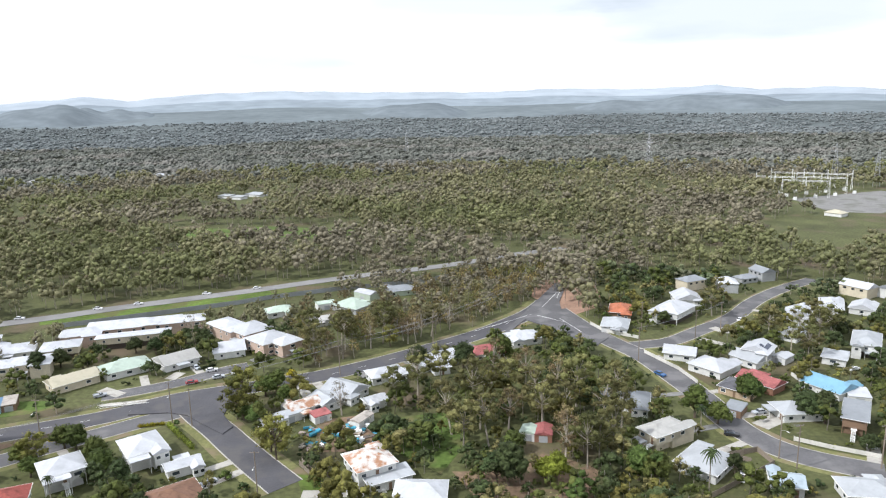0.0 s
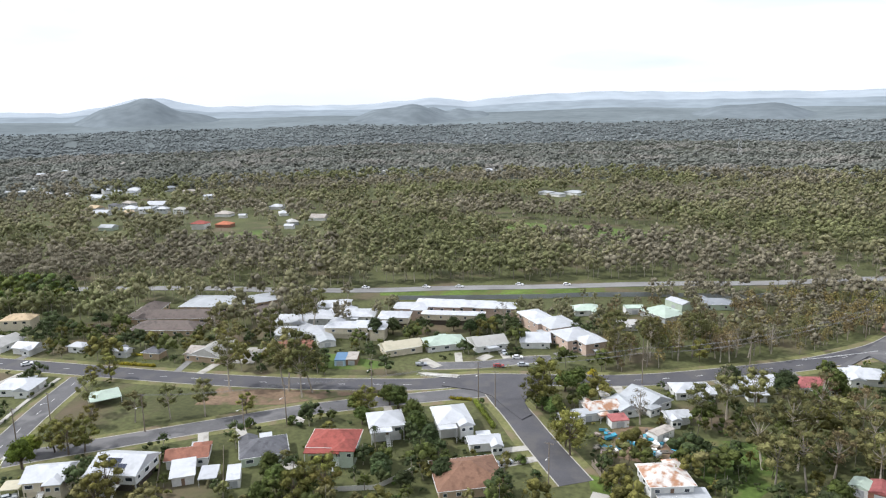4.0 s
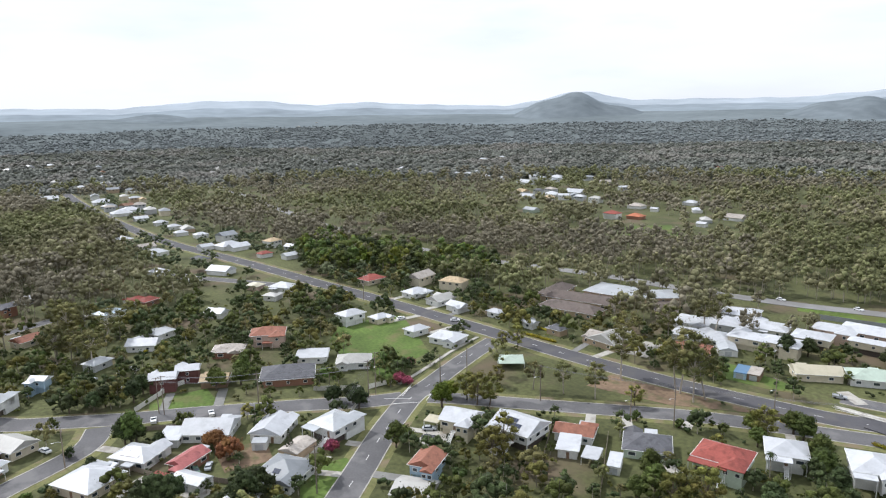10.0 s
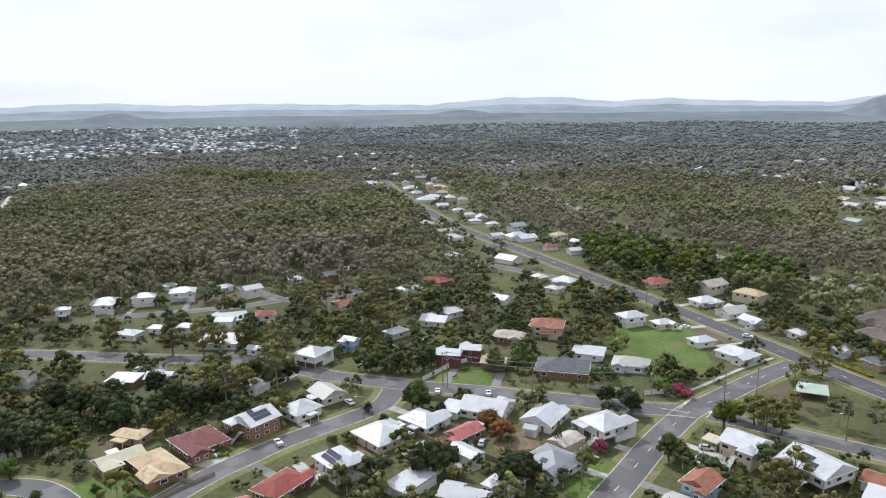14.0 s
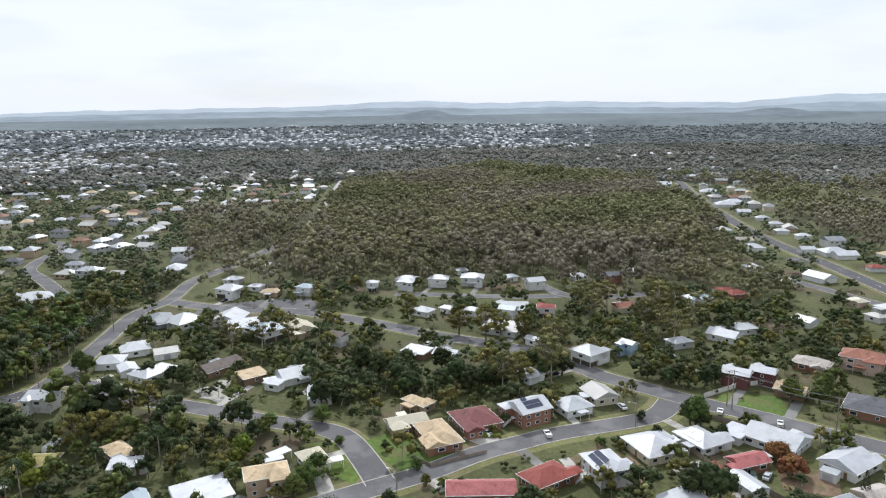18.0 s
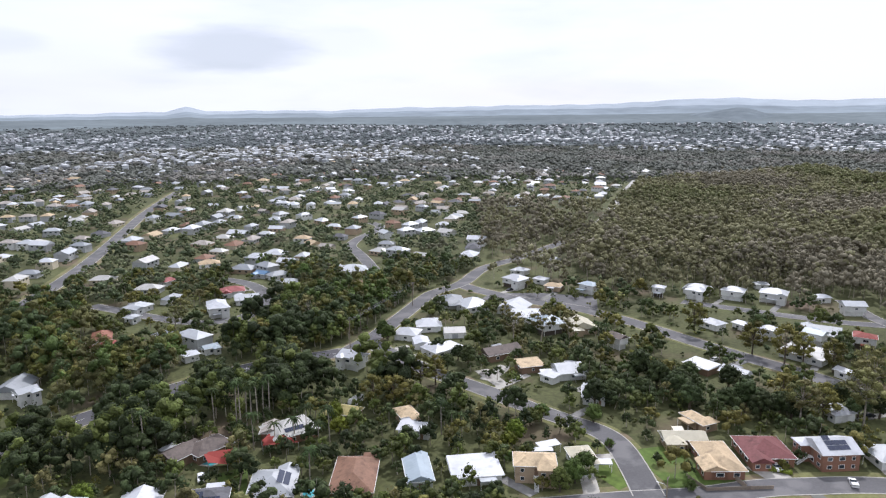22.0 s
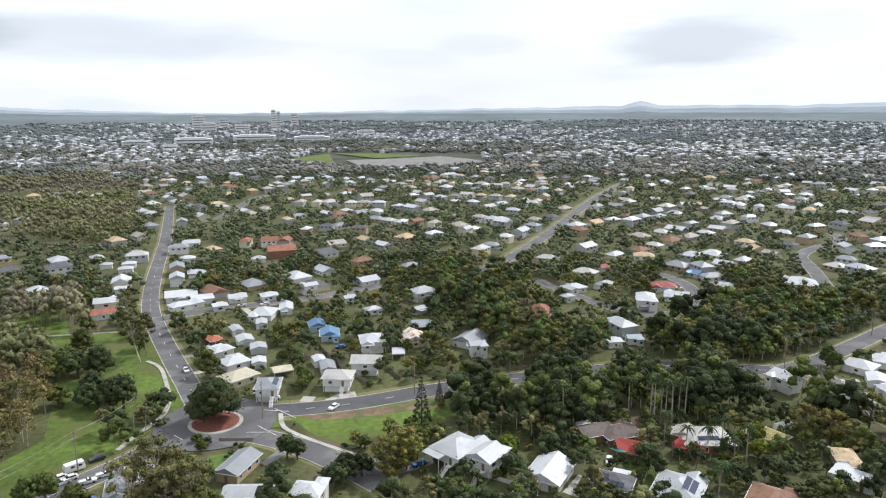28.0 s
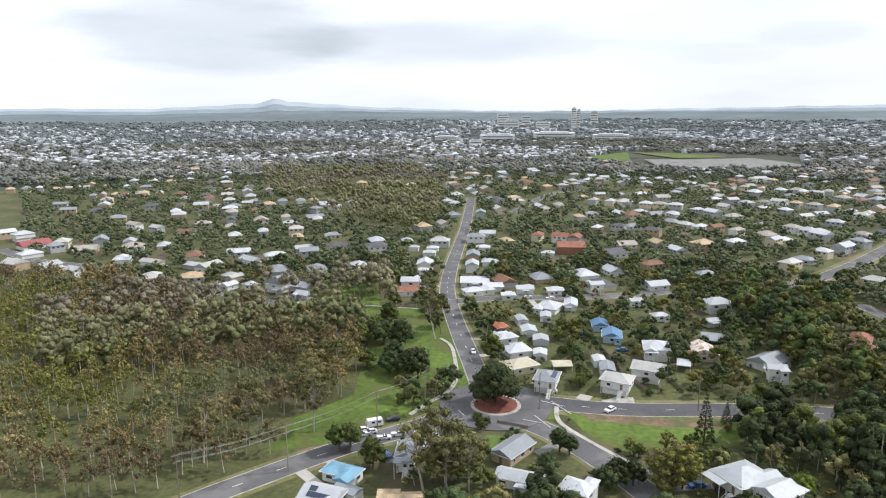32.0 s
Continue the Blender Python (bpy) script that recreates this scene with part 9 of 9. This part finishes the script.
lots = []
for gx in np.arange(-1300, 1300, 24.0):
    for gy in np.arange(-1300, 1300, 22.0):
        x, y = gx * 0.88 - gy * 0.47 + rng.uniform(-3, 3), gx * 0.47 + gy * 0.88 + rng.uniform(-3, 3)
        if int((gy + 1300) // 22) % 3 == 0:
            continue
        r, a = math.hypot(x, y), yaw_of(x, y)
        a = a + 360 if a < -100 else a
        if 375 < r < 1300 and -38 < a < 220 and built_up(x, y):
            lots.append((r, x, y))
lots.sort()
for r, x, y in lots:
    if any(inside(x, y, z) for z in BUSHES) or any(inside(x, y, z) for z in FAR_OPEN) or not free(x, y, 6.0) or rng.random() > (0.72 if r < 620 else 0.52):
        continue
    w = rng.uniform(12, 16.5)
    mass_house(x, y, 28 + 90 * int(rng.integers(2)) + rng.uniform(-5, 5), w, w * rng.uniform(0.62, 0.85), int(rng.choice((1, 1, 2))),
               str(rng.choice(ROOFS["pale"])), str(rng.choice(("hip", "hip", "gable"))))
    take(x, y, w * 0.5)
    CELLS.setdefault((int(x * (1 - 12 / r) // 20), int(y * (1 - 12 / r) // 20)), []).append((x * (1 - 12 / r), y * (1 - 12 / r), 8.0, 1))
for key, quads in mass.items():
    tagged(new("far_houses", pieces_mesh("far_houses", np.array(quads), key if key.startswith("wall_") else "pane" if key == "panes" else "roof_" + key)),
           "many small pale houses of farther streets", "houses", kind="stuff")


def wood(name, spots, per, size, mat, label, trunks=True, crown=0.30, shape=(0.42, 0.95), lobes=6, core=0.85, fine=0, flat=0.75, lump=(0.36, 0.62)):
    """Many trees as one mass of lumpy crowns and leaf sprays, with bare trunks below."""
    spots = np.array(spots)
    n = len(spots)
    h = spots[:, 3]
    wide = h * crown * rng.uniform(0.8, 1.2, n)
    out = np.sqrt((np.arange(lobes) + rng.uniform(0, 1, (n, lobes))) / lobes)
    way = 2.4 * np.arange(lobes) + rng.uniform(0, 6.28, n)[:, None] + rng.uniform(-0.5, 0.5, (n, lobes))
    up = shape[0] + (shape[1] - shape[0]) * (1 - 0.75 * out ** 1.5) * rng.uniform(0.7, 1.0, (n, lobes))
    mid_of = spots[:, None, :3] + np.stack([np.cos(way) * out * wide[:, None] * 0.8, np.sin(way) * out * wide[:, None] * 0.8, up * h[:, None] * 0.94], 2)
    rad = wide[:, None] * rng.uniform(lump[0], lump[1], (n, lobes))
    lumps, faces = cores(rng, mid_of.reshape(-1, 3), rad.ravel() * core, fine, flat)
    idx, pick = np.repeat(np.arange(n), per), rng.integers(lobes, size=n * per)
    leaves = shell(rng, mid_of[idx, pick], rad[idx, pick], size * np.sqrt(h[idx] / 10), flat, core) if per else np.zeros((0, 3, 3))
    tagged(new(name, leaf_mesh(name, lumps, faces, leaves, mat)), label, "woods", kind="stuff")
    if trunks:
        w = 0.16
        base, top = spots[:, :3], spots[:, :3] + np.stack([rng.normal(size=n) * 0.5, rng.normal(size=n) * 0.5, h * 0.8], 1)
        tq = []
        for ang in (0.0, 2.09, 4.19):
            o0 = np.array((math.cos(ang), math.sin(ang), 0)) * w
            o1 = np.array((math.cos(ang + 2.09), math.sin(ang + 2.09), 0)) * w
            tq.append(np.stack([base + o0, base + o1, top + o1 * 0.4, top + o0 * 0.4], 1))
        tagged(new("bare_trunks", pieces_mesh("bare_trunks", np.concatenate(tq), "bark")), "slender pale gum trunks standing in the woods", "woods", kind="stuff")


def spread(zone, gap):
    xs, ys = [p[0] for p in zone], [p[1] for p in zone]
    for gx in np.arange(min(xs), max(xs), gap):
        for gy in np.arange(min(ys), max(ys), gap):
            x, y = gx + rng.uniform(-0.5, 0.5) * gap, gy + rng.uniform(-0.5, 0.5) * gap
            if inside(x, y, zone):
                yield x, y


# garden trees that fill the yards, by the look of their leaf
yards = {"dark": [], "green": [], "olive": [], "gum": []}
for k in range(80000):
    big = k < 45000
    if sum(map(len, yards.values())) >= (2700 if big else 4700):
        continue
    a, r = math.radians(rng.uniform(-36, 216)), math.sqrt(rng.uniform(145 ** 2, 445 ** 2))
    x, y = -r * math.sin(a), r * math.cos(a)
    high = 4.5 + 7.5 * rng.random() ** 1.4 if big else rng.uniform(1.6, 3.4)
    if not built_up(x, y) or any(inside(x, y, z) for z in BUSHES) or any(inside(x, y, z) for z in OPEN) or not free(x, y, high * 0.13 if big else 0.3, big):
        continue
    yards[str(rng.choice(("dark", "dark", "dark", "green", "green", "olive", "gum")))].append((x, y, 0, high))
    take(x, y, high * 0.16 if big else 1.2)
for kind, spots in yards.items():
    wood("garden_trees", [q for q in spots if q[3] > 4], 130, 0.24, "leaf_" + kind, "leafy trees filling the house yards", crown=0.40 if kind != "gum" else 0.33, shape=(0.28, 0.92), lobes=9, core=0.68, flat=0.85, lump=(0.30, 0.58))
    wood("garden_shrubs", [q for q in spots if q[3] <= 4], 34, 0.22, "leaf_" + kind, "low shrubs in the house yards", trunks=False, crown=0.55, shape=(0.20, 0.75), lobes=3)


def patch(x, y):
    """Which look the woods take there: patches of olive, grey and green trees, mixed at their borders."""
    v = math.sin(x / 61 + 1.7 * math.sin(y / 83)) + math.sin(y / 47 + 2.1 * math.cos(x / 97)) + rng.normal() * 0.6
    return 2 if v > 1.1 else 1 if v < -0.5 else 0


# near bushland: single trees where the camera is closest, the rest as one mass
near, tall, gully, shady, lush = [], [], [], [], []
bush_trees = 0
for zone, gap, least, most in ((BUSH_TRIANGLE, 5.2, 5.5, 11), (BUSH_CREEK, 6.6, 9, 17), (PARK_TREES, 6.6, 9, 16)):
    for x, y in spread(zone, gap):
        if not free(x, y, 1.0):
            continue
        if math.hypot(x, y) < 300 and bush_trees < 36 and rng.random() < 0.3:
            tree(x, y, str(rng.choice(("gum_brown", "gum_brown", "gum", "bare", "olive", "gum", "gum_tall"))), rng.uniform(0.7, 1.05))
            bush_trees += 1
        else:
            near.append((x, y, 0, rng.uniform(least, most)))
for x, y in spread(BUSH_WEST, 7.4):
    if free(x, y, 1.0):
        tall.append((x, y, 0, rng.uniform(14, 23)))
for zone, gap, low, high, room, into in ((GULLY, 6.0, 10, 19, True, shady), (HOLLOW, 6.0, 10, 19, True, shady), (THICKET_B, 6.2, 7, 14, True, shady), (NEAR_YARDS, 7.0, 3.5, 9.5, False, shady),
                                        (GULLY_NORTH, 6.0, 10, 19, True, gully), (CREEK_TREES, 6.0, 10, 19, True, gully), (ROADSIDE_WOOD, 6.0, 10, 17, True, lush), (THICKET_A, 6.2, 7, 14, True, gully)):
    for x, y in spread(zone, gap):
        if free(x, y, 0.5, room):
            into.append((x, y, 0, rng.uniform(low, high)))
            take(x, y, 2.0)
for look_of, leaf in enumerate(("wood_bush", "leaf_gum_brown", "leaf_olive")):
    wood("bushland", [q for q in near if patch(q[0] * 2.2, q[1] * 2.2) == look_of], 230, 0.21, leaf, "dry brownish bushland of thin gum trees", core=0.5, crown=0.27, shape=(0.30, 1.0), lobes=11, lump=(0.24, 0.50), flat=1.0, fine=2)
for look_of, leaf in enumerate(("wood_near", "wood_grey", "wood_green")):
    wood("tall_bushland", [q for q in tall if patch(q[0], q[1]) == look_of], 70, 0.34, leaf, "tall olive-brown gum forest behind the houses", shape=(0.46, 1.0), crown=0.27, lobes=6, core=0.66, flat=0.8)
for part_of, leaf in enumerate(("dark", "olive", "green", "gum")):
    wood("gully_trees", gully[part_of::4], 200, 0.25, "leaf_" + leaf, "mixed olive-green trees along the gully", shape=(0.26, 1.0), crown=0.32, lobes=10, core=0.66, flat=0.9)
for part_of, leaf in enumerate(("green", "green", "lime", "dark")):
    wood("roadside_trees", lush[part_of::4], 150, 0.28, "leaf_" + leaf, "lush green trees between the road and the freeway", shape=(0.26, 1.0), crown=0.33, lobes=9, core=0.7, flat=0.9)
for part_of, leaf in enumerate(("dark", "dark", "green")):
    wood("gully_trees", shady[part_of::3], 200, 0.25, "leaf_" + leaf, "dense dark green trees along the gully", shape=(0.26, 1.0), crown=0.34, lobes=10, core=0.7, flat=0.9)

# woods that ring the suburb
mid, leafy, farther, farthest = [], [], [], []
for k in range(40000):
    a = rng.uniform(-40, 222)
    r = 280 * (1100 / 280) ** rng.random() if k % 3 else math.sqrt(rng.uniform(350 ** 2, 1100 ** 2))
    aa = math.radians(a)
    x, y = -r * math.sin(aa), r * math.cos(aa)
    town = built_up(x, y)
    if any(inside(x, y, z) for z in FAR_OPEN) or not free(x, y, 0.5) or any(inside(x, y, z) for z in OPEN):
        continue
    if not town:
        if len(mid) < 11500:
            mid.append((x, y, float(land(np.array(r), np.array(aa))), rng.uniform(6, 11) if r < 390 and -8 < a < 35 else rng.uniform(10, 19)))
            take(x, y, 1.2)
    elif r > 385 and len(leafy) < 6800:
        leafy.append((x, y, float(land(np.array(r), np.array(aa))), rng.uniform(5.5, 11)))
        take(x, y, 1.0)
for look_of, leaf in enumerate(("wood_near", "wood_grey", "wood_green")):
    looks = [q for q in mid if patch(q[0], q[1]) == look_of]
    wood("surrounding_woods", [q for q in looks if math.hypot(q[0], q[1]) < 620], 85, 0.33, leaf, "grey-green gum woodland ringing the suburb", crown=0.29, lobes=6, shape=(0.34, 1.0), core=0.62, flat=0.95)
    wood("surrounding_woods", [q for q in looks if math.hypot(q[0], q[1]) >= 620], 26, 0.52, leaf, "grey-green gum woodland ringing the suburb", crown=0.36, lobes=4, core=0.75, shape=(0.32, 1.0), flat=0.9, fine=2)
wood("street_trees", leafy[0::2], 30, 0.42, "town_leaf", "leafy garden and street trees among distant houses", trunks=False, crown=0.40, shape=(0.25, 0.95), lobes=5, core=0.72)
wood("street_trees", leafy[1::2], 30, 0.42, "town_leaf_dark", "dark garden and street trees among distant houses", trunks=False, crown=0.40, shape=(0.25, 0.95), lobes=5, core=0.72)
town_roofs = []


def settled(x, y):
    """Whether the far town is closely built there, or woods with a few houses."""
    if inside(x, y, TOWN_WOOD):
        return False
    return math.sin(x / 170 + 1.3 * math.sin(y / 260)) + math.sin(y / 120 + 1.1 * math.cos(x / 210)) > -0.25


for k in range(46000):
    a = rng.uniform(-42, 224)
    r = 1020 * (3080 / 1020) ** (rng.random() ** 0.9)
    aa = math.radians(a)
    x, y = -r * math.sin(aa), r * math.cos(aa)
    z = float(land(np.array(r), np.array(aa)))
    if any(inside(x, y, q) for q in FAR_OPEN):
        continue
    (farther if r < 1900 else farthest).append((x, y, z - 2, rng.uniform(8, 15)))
    if built_up(x, y) and r > 1290 and rng.random() < (0.32 if settled(x, y) else 0.05):
        town_roofs.append((x + 6, y, z, rng.uniform(0, math.pi)))
wood("far_woods", farther, 2, 1.5, "wood_mid", "woodland in the distance, greyed by painted haze", trunks=False, crown=0.60, shape=(0.36, 0.80), lobes=4, fine=2, flat=0.65, core=1.0)
wood("farthest_woods", farthest, 0, 2.6, "wood_far", "far woodland below the hills, painted bluish for haze", trunks=False, crown=0.95, shape=(0.36, 0.62), lobes=2, fine=2, flat=0.42, core=1.0)

# roofs and walls of the far town, too many to count
pieces = []
for x, y, z, a in town_roofs:
    c, s = math.cos(a), math.sin(a)
    w, d = rng.uniform(4.6, 7.5), rng.uniform(3.6, 5)
    z += rng.uniform(2, 5)
    e = [(x + c * px * w - s * py * d, y + s * px * w + c * py * d) for px, py in ((-1, -1), (1, -1), (1, 1), (-1, 1))]
    r0, r1 = (x - c * w * 0.4, y - s * w * 0.4, z + 5.6), (x + c * w * 0.4, y + s * w * 0.4, z + 5.6)
    top = [(*p, z + 3.8) for p in e]
    low = [(*p, z - 8) for p in e]
    pieces += [[top[0], top[1], r1, r0], [top[2], top[3], r0, r1], [top[1], top[2], r1, r1], [top[3], top[0], r0, r0]]
    pieces += [[low[i], low[(i + 1) % 4], top[(i + 1) % 4], top[i]] for i in range(4)]
tagged(new("far_town", pieces_mesh("far_town", np.array(pieces), "far_roof")), "many pale roofed houses of the distant town", "houses", kind="stuff")
